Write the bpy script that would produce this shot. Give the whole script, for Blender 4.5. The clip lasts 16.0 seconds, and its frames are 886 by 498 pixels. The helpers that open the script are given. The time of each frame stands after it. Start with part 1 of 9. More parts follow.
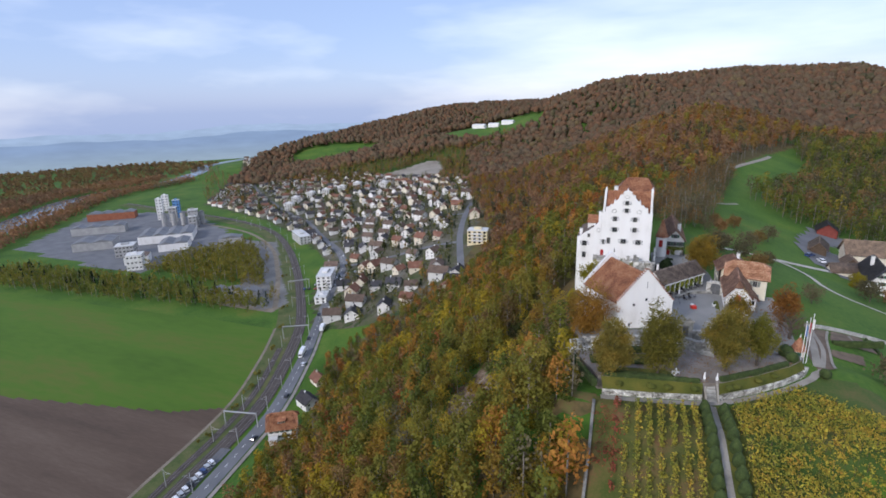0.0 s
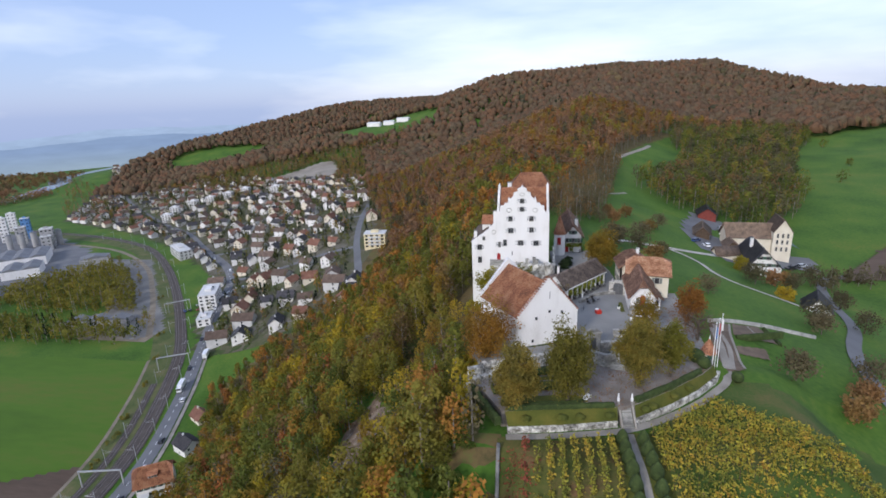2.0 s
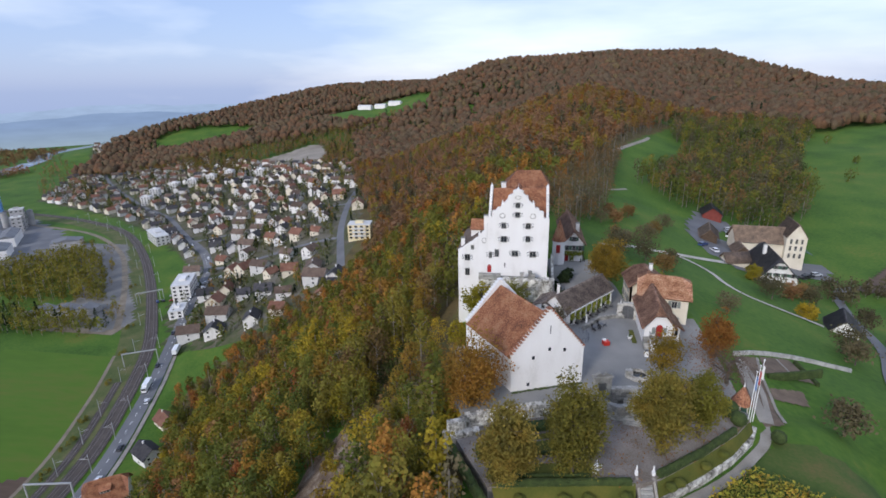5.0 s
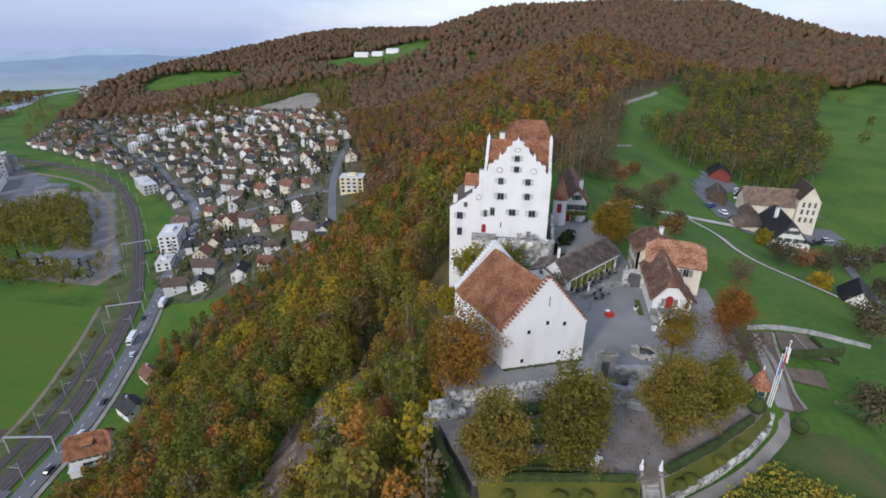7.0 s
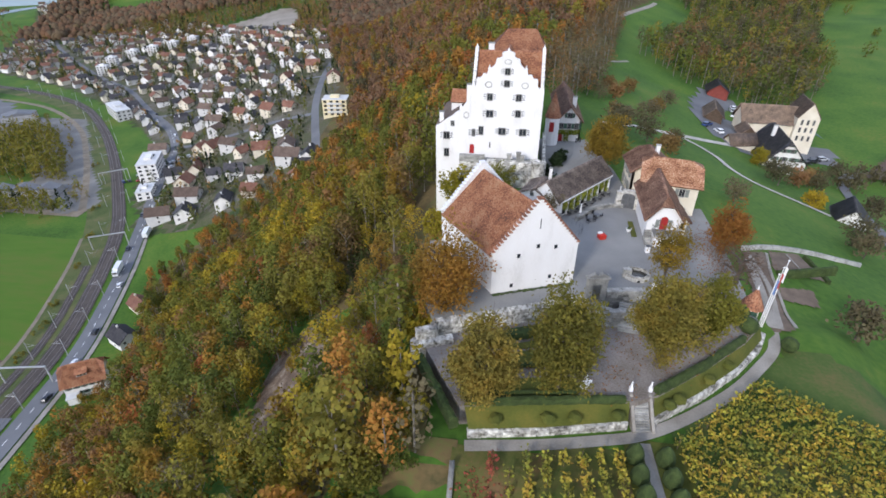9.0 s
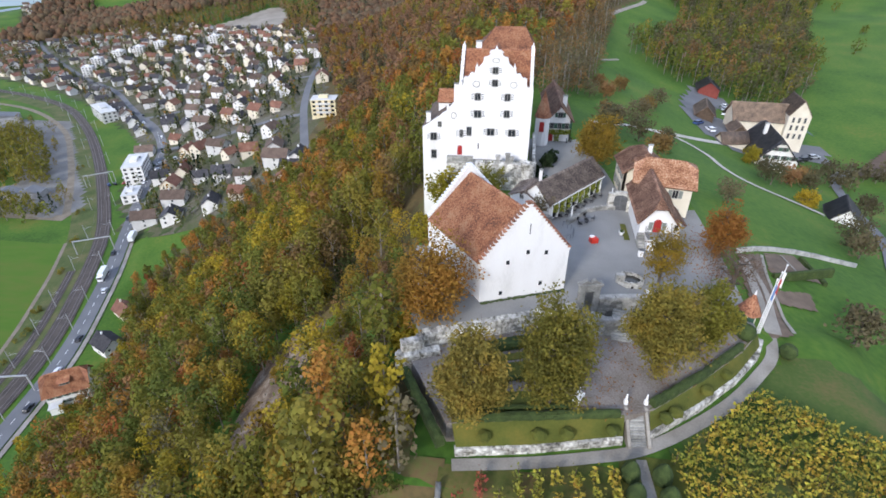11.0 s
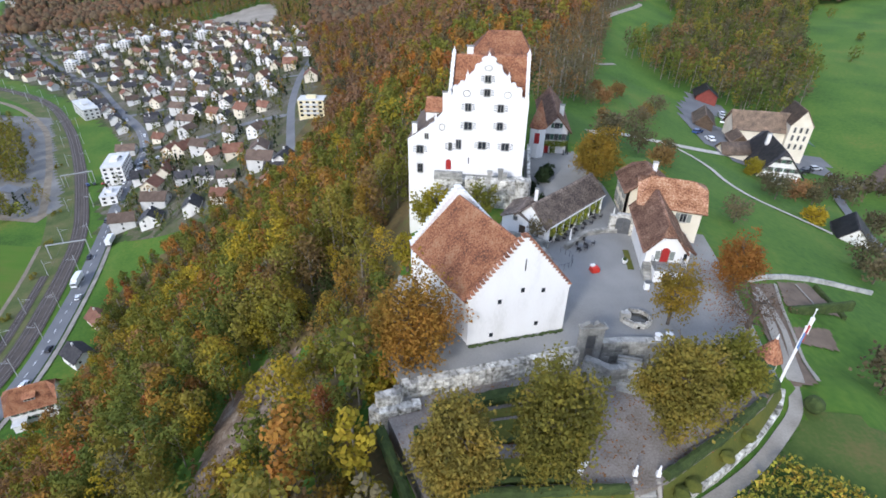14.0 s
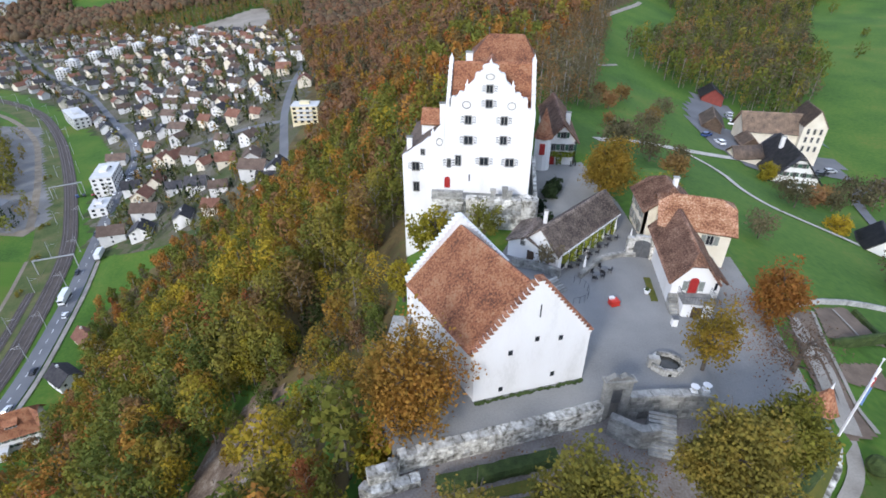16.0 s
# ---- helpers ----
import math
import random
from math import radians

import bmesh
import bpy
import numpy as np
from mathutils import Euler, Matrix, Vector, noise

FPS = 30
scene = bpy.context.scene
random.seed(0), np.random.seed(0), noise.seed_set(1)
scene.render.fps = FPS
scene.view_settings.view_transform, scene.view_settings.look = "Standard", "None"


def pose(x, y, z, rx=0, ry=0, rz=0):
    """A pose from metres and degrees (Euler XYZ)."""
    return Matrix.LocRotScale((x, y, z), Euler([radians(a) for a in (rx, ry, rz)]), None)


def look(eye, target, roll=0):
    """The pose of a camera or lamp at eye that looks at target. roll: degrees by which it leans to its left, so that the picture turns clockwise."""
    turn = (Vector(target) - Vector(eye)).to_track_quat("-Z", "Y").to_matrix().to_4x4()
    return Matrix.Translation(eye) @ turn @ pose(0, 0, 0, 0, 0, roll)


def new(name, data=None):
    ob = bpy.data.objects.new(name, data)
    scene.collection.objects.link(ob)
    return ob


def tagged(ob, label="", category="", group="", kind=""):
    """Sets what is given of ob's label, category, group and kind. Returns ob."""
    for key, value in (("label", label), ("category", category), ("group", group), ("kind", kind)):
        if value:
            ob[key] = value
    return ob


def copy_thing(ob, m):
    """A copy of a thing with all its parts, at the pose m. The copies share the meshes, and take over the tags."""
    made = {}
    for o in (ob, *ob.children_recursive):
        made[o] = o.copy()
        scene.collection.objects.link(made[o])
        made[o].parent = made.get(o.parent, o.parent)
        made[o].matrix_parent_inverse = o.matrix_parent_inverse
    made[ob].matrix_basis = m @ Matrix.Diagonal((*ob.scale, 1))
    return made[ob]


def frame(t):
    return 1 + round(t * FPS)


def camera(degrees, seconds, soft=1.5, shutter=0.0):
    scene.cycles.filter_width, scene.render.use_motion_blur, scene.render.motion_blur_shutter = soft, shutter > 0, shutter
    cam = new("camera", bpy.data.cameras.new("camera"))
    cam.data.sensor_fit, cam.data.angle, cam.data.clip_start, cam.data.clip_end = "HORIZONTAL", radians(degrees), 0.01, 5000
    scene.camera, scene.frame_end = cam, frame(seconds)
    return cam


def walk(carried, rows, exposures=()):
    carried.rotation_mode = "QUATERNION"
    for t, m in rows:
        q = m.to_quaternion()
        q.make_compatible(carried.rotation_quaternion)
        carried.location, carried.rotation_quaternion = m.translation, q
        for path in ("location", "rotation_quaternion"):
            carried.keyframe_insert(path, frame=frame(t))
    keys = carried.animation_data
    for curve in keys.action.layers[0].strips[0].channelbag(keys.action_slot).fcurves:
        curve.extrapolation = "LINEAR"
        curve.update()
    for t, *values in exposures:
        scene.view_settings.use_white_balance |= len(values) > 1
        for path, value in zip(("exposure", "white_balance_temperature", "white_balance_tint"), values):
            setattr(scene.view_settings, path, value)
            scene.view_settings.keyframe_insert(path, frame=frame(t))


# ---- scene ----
cam = camera(82.12, 16.0, soft=1.7)
PATH = [
    (0.0, pose(-0.20, -142.40, 45.90, 74.412, 1.445, 20.900)),
    (0.5, pose(0.35, -136.40, 44.70, 74.358, 1.279, 17.900)),
    (1.0, pose(1.05, -128.80, 43.58, 73.948, 2.887, 10.420)),
    (1.5, pose(0.50, -125.96, 43.93, 73.836, 3.764, 9.811)),
    (2.0, pose(-0.08, -123.14, 43.92, 73.849, 2.395, 9.697)),
    (2.5, pose(-0.42, -120.00, 43.91, 73.814, 1.638, 9.571)),
    (3.0, pose(-0.87, -117.13, 44.29, 73.714, 1.372, 9.302)),
    (3.5, pose(-1.13, -114.17, 44.30, 73.704, 1.392, 9.070)),
    (4.0, pose(-1.34, -111.19, 44.37, 73.696, 1.312, 8.876)),
    (6.5, pose(-1.29, -95.78, 42.01, 68.661, 0.084, 9.446)),
    (7.0, pose(-1.44, -94.62, 41.17, 67.152, -0.266, 9.187)),
    (7.5, pose(-1.62, -93.54, 39.86, 61.863, -0.114, 8.801)),
    (8.0, pose(-1.46, -92.48, 39.51, 58.891, -0.072, 8.479)),
    (8.5, pose(-1.43, -91.88, 39.30, 58.900, -0.123, 8.144)),
    (11.0, pose(-0.89, -88.56, 38.48, 58.821, 0.026, 6.834)),
    (11.5, pose(-0.87, -87.29, 38.40, 58.823, -0.466, 6.752)),
    (12.0, pose(-0.93, -85.94, 38.27, 58.849, -0.598, 6.639)),
    (12.5, pose(-0.91, -84.62, 38.26, 58.816, -0.703, 6.565)),
    (13.0, pose(-0.90, -83.15, 38.13, 58.791, -0.772, 6.487)),
    (13.5, pose(-0.96, -81.63, 38.04, 58.757, -0.858, 6.391)),
    (14.0, pose(-1.06, -79.96, 37.95, 58.748, -0.910, 6.273)),
    (14.5, pose(-1.26, -78.03, 37.80, 58.753, -0.758, 6.123)),
    (15.0, pose(-1.69, -75.61, 37.34, 58.894, -0.534, 5.845)),
    (15.5, pose(-1.81, -73.62, 37.43, 58.816, -0.316, 5.810)),
    (16.0, pose(-2.02, -71.46, 37.28, 58.855, -0.144, 5.707)),
]
walk(cam, PATH, exposures=((0.0, 0.19, 6250, 15), (4.2, 0.17, 6250, 15), (6.5, 0.10, 6250, 14), (7.0, 0.14, 6250, 14), (7.5, 0.28, 6250, 14), (8.5, 0.47, 6250, 14), (11.0, 0.69, 6200, 13), (12.5, 0.75, 6150, 12), (14.0, 0.72, 6100, 12), (16.0, 0.65, 6050, 12)))

# ---------------------------------------------------------------- daylight
SUN_EL, SUN_AZ = radians(28), radians(205)      # low autumn sun behind thin cloud
world = bpy.data.worlds.new("overcast_sky")
scene.world = world
world.use_nodes = True
wn, wl = world.node_tree.nodes, world.node_tree.links
wn.clear()
w_out, w_mix = wn.new("ShaderNodeOutputWorld"), wn.new("ShaderNodeAddShader")
w_sky, w_bg = wn.new("ShaderNodeTexSky"), wn.new("ShaderNodeBackground")
w_sky.sky_type, w_sky.sun_disc = "NISHITA", False
w_sky.sun_elevation, w_sky.sun_rotation = SUN_EL, SUN_AZ
w_bg.inputs["Strength"].default_value = 0.05
wl.new(w_sky.outputs[0], w_bg.inputs["Color"])
# the cloud sheet: pale streaks over soft blue-grey
w_co, w_map, w_n, w_n2 = wn.new("ShaderNodeTexCoord"), wn.new("ShaderNodeMapping"), wn.new("ShaderNodeTexNoise"), wn.new("ShaderNodeTexNoise")
w_map.inputs["Scale"].default_value = (1.0, 1.6, 5.0)
w_map.inputs["Rotation"].default_value = (0.05, 0.12, 0.3)
w_n.inputs["Scale"].default_value, w_n.inputs["Detail"].default_value, w_n.inputs["Roughness"].default_value = 1.5, 5.0, 0.5
w_r, w_cb = wn.new("ShaderNodeValToRGB"), wn.new("ShaderNodeBackground")
w_r.color_ramp.elements[0].position, w_r.color_ramp.elements[0].color = 0.40, (0.33, 0.45, 0.74, 1)
w_r.color_ramp.elements[1].position, w_r.color_ramp.elements[1].color = 0.63, (0.80, 0.86, 0.98, 1)
w_cb.inputs["Strength"].default_value = 0.75
wl.new(w_co.outputs["Generated"], w_map.inputs["Vector"])
wl.new(w_map.outputs[0], w_n.inputs["Vector"])
w_sep, w_ma = wn.new("ShaderNodeSeparateXYZ"), wn.new("ShaderNodeMath")     # the cloud thins towards the east
w_ma.operation, w_ma.inputs[1].default_value = "MULTIPLY_ADD", 0.16
wl.new(w_co.outputs["Generated"], w_sep.inputs[0])
wl.new(w_sep.outputs["X"], w_ma.inputs[0])
wl.new(w_n.outputs["Fac"], w_ma.inputs[2])
wl.new(w_ma.outputs[0], w_r.inputs["Fac"])
wl.new(w_r.outputs[0], w_cb.inputs["Color"])
wl.new(w_bg.outputs[0], w_mix.inputs[0])
wl.new(w_cb.outputs[0], w_mix.inputs[1])
wl.new(w_mix.outputs[0], w_out.inputs["Surface"])

sun = new("sun", bpy.data.lights.new("sun", "SUN"))
sun.data.energy, sun.data.angle, sun.data.color = 2.0, radians(11), (1.0, 0.95, 0.87)
sun.matrix_world = look((math.sin(SUN_AZ) * math.cos(SUN_EL) * 300, math.cos(SUN_AZ) * math.cos(SUN_EL) * 300, math.sin(SUN_EL) * 300), (0, 0, 0))


# ---------------------------------------------------------------- materials
def shade(name, stops, scale=1.0, rough=0.8, metal=0.0, bump=0.0, fine=0.0, fine_scale=30.0, per="", hue=0.0, stretch=(1, 1, 1), spec=0.3, detail=5.0, vary=0.28):
    """A procedural surface: colour from a ramp over noise, fine grain, relief. per: 'object' or 'island' varies brightness piece by piece."""
    m = bpy.data.materials.new(name)
    m.use_nodes = True
    n, l = m.node_tree.nodes, m.node_tree.links
    b = n["Principled BSDF"]
    b.inputs["Roughness"].default_value, b.inputs["Metallic"].default_value = rough, metal
    b.inputs["Specular IOR Level"].default_value = spec
    geo, mp = n.new("ShaderNodeNewGeometry"), n.new("ShaderNodeMapping")
    mp.inputs["Scale"].default_value = stretch
    l.new(geo.outputs["Position"], mp.inputs["Vector"])
    t1, ramp = n.new("ShaderNodeTexNoise"), n.new("ShaderNodeValToRGB")
    t1.inputs["Scale"].default_value, t1.inputs["Detail"].default_value = scale, detail
    l.new(mp.outputs[0], t1.inputs["Vector"])
    el = ramp.color_ramp.elements
    while len(el) < len(stops):
        el.new(0.5)
    for e, (p, c) in zip(el, stops):
        e.position, e.color = p, (*c, 1)
    fac = t1.outputs["Fac"]
    t2 = n.new("ShaderNodeTexNoise")
    t2.inputs["Scale"].default_value, t2.inputs["Detail"].default_value = fine_scale, 3.0
    l.new(mp.outputs[0], t2.inputs["Vector"])
    if fine:
        ma = n.new("ShaderNodeMath")
        ma.operation = "MULTIPLY_ADD"
        l.new(t2.outputs["Fac"], ma.inputs[0])
        ma.inputs[1].default_value = fine
        sub = n.new("ShaderNodeMath")
        sub.operation = "SUBTRACT"
        l.new(fac, sub.inputs[0])
        sub.inputs[1].default_value = fine * 0.5
        l.new(sub.outputs[0], ma.inputs[2])
        fac = ma.outputs[0]
    l.new(fac, ramp.inputs["Fac"])
    col = ramp.outputs[0]
    if per:
        src = n.new("ShaderNodeObjectInfo").outputs["Random"] if per == "object" else geo.outputs["Random Per Island"]
        hs = n.new("ShaderNodeHueSaturation")
        mr = n.new("ShaderNodeMapRange")
        mr.inputs["To Min"].default_value, mr.inputs["To Max"].default_value = 1 - vary, 1 + vary
        l.new(src, mr.inputs["Value"])
        l.new(mr.outputs[0], hs.inputs["Value"])
        if hue:
            mh = n.new("ShaderNodeMapRange")
            mh.inputs["To Min"].default_value, mh.inputs["To Max"].default_value = 0.5 - hue, 0.5 + hue
            mw = n.new("ShaderNodeMath")
            mw.operation = "FRACT"
            mul = n.new("ShaderNodeMath")
            mul.operation = "MULTIPLY"
            mul.inputs[1].default_value = 7.31
            l.new(src, mul.inputs[0])
            l.new(mul.outputs[0], mw.inputs[0])
            l.new(mw.outputs[0], mh.inputs["Value"])
            l.new(mh.outputs[0], hs.inputs["Hue"])
        l.new(col, hs.inputs["Color"])
        col = hs.outputs[0]
    l.new(col, b.inputs["Base Color"])
    if bump:
        bp = n.new("ShaderNodeBump")
        bp.inputs["Strength"].default_value, bp.inputs["Distance"].default_value = min(1.0, bump), 0.05 * max(1.0, bump)
        l.new(t2.outputs["Fac"], bp.inputs["Height"])
        l.new(bp.outputs[0], b.inputs["Normal"])
    return m


PLASTER = shade("white_lime_plaster", [(0.25, (0.62, 0.61, 0.58)), (0.45, (0.74, 0.73, 0.71)), (0.8, (0.79, 0.79, 0.775))], 0.35, 0.9, bump=0.3, fine=0.25, fine_scale=6, stretch=(1, 1, 0.35))
CREAM = shade("cream_plaster", [(0.25, (0.62, 0.56, 0.44)), (0.75, (0.74, 0.69, 0.57))], 0.4, 0.9, bump=0.3, fine=0.25, fine_scale=6)
ROOF = shade("old_clay_tiles", [(0.2, (0.11, 0.05, 0.033)), (0.42, (0.24, 0.10, 0.055)), (0.58, (0.33, 0.145, 0.075)), (0.8, (0.36, 0.21, 0.125))], 0.5, 0.85, bump=0.6, fine=1.5, fine_scale=4.5, per="object")
ROOF_LIGHT = shade("faded_clay_tiles", [(0.2, (0.13, 0.06, 0.035)), (0.42, (0.25, 0.115, 0.062)), (0.6, (0.35, 0.185, 0.105)), (0.82, (0.46, 0.30, 0.20))], 0.6, 0.85, bump=0.6, fine=1.5, fine_scale=4.5, per="object")
ROOF_BROWN = shade("weathered_brown_tiles", [(0.2, (0.09, 0.07, 0.055)), (0.5, (0.17, 0.125, 0.095)), (0.8, (0.27, 0.19, 0.135))], 0.6, 0.9, bump=0.6, fine=0.9, fine_scale=3.0, per="object")
ROOF_RED = shade("red_brown_tiles", [(0.2, (0.085, 0.045, 0.03)), (0.5, (0.20, 0.105, 0.068)), (0.8, (0.34, 0.21, 0.14))], 0.6, 0.9, bump=0.6, fine=1.5, fine_scale=4.5, per="object")
ROOF_GREY = shade("grey_brown_old_tiles", [(0.2, (0.075, 0.06, 0.052)), (0.5, (0.18, 0.14, 0.118)), (0.8, (0.34, 0.275, 0.22))], 0.7, 0.9, bump=0.6, fine=1.5, fine_scale=4.5, per="object")
ROOF_DARK = shade("dark_slate_tiles", [(0.3, (0.03, 0.03, 0.035)), (0.7, (0.075, 0.07, 0.07))], 0.7, 0.8, fine=0.4, fine_scale=3.0, per="object")
STONE = shade("grey_limestone", [(0.2, (0.13, 0.13, 0.115)), (0.5, (0.29, 0.285, 0.26)), (0.8, (0.42, 0.41, 0.37))], 0.9, 0.95, bump=0.8, fine=0.5, fine_scale=4.0, per="object")
GRAVEL = shade("grey_gravel", [(0.25, (0.165, 0.163, 0.155)), (0.5, (0.23, 0.228, 0.216)), (0.8, (0.295, 0.29, 0.27))], 0.12, 0.95, fine=0.45, fine_scale=6.0, bump=0.3)
PATHWAY = shade("pale_gravel_path", [(0.25, (0.21, 0.19, 0.16)), (0.75, (0.36, 0.335, 0.29))], 0.3, 0.95, fine=0.5, fine_scale=5.0)
ASPHALT = shade("worn_asphalt", [(0.25, (0.12, 0.123, 0.13)), (0.75, (0.19, 0.195, 0.20))], 0.08, 0.9, fine=0.2, fine_scale=4.0)
BALLAST = shade("rail_ballast", [(0.25, (0.06, 0.05, 0.043)), (0.75, (0.12, 0.10, 0.085))], 0.3, 0.95, fine=0.4, fine_scale=4.0)
LAWN = shade("garden_lawn", [(0.2, (0.045, 0.06, 0.010)), (0.5, (0.085, 0.095, 0.016)), (0.8, (0.14, 0.12, 0.022))], 0.3, 0.95, fine=0.35, fine_scale=4.0, bump=0.4)
WOOD_DARK = shade("dark_wood", [(0.2, (0.05, 0.035, 0.025)), (0.8, (0.13, 0.09, 0.06))], 1.5, 0.8, fine=0.3)
IRON = shade("grey_iron", [(0.2, (0.12, 0.125, 0.13)), (0.8, (0.20, 0.205, 0.21))], 2.0, 0.5, metal=0.6)
STEEL_PALE = shade("galvanised_steel", [(0.2, (0.36, 0.37, 0.38)), (0.8, (0.50, 0.51, 0.52))], 2.0, 0.5, metal=0.3)
RED_PAINT = shade("red_paint", [(0.2, (0.26, 0.018, 0.018)), (0.8, (0.37, 0.03, 0.025))], 2.0, 0.6)
WHITE_PAINT = shade("white_paint", [(0.2, (0.72, 0.72, 0.71)), (0.8, (0.82, 0.82, 0.81))], 1.0, 0.6)
DARK_PAINT = shade("black_paint", [(0.2, (0.015, 0.015, 0.017)), (0.8, (0.03, 0.03, 0.033))], 1.0, 0.6)
GLASS = shade("window_glass", [(0.2, (0.012, 0.014, 0.017)), (0.8, (0.03, 0.034, 0.04))], 1.0, 0.08, spec=0.5)
SOIL = shade("dug_soil", [(0.2, (0.10, 0.075, 0.055)), (0.8, (0.20, 0.15, 0.11))], 0.5, 0.95, fine=0.4, fine_scale=5.0)
PALE_STONE = shade("whitish_limestone", [(0.25, (0.13, 0.125, 0.10)), (0.45, (0.40, 0.385, 0.34)), (0.75, (0.68, 0.67, 0.62))], 0.9, 0.95, bump=0.8, fine=1.1, fine_scale=2.6, per="object", vary=0.4)


# ---------------------------------------------------------------- mesh helpers
def link(name, data, material, parent=None, label=""):
    ob = new(name, data)
    if material:
        data.materials.append(material)
    if parent:
        ob.parent = parent
    if label:
        ob["label"] = label
    return ob


def part(name, bm, material, parent=None, label=""):
    me = bpy.data.meshes.new(name)
    bm.normal_update()
    bm.to_mesh(me)
    bm.free()
    return link(name, me, material, parent, label)


def raw(name, verts, faces, material, parent=None, label="", smooth=False):
    me = bpy.data.meshes.new(name)
    verts, faces = np.asarray(verts, np.float32), np.asarray(faces, np.int32)
    k = faces.shape[1]
    me.vertices.add(len(verts))
    me.vertices.foreach_set("co", verts.ravel())
    me.loops.add(faces.size)
    me.loops.foreach_set("vertex_index", faces.ravel())
    me.polygons.add(len(faces))
    me.polygons.foreach_set("loop_start", np.arange(0, faces.size, k, dtype=np.int32))
    if smooth:
        me.polygons.foreach_set("use_smooth", np.ones(len(faces), bool))
    me.update(calc_edges=True)
    return link(name, me, material, parent, label)


def box(bm, x0, x1, y0, y1, z0, z1, m=None):
    v = [bm.verts.new((x, y, z)) for z in (z0, z1) for x, y in ((x0, y0), (x1, y0), (x1, y1), (x0, y1))]
    if m is not None:
        for w in v:
            w.co = m @ w.co
    for f in ((3, 2, 1, 0), (4, 5, 6, 7), (0, 1, 5, 4), (1, 2, 6, 5), (2, 3, 7, 6), (3, 0, 4, 7)):
        bm.faces.new([v[i] for i in f])
    return bm


def extrude_poly(bm, pts, depth, m=None):
    """A slab from a polygon in the x-z plane, reaching from y = 0 to y = depth."""
    a = [bm.verts.new((x, 0, z)) for x, z in pts]
    b = [bm.verts.new((x, depth, z)) for x, z in pts]
    if m is not None:
        for w in a + b:
            w.co = m @ w.co
    n = len(pts)
    bm.faces.new(a)
    bm.faces.new(b[::-1])
    for i in range(n):
        bm.faces.new((a[i], b[i], b[(i + 1) % n], a[(i + 1) % n]))
    return bm


def slab(bm, a, b, c, d, thick):
    """A plate on four corners, thickened downwards along its normal."""
    a, b, c, d = map(Vector, (a, b, c, d))
    n = (b - a).cross(d - a).normalized() * -thick
    v = [bm.verts.new(p) for p in (a, b, c, d, a + n, b + n, c + n, d + n)]
    for f in ((0, 1, 2, 3), (7, 6, 5, 4), (0, 4, 5, 1), (1, 5, 6, 2), (2, 6, 7, 3), (3, 7, 4, 0)):
        bm.faces.new([v[i] for i in f])
    return bm


def tube(bm, a, b, r0, r1, seg=6):
    a, b = Vector(a), Vector(b)
    q = (b - a).to_track_quat("Z", "Y").to_matrix()
    ring = lambda p, r: [bm.verts.new(p + q @ Vector((math.cos(i * 2 * math.pi / seg) * r, math.sin(i * 2 * math.pi / seg) * r, 0))) for i in range(seg)]
    u, w = ring(a, r0), ring(b, r1)
    for i in range(seg):
        bm.faces.new((u[i], u[(i + 1) % seg], w[(i + 1) % seg], w[i]))
    bm.faces.new(u[::-1])
    bm.faces.new(w)
    return bm


# ---------------------------------------------------------------- landform
# crest lines with heights; the land falls away on either side at the given slopes
SPUR = [(60, -260, -60), (34, -150, -33), (22, -95, -16), (13, -62, -5.5), (11, -52, -4.6), (9, -38, -2), (10, -15, 0), (4, 20, 1), (-2, 60, 0), (-6, 150, 3), (10, 260, 8), (50, 430, 25), (110, 700, 45), (150, 1000, 75)]
HILL = [(-330, 1000, 0), (-90, 1070, 80), (150, 1180, 98), (400, 1290, 103), (560, 1340, 54), (720, 1380, -5), (1000, 1450, -80), (1300, 1600, -150)]
HILL_FAR = [(-910, 950, -66), (-850, 1040, -40), (-770, 1150, -18), (-610, 1460, 38), (-430, 1600, 48), (-150, 1750, 50), (200, 1900, 40)]
MEADOW = [(150, 40, -40), (230, 160, -28), (330, 330, -14), (420, 560, 10), (560, 900, 12), (640, 1200, -14)]


def crest(line, x, y, left, right, round_off):
    """Height over (x, y) of the ridge along a crest line."""
    best_d, best_z = np.full(x.shape, 1e9), np.zeros(x.shape)
    for (ax, ay, az), (bx, by, bz) in zip(line[:-1], line[1:]):
        dx, dy = bx - ax, by - ay
        k = np.clip(((x - ax) * dx + (y - ay) * dy) / (dx * dx + dy * dy), 0, 1)
        px, py = ax + k * dx, ay + k * dy
        side = np.sign(dx * (y - py) - dy * (x - px))
        d = np.hypot(x - px, y - py)
        s = np.where(side > 0, left, right)
        z = az + k * (bz - az) - s * (np.sqrt(d * d + round_off**2) - round_off)
        better = d < best_d
        best_d, best_z = np.where(better, d, best_d), np.where(better, z, best_z)
    return best_z


def smax(a, b, k):
    return 0.5 * (a + b + np.sqrt((a - b) ** 2 + k * k))


def blend(v, lo, hi):
    t = np.clip((v - lo) / (hi - lo), 0, 1)
    return t * t * (3 - 2 * t)


VIEW = (-1.4, -94.6, 41.2)      # the middle of the flight


def widening(x, y):
    """How much farther out and deeper the valley lies than the village terrace, by bearing."""
    az = np.degrees(np.arctan2(VIEW[0] - np.asarray(x, float), np.asarray(y, float) - VIEW[1]))
    return 1 + 0.38 * blend(az, 19, 42)


def outward(x, y):
    k = float(widening(x, y))
    return VIEW[0] + k * (x - VIEW[0]), VIEW[1] + k * (y - VIEW[1])


def spread(line):
    return [outward(*p) for p in line]


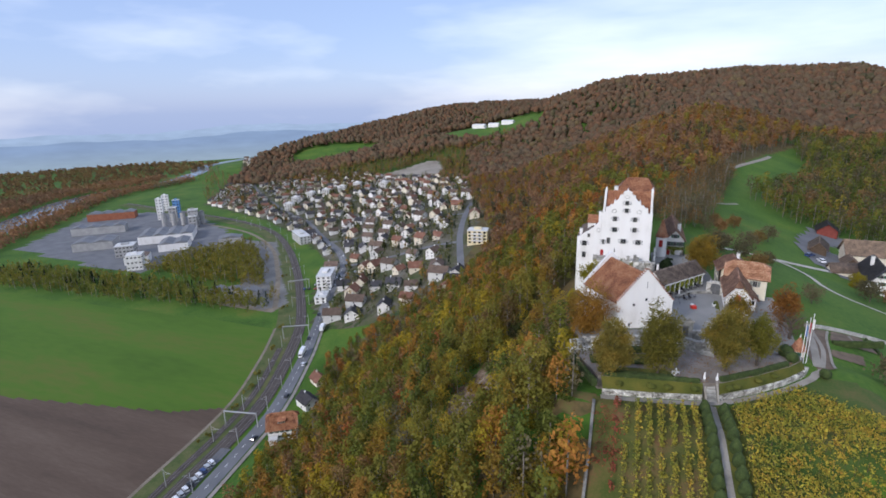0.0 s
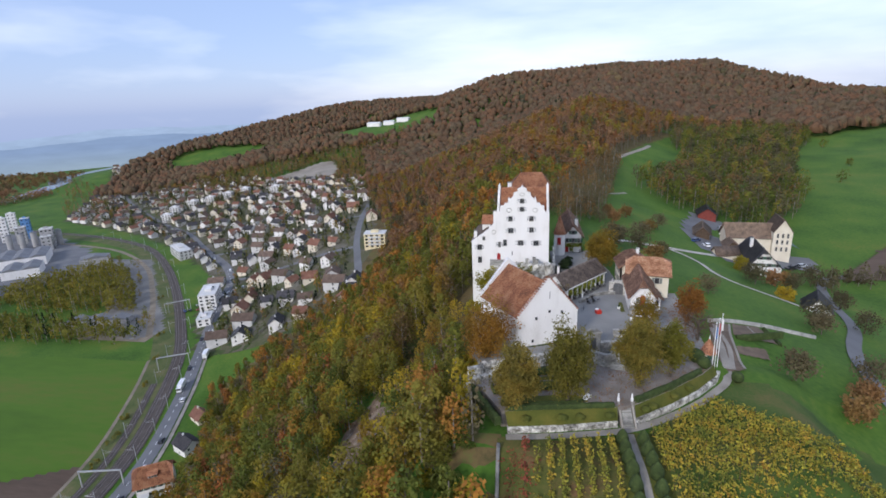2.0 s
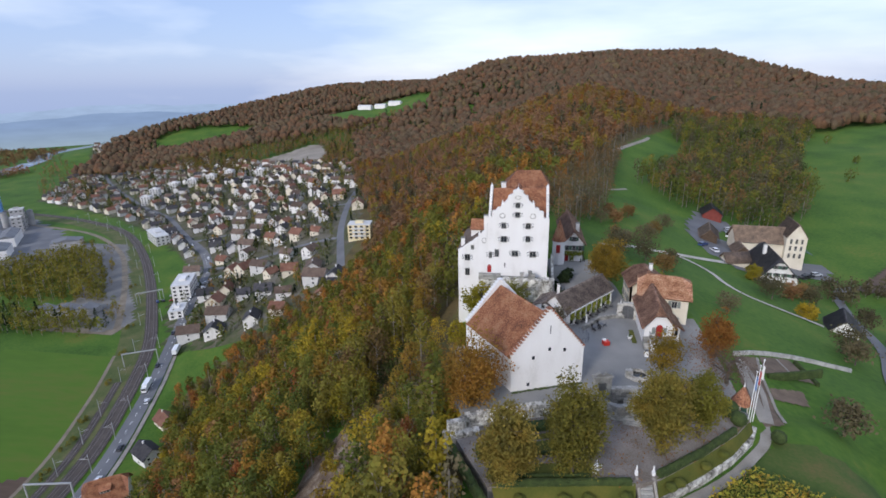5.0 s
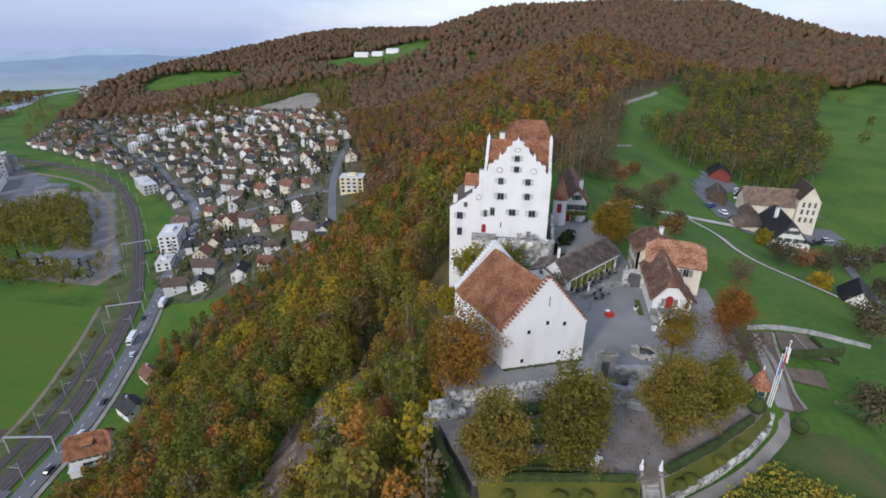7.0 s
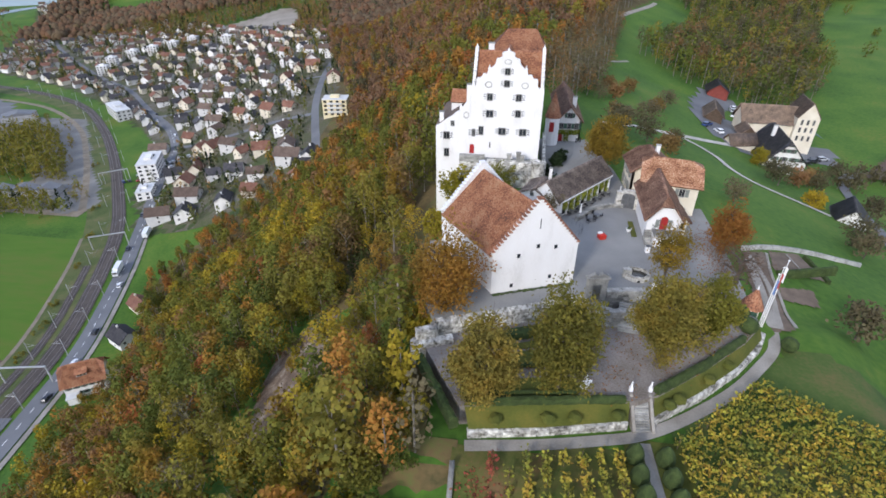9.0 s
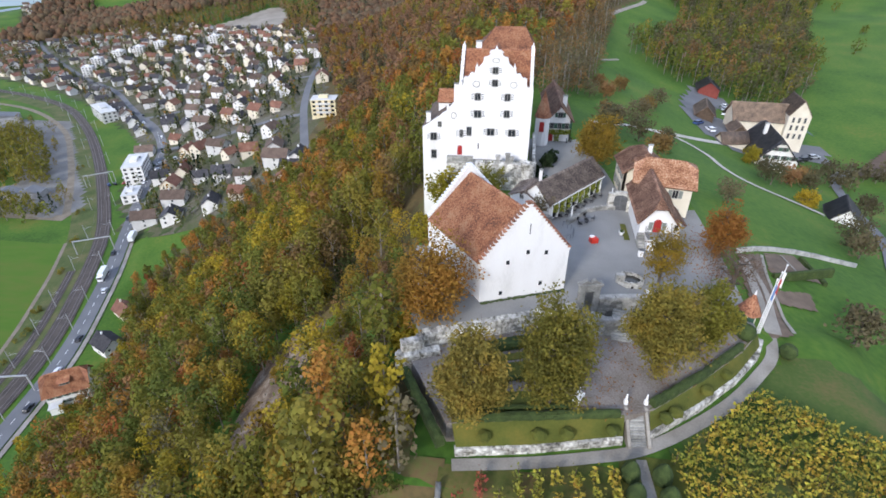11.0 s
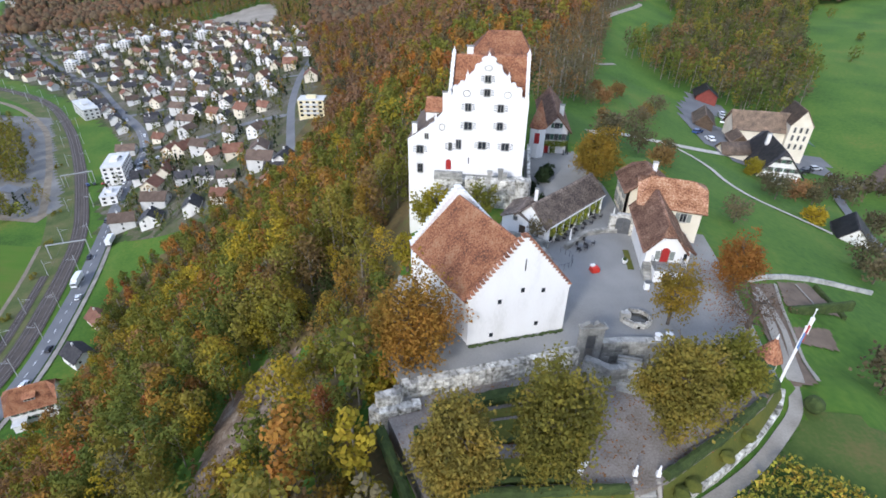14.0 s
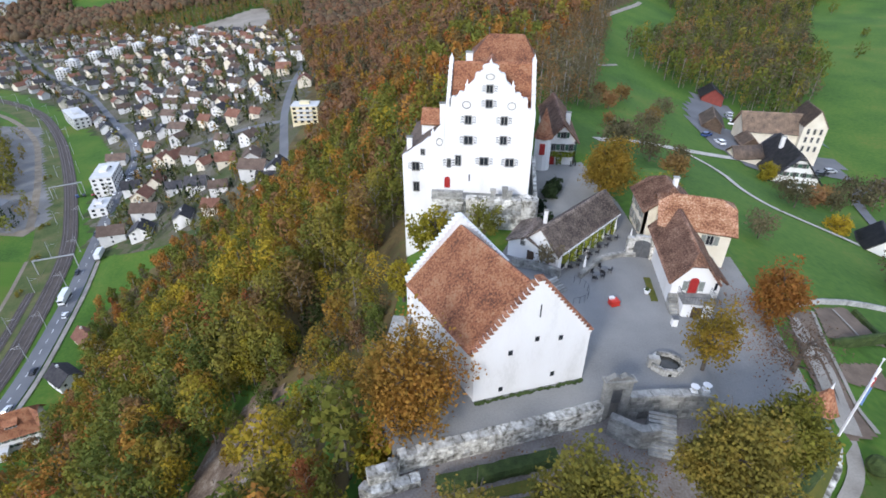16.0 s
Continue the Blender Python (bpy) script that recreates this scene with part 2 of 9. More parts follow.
FOOT = [(-146, -90), (-152, -46), (-156, -18), (-160, 8), (-164, 30), (-169, 48), (-178, 72), (-190, 101), (-205, 133), (-221, 168), (-231, 194), (-240, 219), (-252, 247)]   # the valley road
PLOTS = [(-149, 25), (-155, 58), (-160, 78)]


def ground_z(x, y):
    x, y = np.asarray(x, float), np.asarray(y, float)
    steep = 0.84 - 0.46 * blend(y, 120, 420)
    floor_ = VIEW[2] - 103.7 * widening(x, y)
    valley = floor_ - 120 * blend(np.hypot(x, y), 700, 4600) * blend(-x, -200, 300) + 14 * blend(x + 0.35 * y, -170, 60) * blend(y, 120, 260)
    right = -42 + 0.075 * np.clip(y, -200, 700)
    z = smax(valley, crest(SPUR, x, y, steep, 0.36, 14), 6)
    z = np.where(x > -50, smax(z, np.where(x > 30, right, -70), 8), z)
    z = smax(z, crest(HILL, x, y, 0.5, 0.24, 60), 20)
    z = smax(z, crest(HILL_FAR, x, y, 0.4, 0.20, 50), 12)
    z = smax(z, crest(MEADOW, x, y, 0.10, 0.16, 50) - 0.9 * np.clip(-10 - x, 0, None), 12)
    far = np.hypot(x, y)
    z = z + 2.0 * np.sin(x * 0.031 + 1.3 * np.sin(y * 0.017)) * np.sin(y * 0.027) * blend(far, 150, 500) * blend(z, -58, -30)
    # the level strip that carries road and railway, and plots beside it
    edge = np.interp(y, [p[1] for p in FOOT], [p[0] for p in FOOT]) + 7
    k = blend(edge - x, -7, 0) * blend(y, -130, -100) * (1 - blend(y, 150, 220))
    z = z * (1 - k) + np.minimum(z, floor_ + 0.1) * k
    for cx, cy in PLOTS:
        k = 1 - blend(np.hypot(x - cx, y - cy), 13, 20)
        z = z * (1 - k) + np.minimum(z, floor_ + 0.1) * k
    # flat court and garden terrace
    low = 1 - blend(np.maximum(np.abs(x - 13) / 27, np.abs(y + 47) / 13.5), 0.95, 1.4)
    z = z * (1 - low) - 4.75 * low
    pad = 1 - blend(np.maximum(np.abs(x - 13.5) / 19, np.abs(y + 4.5) / 30), 0.97, 1.09)
    z = z * (1 - pad) - 0.25 * pad
    # under the sloping drive
    cut = (1 - blend(np.abs(x - 26.5) / 7.0, 0.9, 1.25)) * (1 - blend(np.abs(y + 26) / 17, 0.95, 1.15))
    z = np.where(cut > 0, np.minimum(z, z * (1 - cut) - 3.6 * cut), z)
    # under the terrace garden
    cut = (y < np.minimum(-40.9 + 0.40 * x, -35.6)) & (y > -54) & (x > -8) & (x < 32)
    return np.where(cut, np.minimum(z, -3.9), z)


def at_ground(x, y):
    return float(ground_z(x, y))


def grid_mesh(name, xs, ys, material, skip=None):
    X, Y = np.meshgrid(xs, ys)
    Z = ground_z(X, Y)
    v = np.stack([X, Y, Z], -1).reshape(-1, 3)
    nx, ny = len(xs), len(ys)
    i = np.arange(nx * ny).reshape(ny, nx)
    q = np.stack([i[:-1, :-1], i[:-1, 1:], i[1:, 1:], i[1:, :-1]], -1).reshape(-1, 4)
    return raw(name, v, q, material, smooth=True)


def steps(a, b, fine_a, fine_b, fine, grow):
    """Grid lines from a to b: even between fine_a and fine_b, widening outwards."""
    mid = list(np.arange(fine_a, fine_b + 0.01, fine))
    lo, d, v = [], fine, fine_a
    while v > a:
        d *= grow
        v -= d
        lo.append(max(v, a))
    hi, d, v = [], fine, fine_b
    while v < b:
        d *= grow
        v += d
        hi.append(min(v, b))
    return np.array(lo[::-1] + mid + hi)


MEADOW_GREEN = shade("autumn_meadow", [(0.2, (0.029, 0.072, 0.008)), (0.42, (0.052, 0.119, 0.013)), (0.6, (0.075, 0.144, 0.016)), (0.8, (0.134, 0.144, 0.027))], 0.035, 0.95, fine=0.6, fine_scale=0.9, bump=0.3)
ground = grid_mesh("ground", steps(-4600, 4600, -210, 120, 2.5, 1.07), steps(-700, 4700, -100, 230, 2.5, 1.06), MEADOW_GREEN)
tagged(ground, "green grassy land of a river valley below a wooded spur", "ground", kind="structure")


# distant hills, far behind the plain: glowing strips with haze painted in their colour
def painted_haze(name, low, high, z0, z1):
    """Glowing far hills and plain; the air's blue haze is painted into the ramp."""
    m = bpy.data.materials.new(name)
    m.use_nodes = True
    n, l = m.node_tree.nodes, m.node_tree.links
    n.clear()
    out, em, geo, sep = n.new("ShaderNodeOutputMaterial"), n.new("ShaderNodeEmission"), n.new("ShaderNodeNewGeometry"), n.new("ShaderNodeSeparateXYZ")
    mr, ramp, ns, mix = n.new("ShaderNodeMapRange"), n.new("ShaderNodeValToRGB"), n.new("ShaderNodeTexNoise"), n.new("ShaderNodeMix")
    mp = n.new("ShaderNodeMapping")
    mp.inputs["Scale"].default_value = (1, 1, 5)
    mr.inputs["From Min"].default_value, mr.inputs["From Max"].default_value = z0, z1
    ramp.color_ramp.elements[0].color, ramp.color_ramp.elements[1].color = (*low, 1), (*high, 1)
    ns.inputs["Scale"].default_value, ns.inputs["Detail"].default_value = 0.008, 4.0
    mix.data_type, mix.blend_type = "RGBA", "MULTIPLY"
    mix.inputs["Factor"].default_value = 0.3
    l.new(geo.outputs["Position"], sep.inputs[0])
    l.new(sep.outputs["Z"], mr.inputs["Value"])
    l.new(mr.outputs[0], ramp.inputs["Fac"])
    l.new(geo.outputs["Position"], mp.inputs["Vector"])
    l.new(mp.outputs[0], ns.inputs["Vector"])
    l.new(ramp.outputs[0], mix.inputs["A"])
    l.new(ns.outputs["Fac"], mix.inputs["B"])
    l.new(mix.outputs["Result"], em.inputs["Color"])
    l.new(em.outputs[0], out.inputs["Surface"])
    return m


# emission colours stand in for aerial haze, greener low down, bluer towards the tops
FAR_HAZE = painted_haze("far_hills_painted_haze", (0.37, 0.50, 0.68), (0.40, 0.53, 0.72), -140, -60)
NEAR_HAZE = painted_haze("near_hills_painted_haze", (0.33, 0.43, 0.50), (0.27, 0.38, 0.56), -150, -70)
for material, rad, base, amp, label in ((FAR_HAZE, 4650, -75, 18, "glowing backdrop of horizon hills with pale blue haze painted in"), (NEAR_HAZE, 2300, -44, 8, "glowing backdrop of wooded hills and plain with blue-grey haze painted in")):
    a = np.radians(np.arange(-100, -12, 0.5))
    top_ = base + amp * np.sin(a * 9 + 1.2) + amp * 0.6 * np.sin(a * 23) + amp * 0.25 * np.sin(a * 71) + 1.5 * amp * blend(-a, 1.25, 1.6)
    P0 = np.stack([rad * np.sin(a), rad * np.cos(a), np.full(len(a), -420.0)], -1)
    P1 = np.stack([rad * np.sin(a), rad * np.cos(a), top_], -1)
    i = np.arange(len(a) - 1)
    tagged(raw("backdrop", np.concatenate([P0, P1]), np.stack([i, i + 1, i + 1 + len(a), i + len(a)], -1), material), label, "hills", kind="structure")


# ---------------------------------------------------------------- building helpers
def thing(name, label, category, at=(0, 0, 0), group="", turn=0.0):
    e = new(name)
    e.matrix_world = pose(*at, 0, 0, turn)
    return tagged(e, label, category, group)


CHEVRON = shade("dark_grey_chevron_paint", [(0.2, (0.035, 0.035, 0.038)), (0.8, (0.07, 0.07, 0.075))], 2.0, 0.6)


def shutter_mesh():
    """A white shutter with three dark chevrons, 0.55 wide and 1.3 high, hinged flat on the wall."""
    bm = box(bmesh.new(), -0.27, 0.27, -0.045, 0, -0.65, 0.65)
    for z in (-0.40, 0.02, 0.44):
        for s in (-1, 1):
            f = slab(bm, (0, -0.05, z + 0.19), (0, -0.05, z + 0.04), (s * 0.26, -0.05, z - 0.15), (s * 0.26, -0.05, z + 0.0), 0.012)
    bm.faces.ensure_lookup_table()
    for f in list(bm.faces)[6:]:
        f.material_index = 1
    me = bpy.data.meshes.new("shutter")
    bmesh.ops.recalc_face_normals(bm, faces=bm.faces)
    bm.to_mesh(me)
    bm.free()
    me.materials.append(WHITE_PAINT)
    me.materials.append(CHEVRON)
    return me


def pane_mesh(w, h):
    bm = box(bmesh.new(), -w / 2, w / 2, -0.02, 0.03, -h / 2, h / 2)
    me = bpy.data.meshes.new("pane")
    bm.to_mesh(me)
    bm.free()
    me.materials.append(GLASS)
    return me


def frame_mesh(w, h, t=0.12, d=0.10, mat=None):
    bm = bmesh.new()
    box(bm, -w / 2 - t, -w / 2, -d, 0.02, -h / 2 - t, h / 2 + t)
    box(bm, w / 2, w / 2 + t, -d, 0.02, -h / 2 - t, h / 2 + t)
    box(bm, -w / 2, w / 2, -d, 0.02, h / 2, h / 2 + t)
    box(bm, -w / 2, w / 2, -d - 0.05, 0.02, -h / 2 - t, -h / 2)
    box(bm, -0.03, 0.03, -d + 0.03, 0.02, -h / 2, h / 2)
    me = bpy.data.meshes.new("window_frame")
    bm.to_mesh(me)
    bm.free()
    me.materials.append(mat or STONE)
    return me


SHUTTER, cache = shutter_mesh(), {}


def window(parent, x, y, z, w, h, turn=0.0, shutters=True, frame_mat=None, plain=None):
    """A window on a wall: stone frame, panes and folded-back shutters. The wall faces -y before the turn."""
    key = (w, h, frame_mat.name if frame_mat else "")
    if key not in cache:
        cache[key] = (frame_mesh(w, h, mat=frame_mat), pane_mesh(w / 2 - 0.03, h))
    fr, pn = cache[key]
    e = new("window", fr)
    e.parent, e.matrix_local = parent, pose(x, y, z, 0, 0, turn)
    for s in (-1, 1):
        p = new("pane", pn)
        p.parent, p.matrix_local = e, pose(s * (w / 4 + 0.01), 0, 0)
        if shutters:
            q = new("shutter", plain or SHUTTER)
            q.parent = e
            q.matrix_local = pose(s * (w / 2 + 0.14 + 0.27), 0, 0) @ Matrix.Diagonal((1, 1, h / 1.3, 1))
    return e


def gable_profile(cx, half, z_eave, z_top, kind):
    """Right half of a gable outline from the corner up to the middle; mirrored by the caller."""
    if kind == "scroll":
        k = half / 6.2
        rise = z_top - z_eave
        pts = [(6.4, 0.0), (6.4, 0.05), (5.6, 0.07), (5.5, 0.20), (4.9, 0.26), (4.75, 0.33), (4.2, 0.36), (3.65, 0.42), (3.55, 0.50), (3.15, 0.52), (2.9, 0.60), (2.35, 0.68), (2.15, 0.76), (1.65, 0.80), (1.45, 0.88), (1.15, 0.90), (1.08, 0.95), (0.8, 0.985), (0.35, 1.0)]
        return [(cx + a * k, z_eave + b * rise) for a, b in pts]
    n = kind
    pts = []
    for i in range(n):
        x = half * (1 - i / n)
        z = z_eave + (z_top - z_eave) * i / n
        pts += [(cx + x, z), (cx + x, z + (z_top - z_eave) / n)]
    return pts


def mirrored(right, cx):
    return right + [(2 * cx - x, z) for x, z in right[::-1]]


def ring_relief(parent, x, y, z, rx, rz, turn=0):
    """An oval moulding: one closed ring, proud of the wall."""
    n = 24
    V, F = [], []
    for i in range(n):
        a = i * 2 * math.pi / n
        for k, d in ((1.0, 0.0), (1.0, -0.06), (0.8, -0.06), (0.8, 0.0)):
            V.append((x + k * rx * math.cos(a), y + d, z + k * rz * math.sin(a)))
    for i in range(n):
        for k in range(4):
            F.append((4 * i + k, 4 * i + (k + 1) % 4, 4 * ((i + 1) % n) + (k + 1) % 4, 4 * ((i + 1) % n) + k))
    return raw("oval_relief", V, F, STONE, parent, "grey stone oval moulding")


def pinnacle(parent, x, y, z, h=1.1, r=0.22):
    bm = box(bmesh.new(), x - r, x + r, y - r, y + r, z - 0.1, z + h * 0.35)
    box(bm, x - r * 1.3, x + r * 1.3, y - r * 1.3, y + r * 1.3, z + h * 0.35, z + h * 0.43)
    tube(bm, (x, y, z + h * 0.43), (x, y, z + h), r * 0.8, 0.03, 6)
    return part("pinnacle", bm, WHITE_PAINT, parent)


TILE_ROW = 0.55


def tiled_slope(name, a, b, c, d, material, parent, thick=0.22, rows=None):
    """A roof slope: a-b the eave, d-c the ridge (seen from outside, left to right). Courses of tiles overlap like shallow steps with ragged edges."""
    a, b, c, d = map(Vector, (a, b, c, d))
    n = (b - a).cross(d - a).normalized()
    ln = max((d - a).length, (c - b).length)
    rows = rows or max(3, min(40, int(ln / TILE_ROW)))
    width = max((b - a).length, (c - d).length)
    cols = max(2, min(36, int(width / 0.9)))
    rr = random.Random(int(abs(a.x * 31 + a.y * 17) * 10))
    verts, faces = [], []
    for i in range(rows):
        for t, lift in ((i / rows, 0.075), ((i + 1) / rows, 0.0)):
            l_, r_ = a.lerp(d, t), b.lerp(c, t)
            for j in range(cols + 1):
                verts.append(l_.lerp(r_, j / cols) + n * (lift + rr.uniform(-0.018, 0.018)))
    w = cols + 1
    for i in range(2 * rows - 1):
        for j in range(cols):
            k = i * w + j
            faces.append((k, k + 1, k + 1 + w, k + w))
    base, last = len(verts), (2 * rows - 1) * w
    verts += [a - n * thick, b - n * thick, c - n * thick, d - n * thick]
    faces += [(base + 3, base + 2, base + 1, base), (base, base + 1, cols, 0), (base + 1, base + 2, last + cols, cols), (base + 2, base + 3, last, last + cols), (base + 3, base, 0, last)]
    return raw(name, verts, faces, material, parent)


def wall_between(bm, p, q, z0, z1, t=0.5):
    """An upright wall from p to q, its outer face on the line, its thickness to the left of the way."""
    p, q = Vector((*p, 0)), Vector((*q, 0))
    d = (q - p).normalized()
    n = Vector((-d.y, d.x, 0)) * t
    v = [bm.verts.new((w.x, w.y, z)) for z in (z0, z1) for w in (p, q, q + n, p + n)]
    for f in ((3, 2, 1, 0), (4, 5, 6, 7), (0, 1, 5, 4), (1, 2, 6, 5), (2, 3, 7, 6), (3, 0, 4, 7)):
        bm.faces.new([v[i] for i in f])
    return bm


def chimney(parent, x, y, z0, z1, r=0.45, mat=None):
    bm = box(bmesh.new(), x - r, x + r, y - r * 0.8, y + r * 0.8, z0, z1)
    ch = part("chimney", bm, mat or PLASTER, parent)
    part("chimney_cap", box(bmesh.new(), x - r * 1.25, x + r * 1.25, y - r, y + r, z1, z1 + 0.14), STONE, ch)
    return ch


# ---------------------------------------------------------------- the castle keep
castle = thing("castle", "tall white castle keep with scrolled gable and clay-tile roofs", "castle")
X0, X1, XC = -8.7, 3.9, -2.65
front = mirrored(gable_profile(XC, 6.0, 16.9, 22.9, "scroll"), XC)
right_low = [(-8.9, -6.0), (X1, -6.0), (X1, 16.9)]
outline = right_low + front[1:-1] + [(-8.9, 16.9)]
part("front_wall", extrude_poly(bmesh.new(), outline, 0.9), PLASTER, castle)
# rounded top and finial of the gable
bm = bmesh.new()
arc = [(XC + 1.15 * math.cos(a), 22.75 + 0.5 * math.sin(a)) for a in np.linspace(0, math.pi, 12)]
extrude_poly(bm, arc, 0.7, pose(0, 0.1, 0))
part("gable_crown", bm, PLASTER, castle)
pinnacle(castle, XC, 0.4, 23.2, 0.7, 0.18)
for x, z in ((0.5, 19.9), (-5.8, 19.9), (3.5, 17.2), (-8.5, 17.2)):
    pinnacle(castle, x, 0.4, z, 1.2)
for x, z in ((2.3, 18.4), (-7.6, 18.4), (-1.0, 21.7), (-4.3, 21.7), (1.3, 19.1), (-6.6, 19.1)):
    bm = tube(bmesh.new(), (x, -0.05, z), (x, 0.75, z), 0.42, 0.42, 12)
    part("scroll", bm, PLASTER, castle)
bm = box(bmesh.new(), X1 - 0.9, X1, 0.9, 22, -5, 17.0)
part("side_wall", bm, PLASTER, castle)
part("side_wall", box(bmesh.new(), X0, X0 + 0.9, 0.9, 22, -6, 17.0), PLASTER, castle)
part("rear_wall", box(bmesh.new(), X0 + 0.9, X1 - 0.9, 21.2, 22.1, -5, 17.0), PLASTER, castle)
# stepped side gables, ridge of the front roof across
for x in (X0 - 0.05, X1 - 0.65):
    pts = mirrored(gable_profile(6.3, 6.2, 16.9, 22.8, 9), 6.3)
    bm = extrude_poly(bmesh.new(), pts, 0.55, Matrix(((0, 1, 0, x), (1, 0, 0, 0), (0, 0, 1, 0), (0, 0, 0, 1))))
    bmesh.ops.recalc_face_normals(bm, faces=bm.faces)
    part("side_gable", bm, PLASTER, castle)
    pinnacle(castle, x + 0.3, 6.3, 22.7, 0.8, 0.16)
tiled_slope("roof_slope", (X0 + 0.6, 0.8, 17.0), (X1 - 0.6, 0.8, 17.0), (X1 - 0.6, 6.3, 22.4), (X0 + 0.6, 6.3, 22.4), ROOF, castle)
tiled_slope("roof_slope", (X1 - 0.6, 12.0, 17.0), (X0 + 0.6, 12.0, 17.0), (X0 + 0.6, 6.3, 22.4), (X1 - 0.6, 6.3, 22.4), ROOF, castle)
# the cross roof behind the scrolled gable
for s, lo in ((1, XC + 5.4), (-1, XC - 5.4)):
    a, b, c = (lo, 0.9, 17.4), (XC, 9.5, 22.75), (XC, 0.9, 22.75)
    p = [(lo, 0.9, 17.4), (lo, 1.6, 17.4), (XC, 10.5, 22.75), (XC, 0.9, 22.75)]
    tiled_slope("cross_roof", *(p if s > 0 else [p[1], p[0], p[3], p[2]]), ROOF, castle, 0.15)
# hipped roof of the rear part
hz0, hz1 = 21.3, 24.6
E0, E1, F0, F1 = (-6.2, 12.0), (4.3, 12.0), (4.3, 22.6), (-6.2, 22.6)
part("rear_block", box(bmesh.new(), -6.0, 4.05, 12.4, 22.3, 15, 21.25), PLASTER, castle)
R0, R1 = (-3.3, 17.3, hz1), (2.3, 17.3, hz1)
up = lambda p, z: (p[0], p[1], z)
tiled_slope("hip_roof", up(E0, hz0), up(E1, hz0), R1, R0, ROOF, castle)
tiled_slope("roof_skirt", (-5.9, 9.0, 19.45), (4.0, 9.0, 19.45), (4.3, 12.05, 21.3), (-6.2, 12.05, 21.3), ROOF, castle)
tiled_slope("hip_roof", up(F0, hz0), up(F1, hz0), R0, R1, ROOF, castle)
tiled_slope("hip_roof", up(E1, hz0), up(F0, hz0), R1, R1, ROOF, castle)
tiled_slope("hip_roof", up(F1, hz0), up(E0, hz0), R0, R0, ROOF, castle)
for x in (-3.3, 2.3):
    bm = tube(bmesh.new(), (x, 17.3, hz1 - 0.1), (x, 17.3, hz1 + 1.4), 0.05, 0.02, 5)
    tube(bm, (x, 17.3, hz1 + 0.7), (x, 17.3, hz1 + 0.95), 0.14, 0.14, 8)
    part("roof_knob", bm, IRON, castle)
chimney(castle, -6.0, 8.5, 20, 23.2, 0.5)
# front windows
for x, z, w, h in ((-2.65, 20.0, 0.95, 1.15), (-2.65, 17.95, 0.95, 1.15), (-5.5, 15.6, 1.0, 1.3), (-0.4, 15.6, 1.0, 1.3), (-5.4, 12.6, 1.35, 1.35), (-0.35, 12.75, 1.0, 1.3), (-3.0, 9.45, 1.4, 1.35), (0.75, 9.4, 1.35, 1.35)):
    window(castle, x, -0.02, z, w * 0.86, h * 0.86)
window(castle, -6.85, -0.02, 9.45, 0.75, 1.5, shutters=False)
window(castle, -8.2, -0.02, 9.0, 0.45, 1.2)
for x, z in ((-5.8, 17.7), (0.5, 17.7), (-2.65, 21.6)):
    ring_relief(castle, x, -0.01, z, 0.62, 0.55 if z < 20 else 0.42)
for y in (4.0, 9.0, 15.0, 19.0):
    for z in (15.6, 12.6, 9.4):
        window(castle, X1 + 0.02, y, z, 1.0, 1.35, turn=90)
part("arrow_slit", box(bmesh.new(), -5.2, -5.0, -0.03, 0.02, 6.2, 7.3), DARK_PAINT, castle)
bm = bmesh.new()
extrude_poly(bm, [(-8.85, 5.0), (-8.0, 5.0)] + [(-8.42 + 0.43 * math.cos(a), 6.3 + 0.5 * math.sin(a)) for a in np.linspace(0, math.pi, 8)], 0.1, pose(0, -0.08, 0))
part("door", bm, RED_PAINT, castle, "red arched plank door")

# the lower wing
wing = thing("castle_wing", "lower white castle wing with mono-pitch brown tile roof", "castle wing")
W0 = -15.2
top = [(W0, -9.0), (X0 - 0.22, -9.0), (X0 - 0.22, 15.9), (-9.3, 15.4), (-9.5, 14.6), (-9.9, 14.2), (-10.5, 13.4), (-10.9, 12.9), (-11.6, 12.5), (-12.2, 11.9), (-13.2, 11.3), (-14.2, 10.5), (W0, 9.9)]
part("front_wall", extrude_poly(bmesh.new(), top, 0.7, pose(0, -0.08, 0)), PLASTER, wing)
part("side_wall", box(bmesh.new(), W0, W0 + 0.7, 0.62, 17, -14, 9.6), PLASTER, wing)
part("rear_wall", box(bmesh.new(), W0 + 0.7, X0, 16.3, 17, -9, 10), PLASTER, wing)
tiled_slope("roof_slope", (W0 - 0.3, 17.2, 9.5), (W0 - 0.3, 0.6, 9.5), (X0 - 0.05, 0.6, 14.0), (X0 - 0.05, 17.2, 14.0), ROOF_BROWN, wing)
tiled_slope("dormer_roof", (-13.2, 5.5, 13.0), (-9.3, 5.5, 13.0), (-9.3, 8.5, 14.8), (-13.2, 8.5, 14.8), ROOF, wing)
part("dormer", box(bmesh.new(), -13.0, -9.4, 5.8, 8.4, 9.0, 12.9), PLASTER, wing)
chimney(wing, -14.4, 2.2, 9.5, 12.0, 0.4)
chimney(wing, -9.6, 4.5, 13.5, 16.6, 0.4)
pinnacle(wing, -10.6, 0.2, 13.2, 1.0)
window(wing, -13.2, -0.1, 8.3, 1.0, 1.2)
window(wing, -13.2, -0.1, 5.0, 0.8, 1.4, shutters=False)
window(wing, -12.1, -0.1, 10.6, 0.5, 0.8, shutters=False)
ring_relief(wing, -9.6, -0.09, 12.2, 0.5, 0.6)


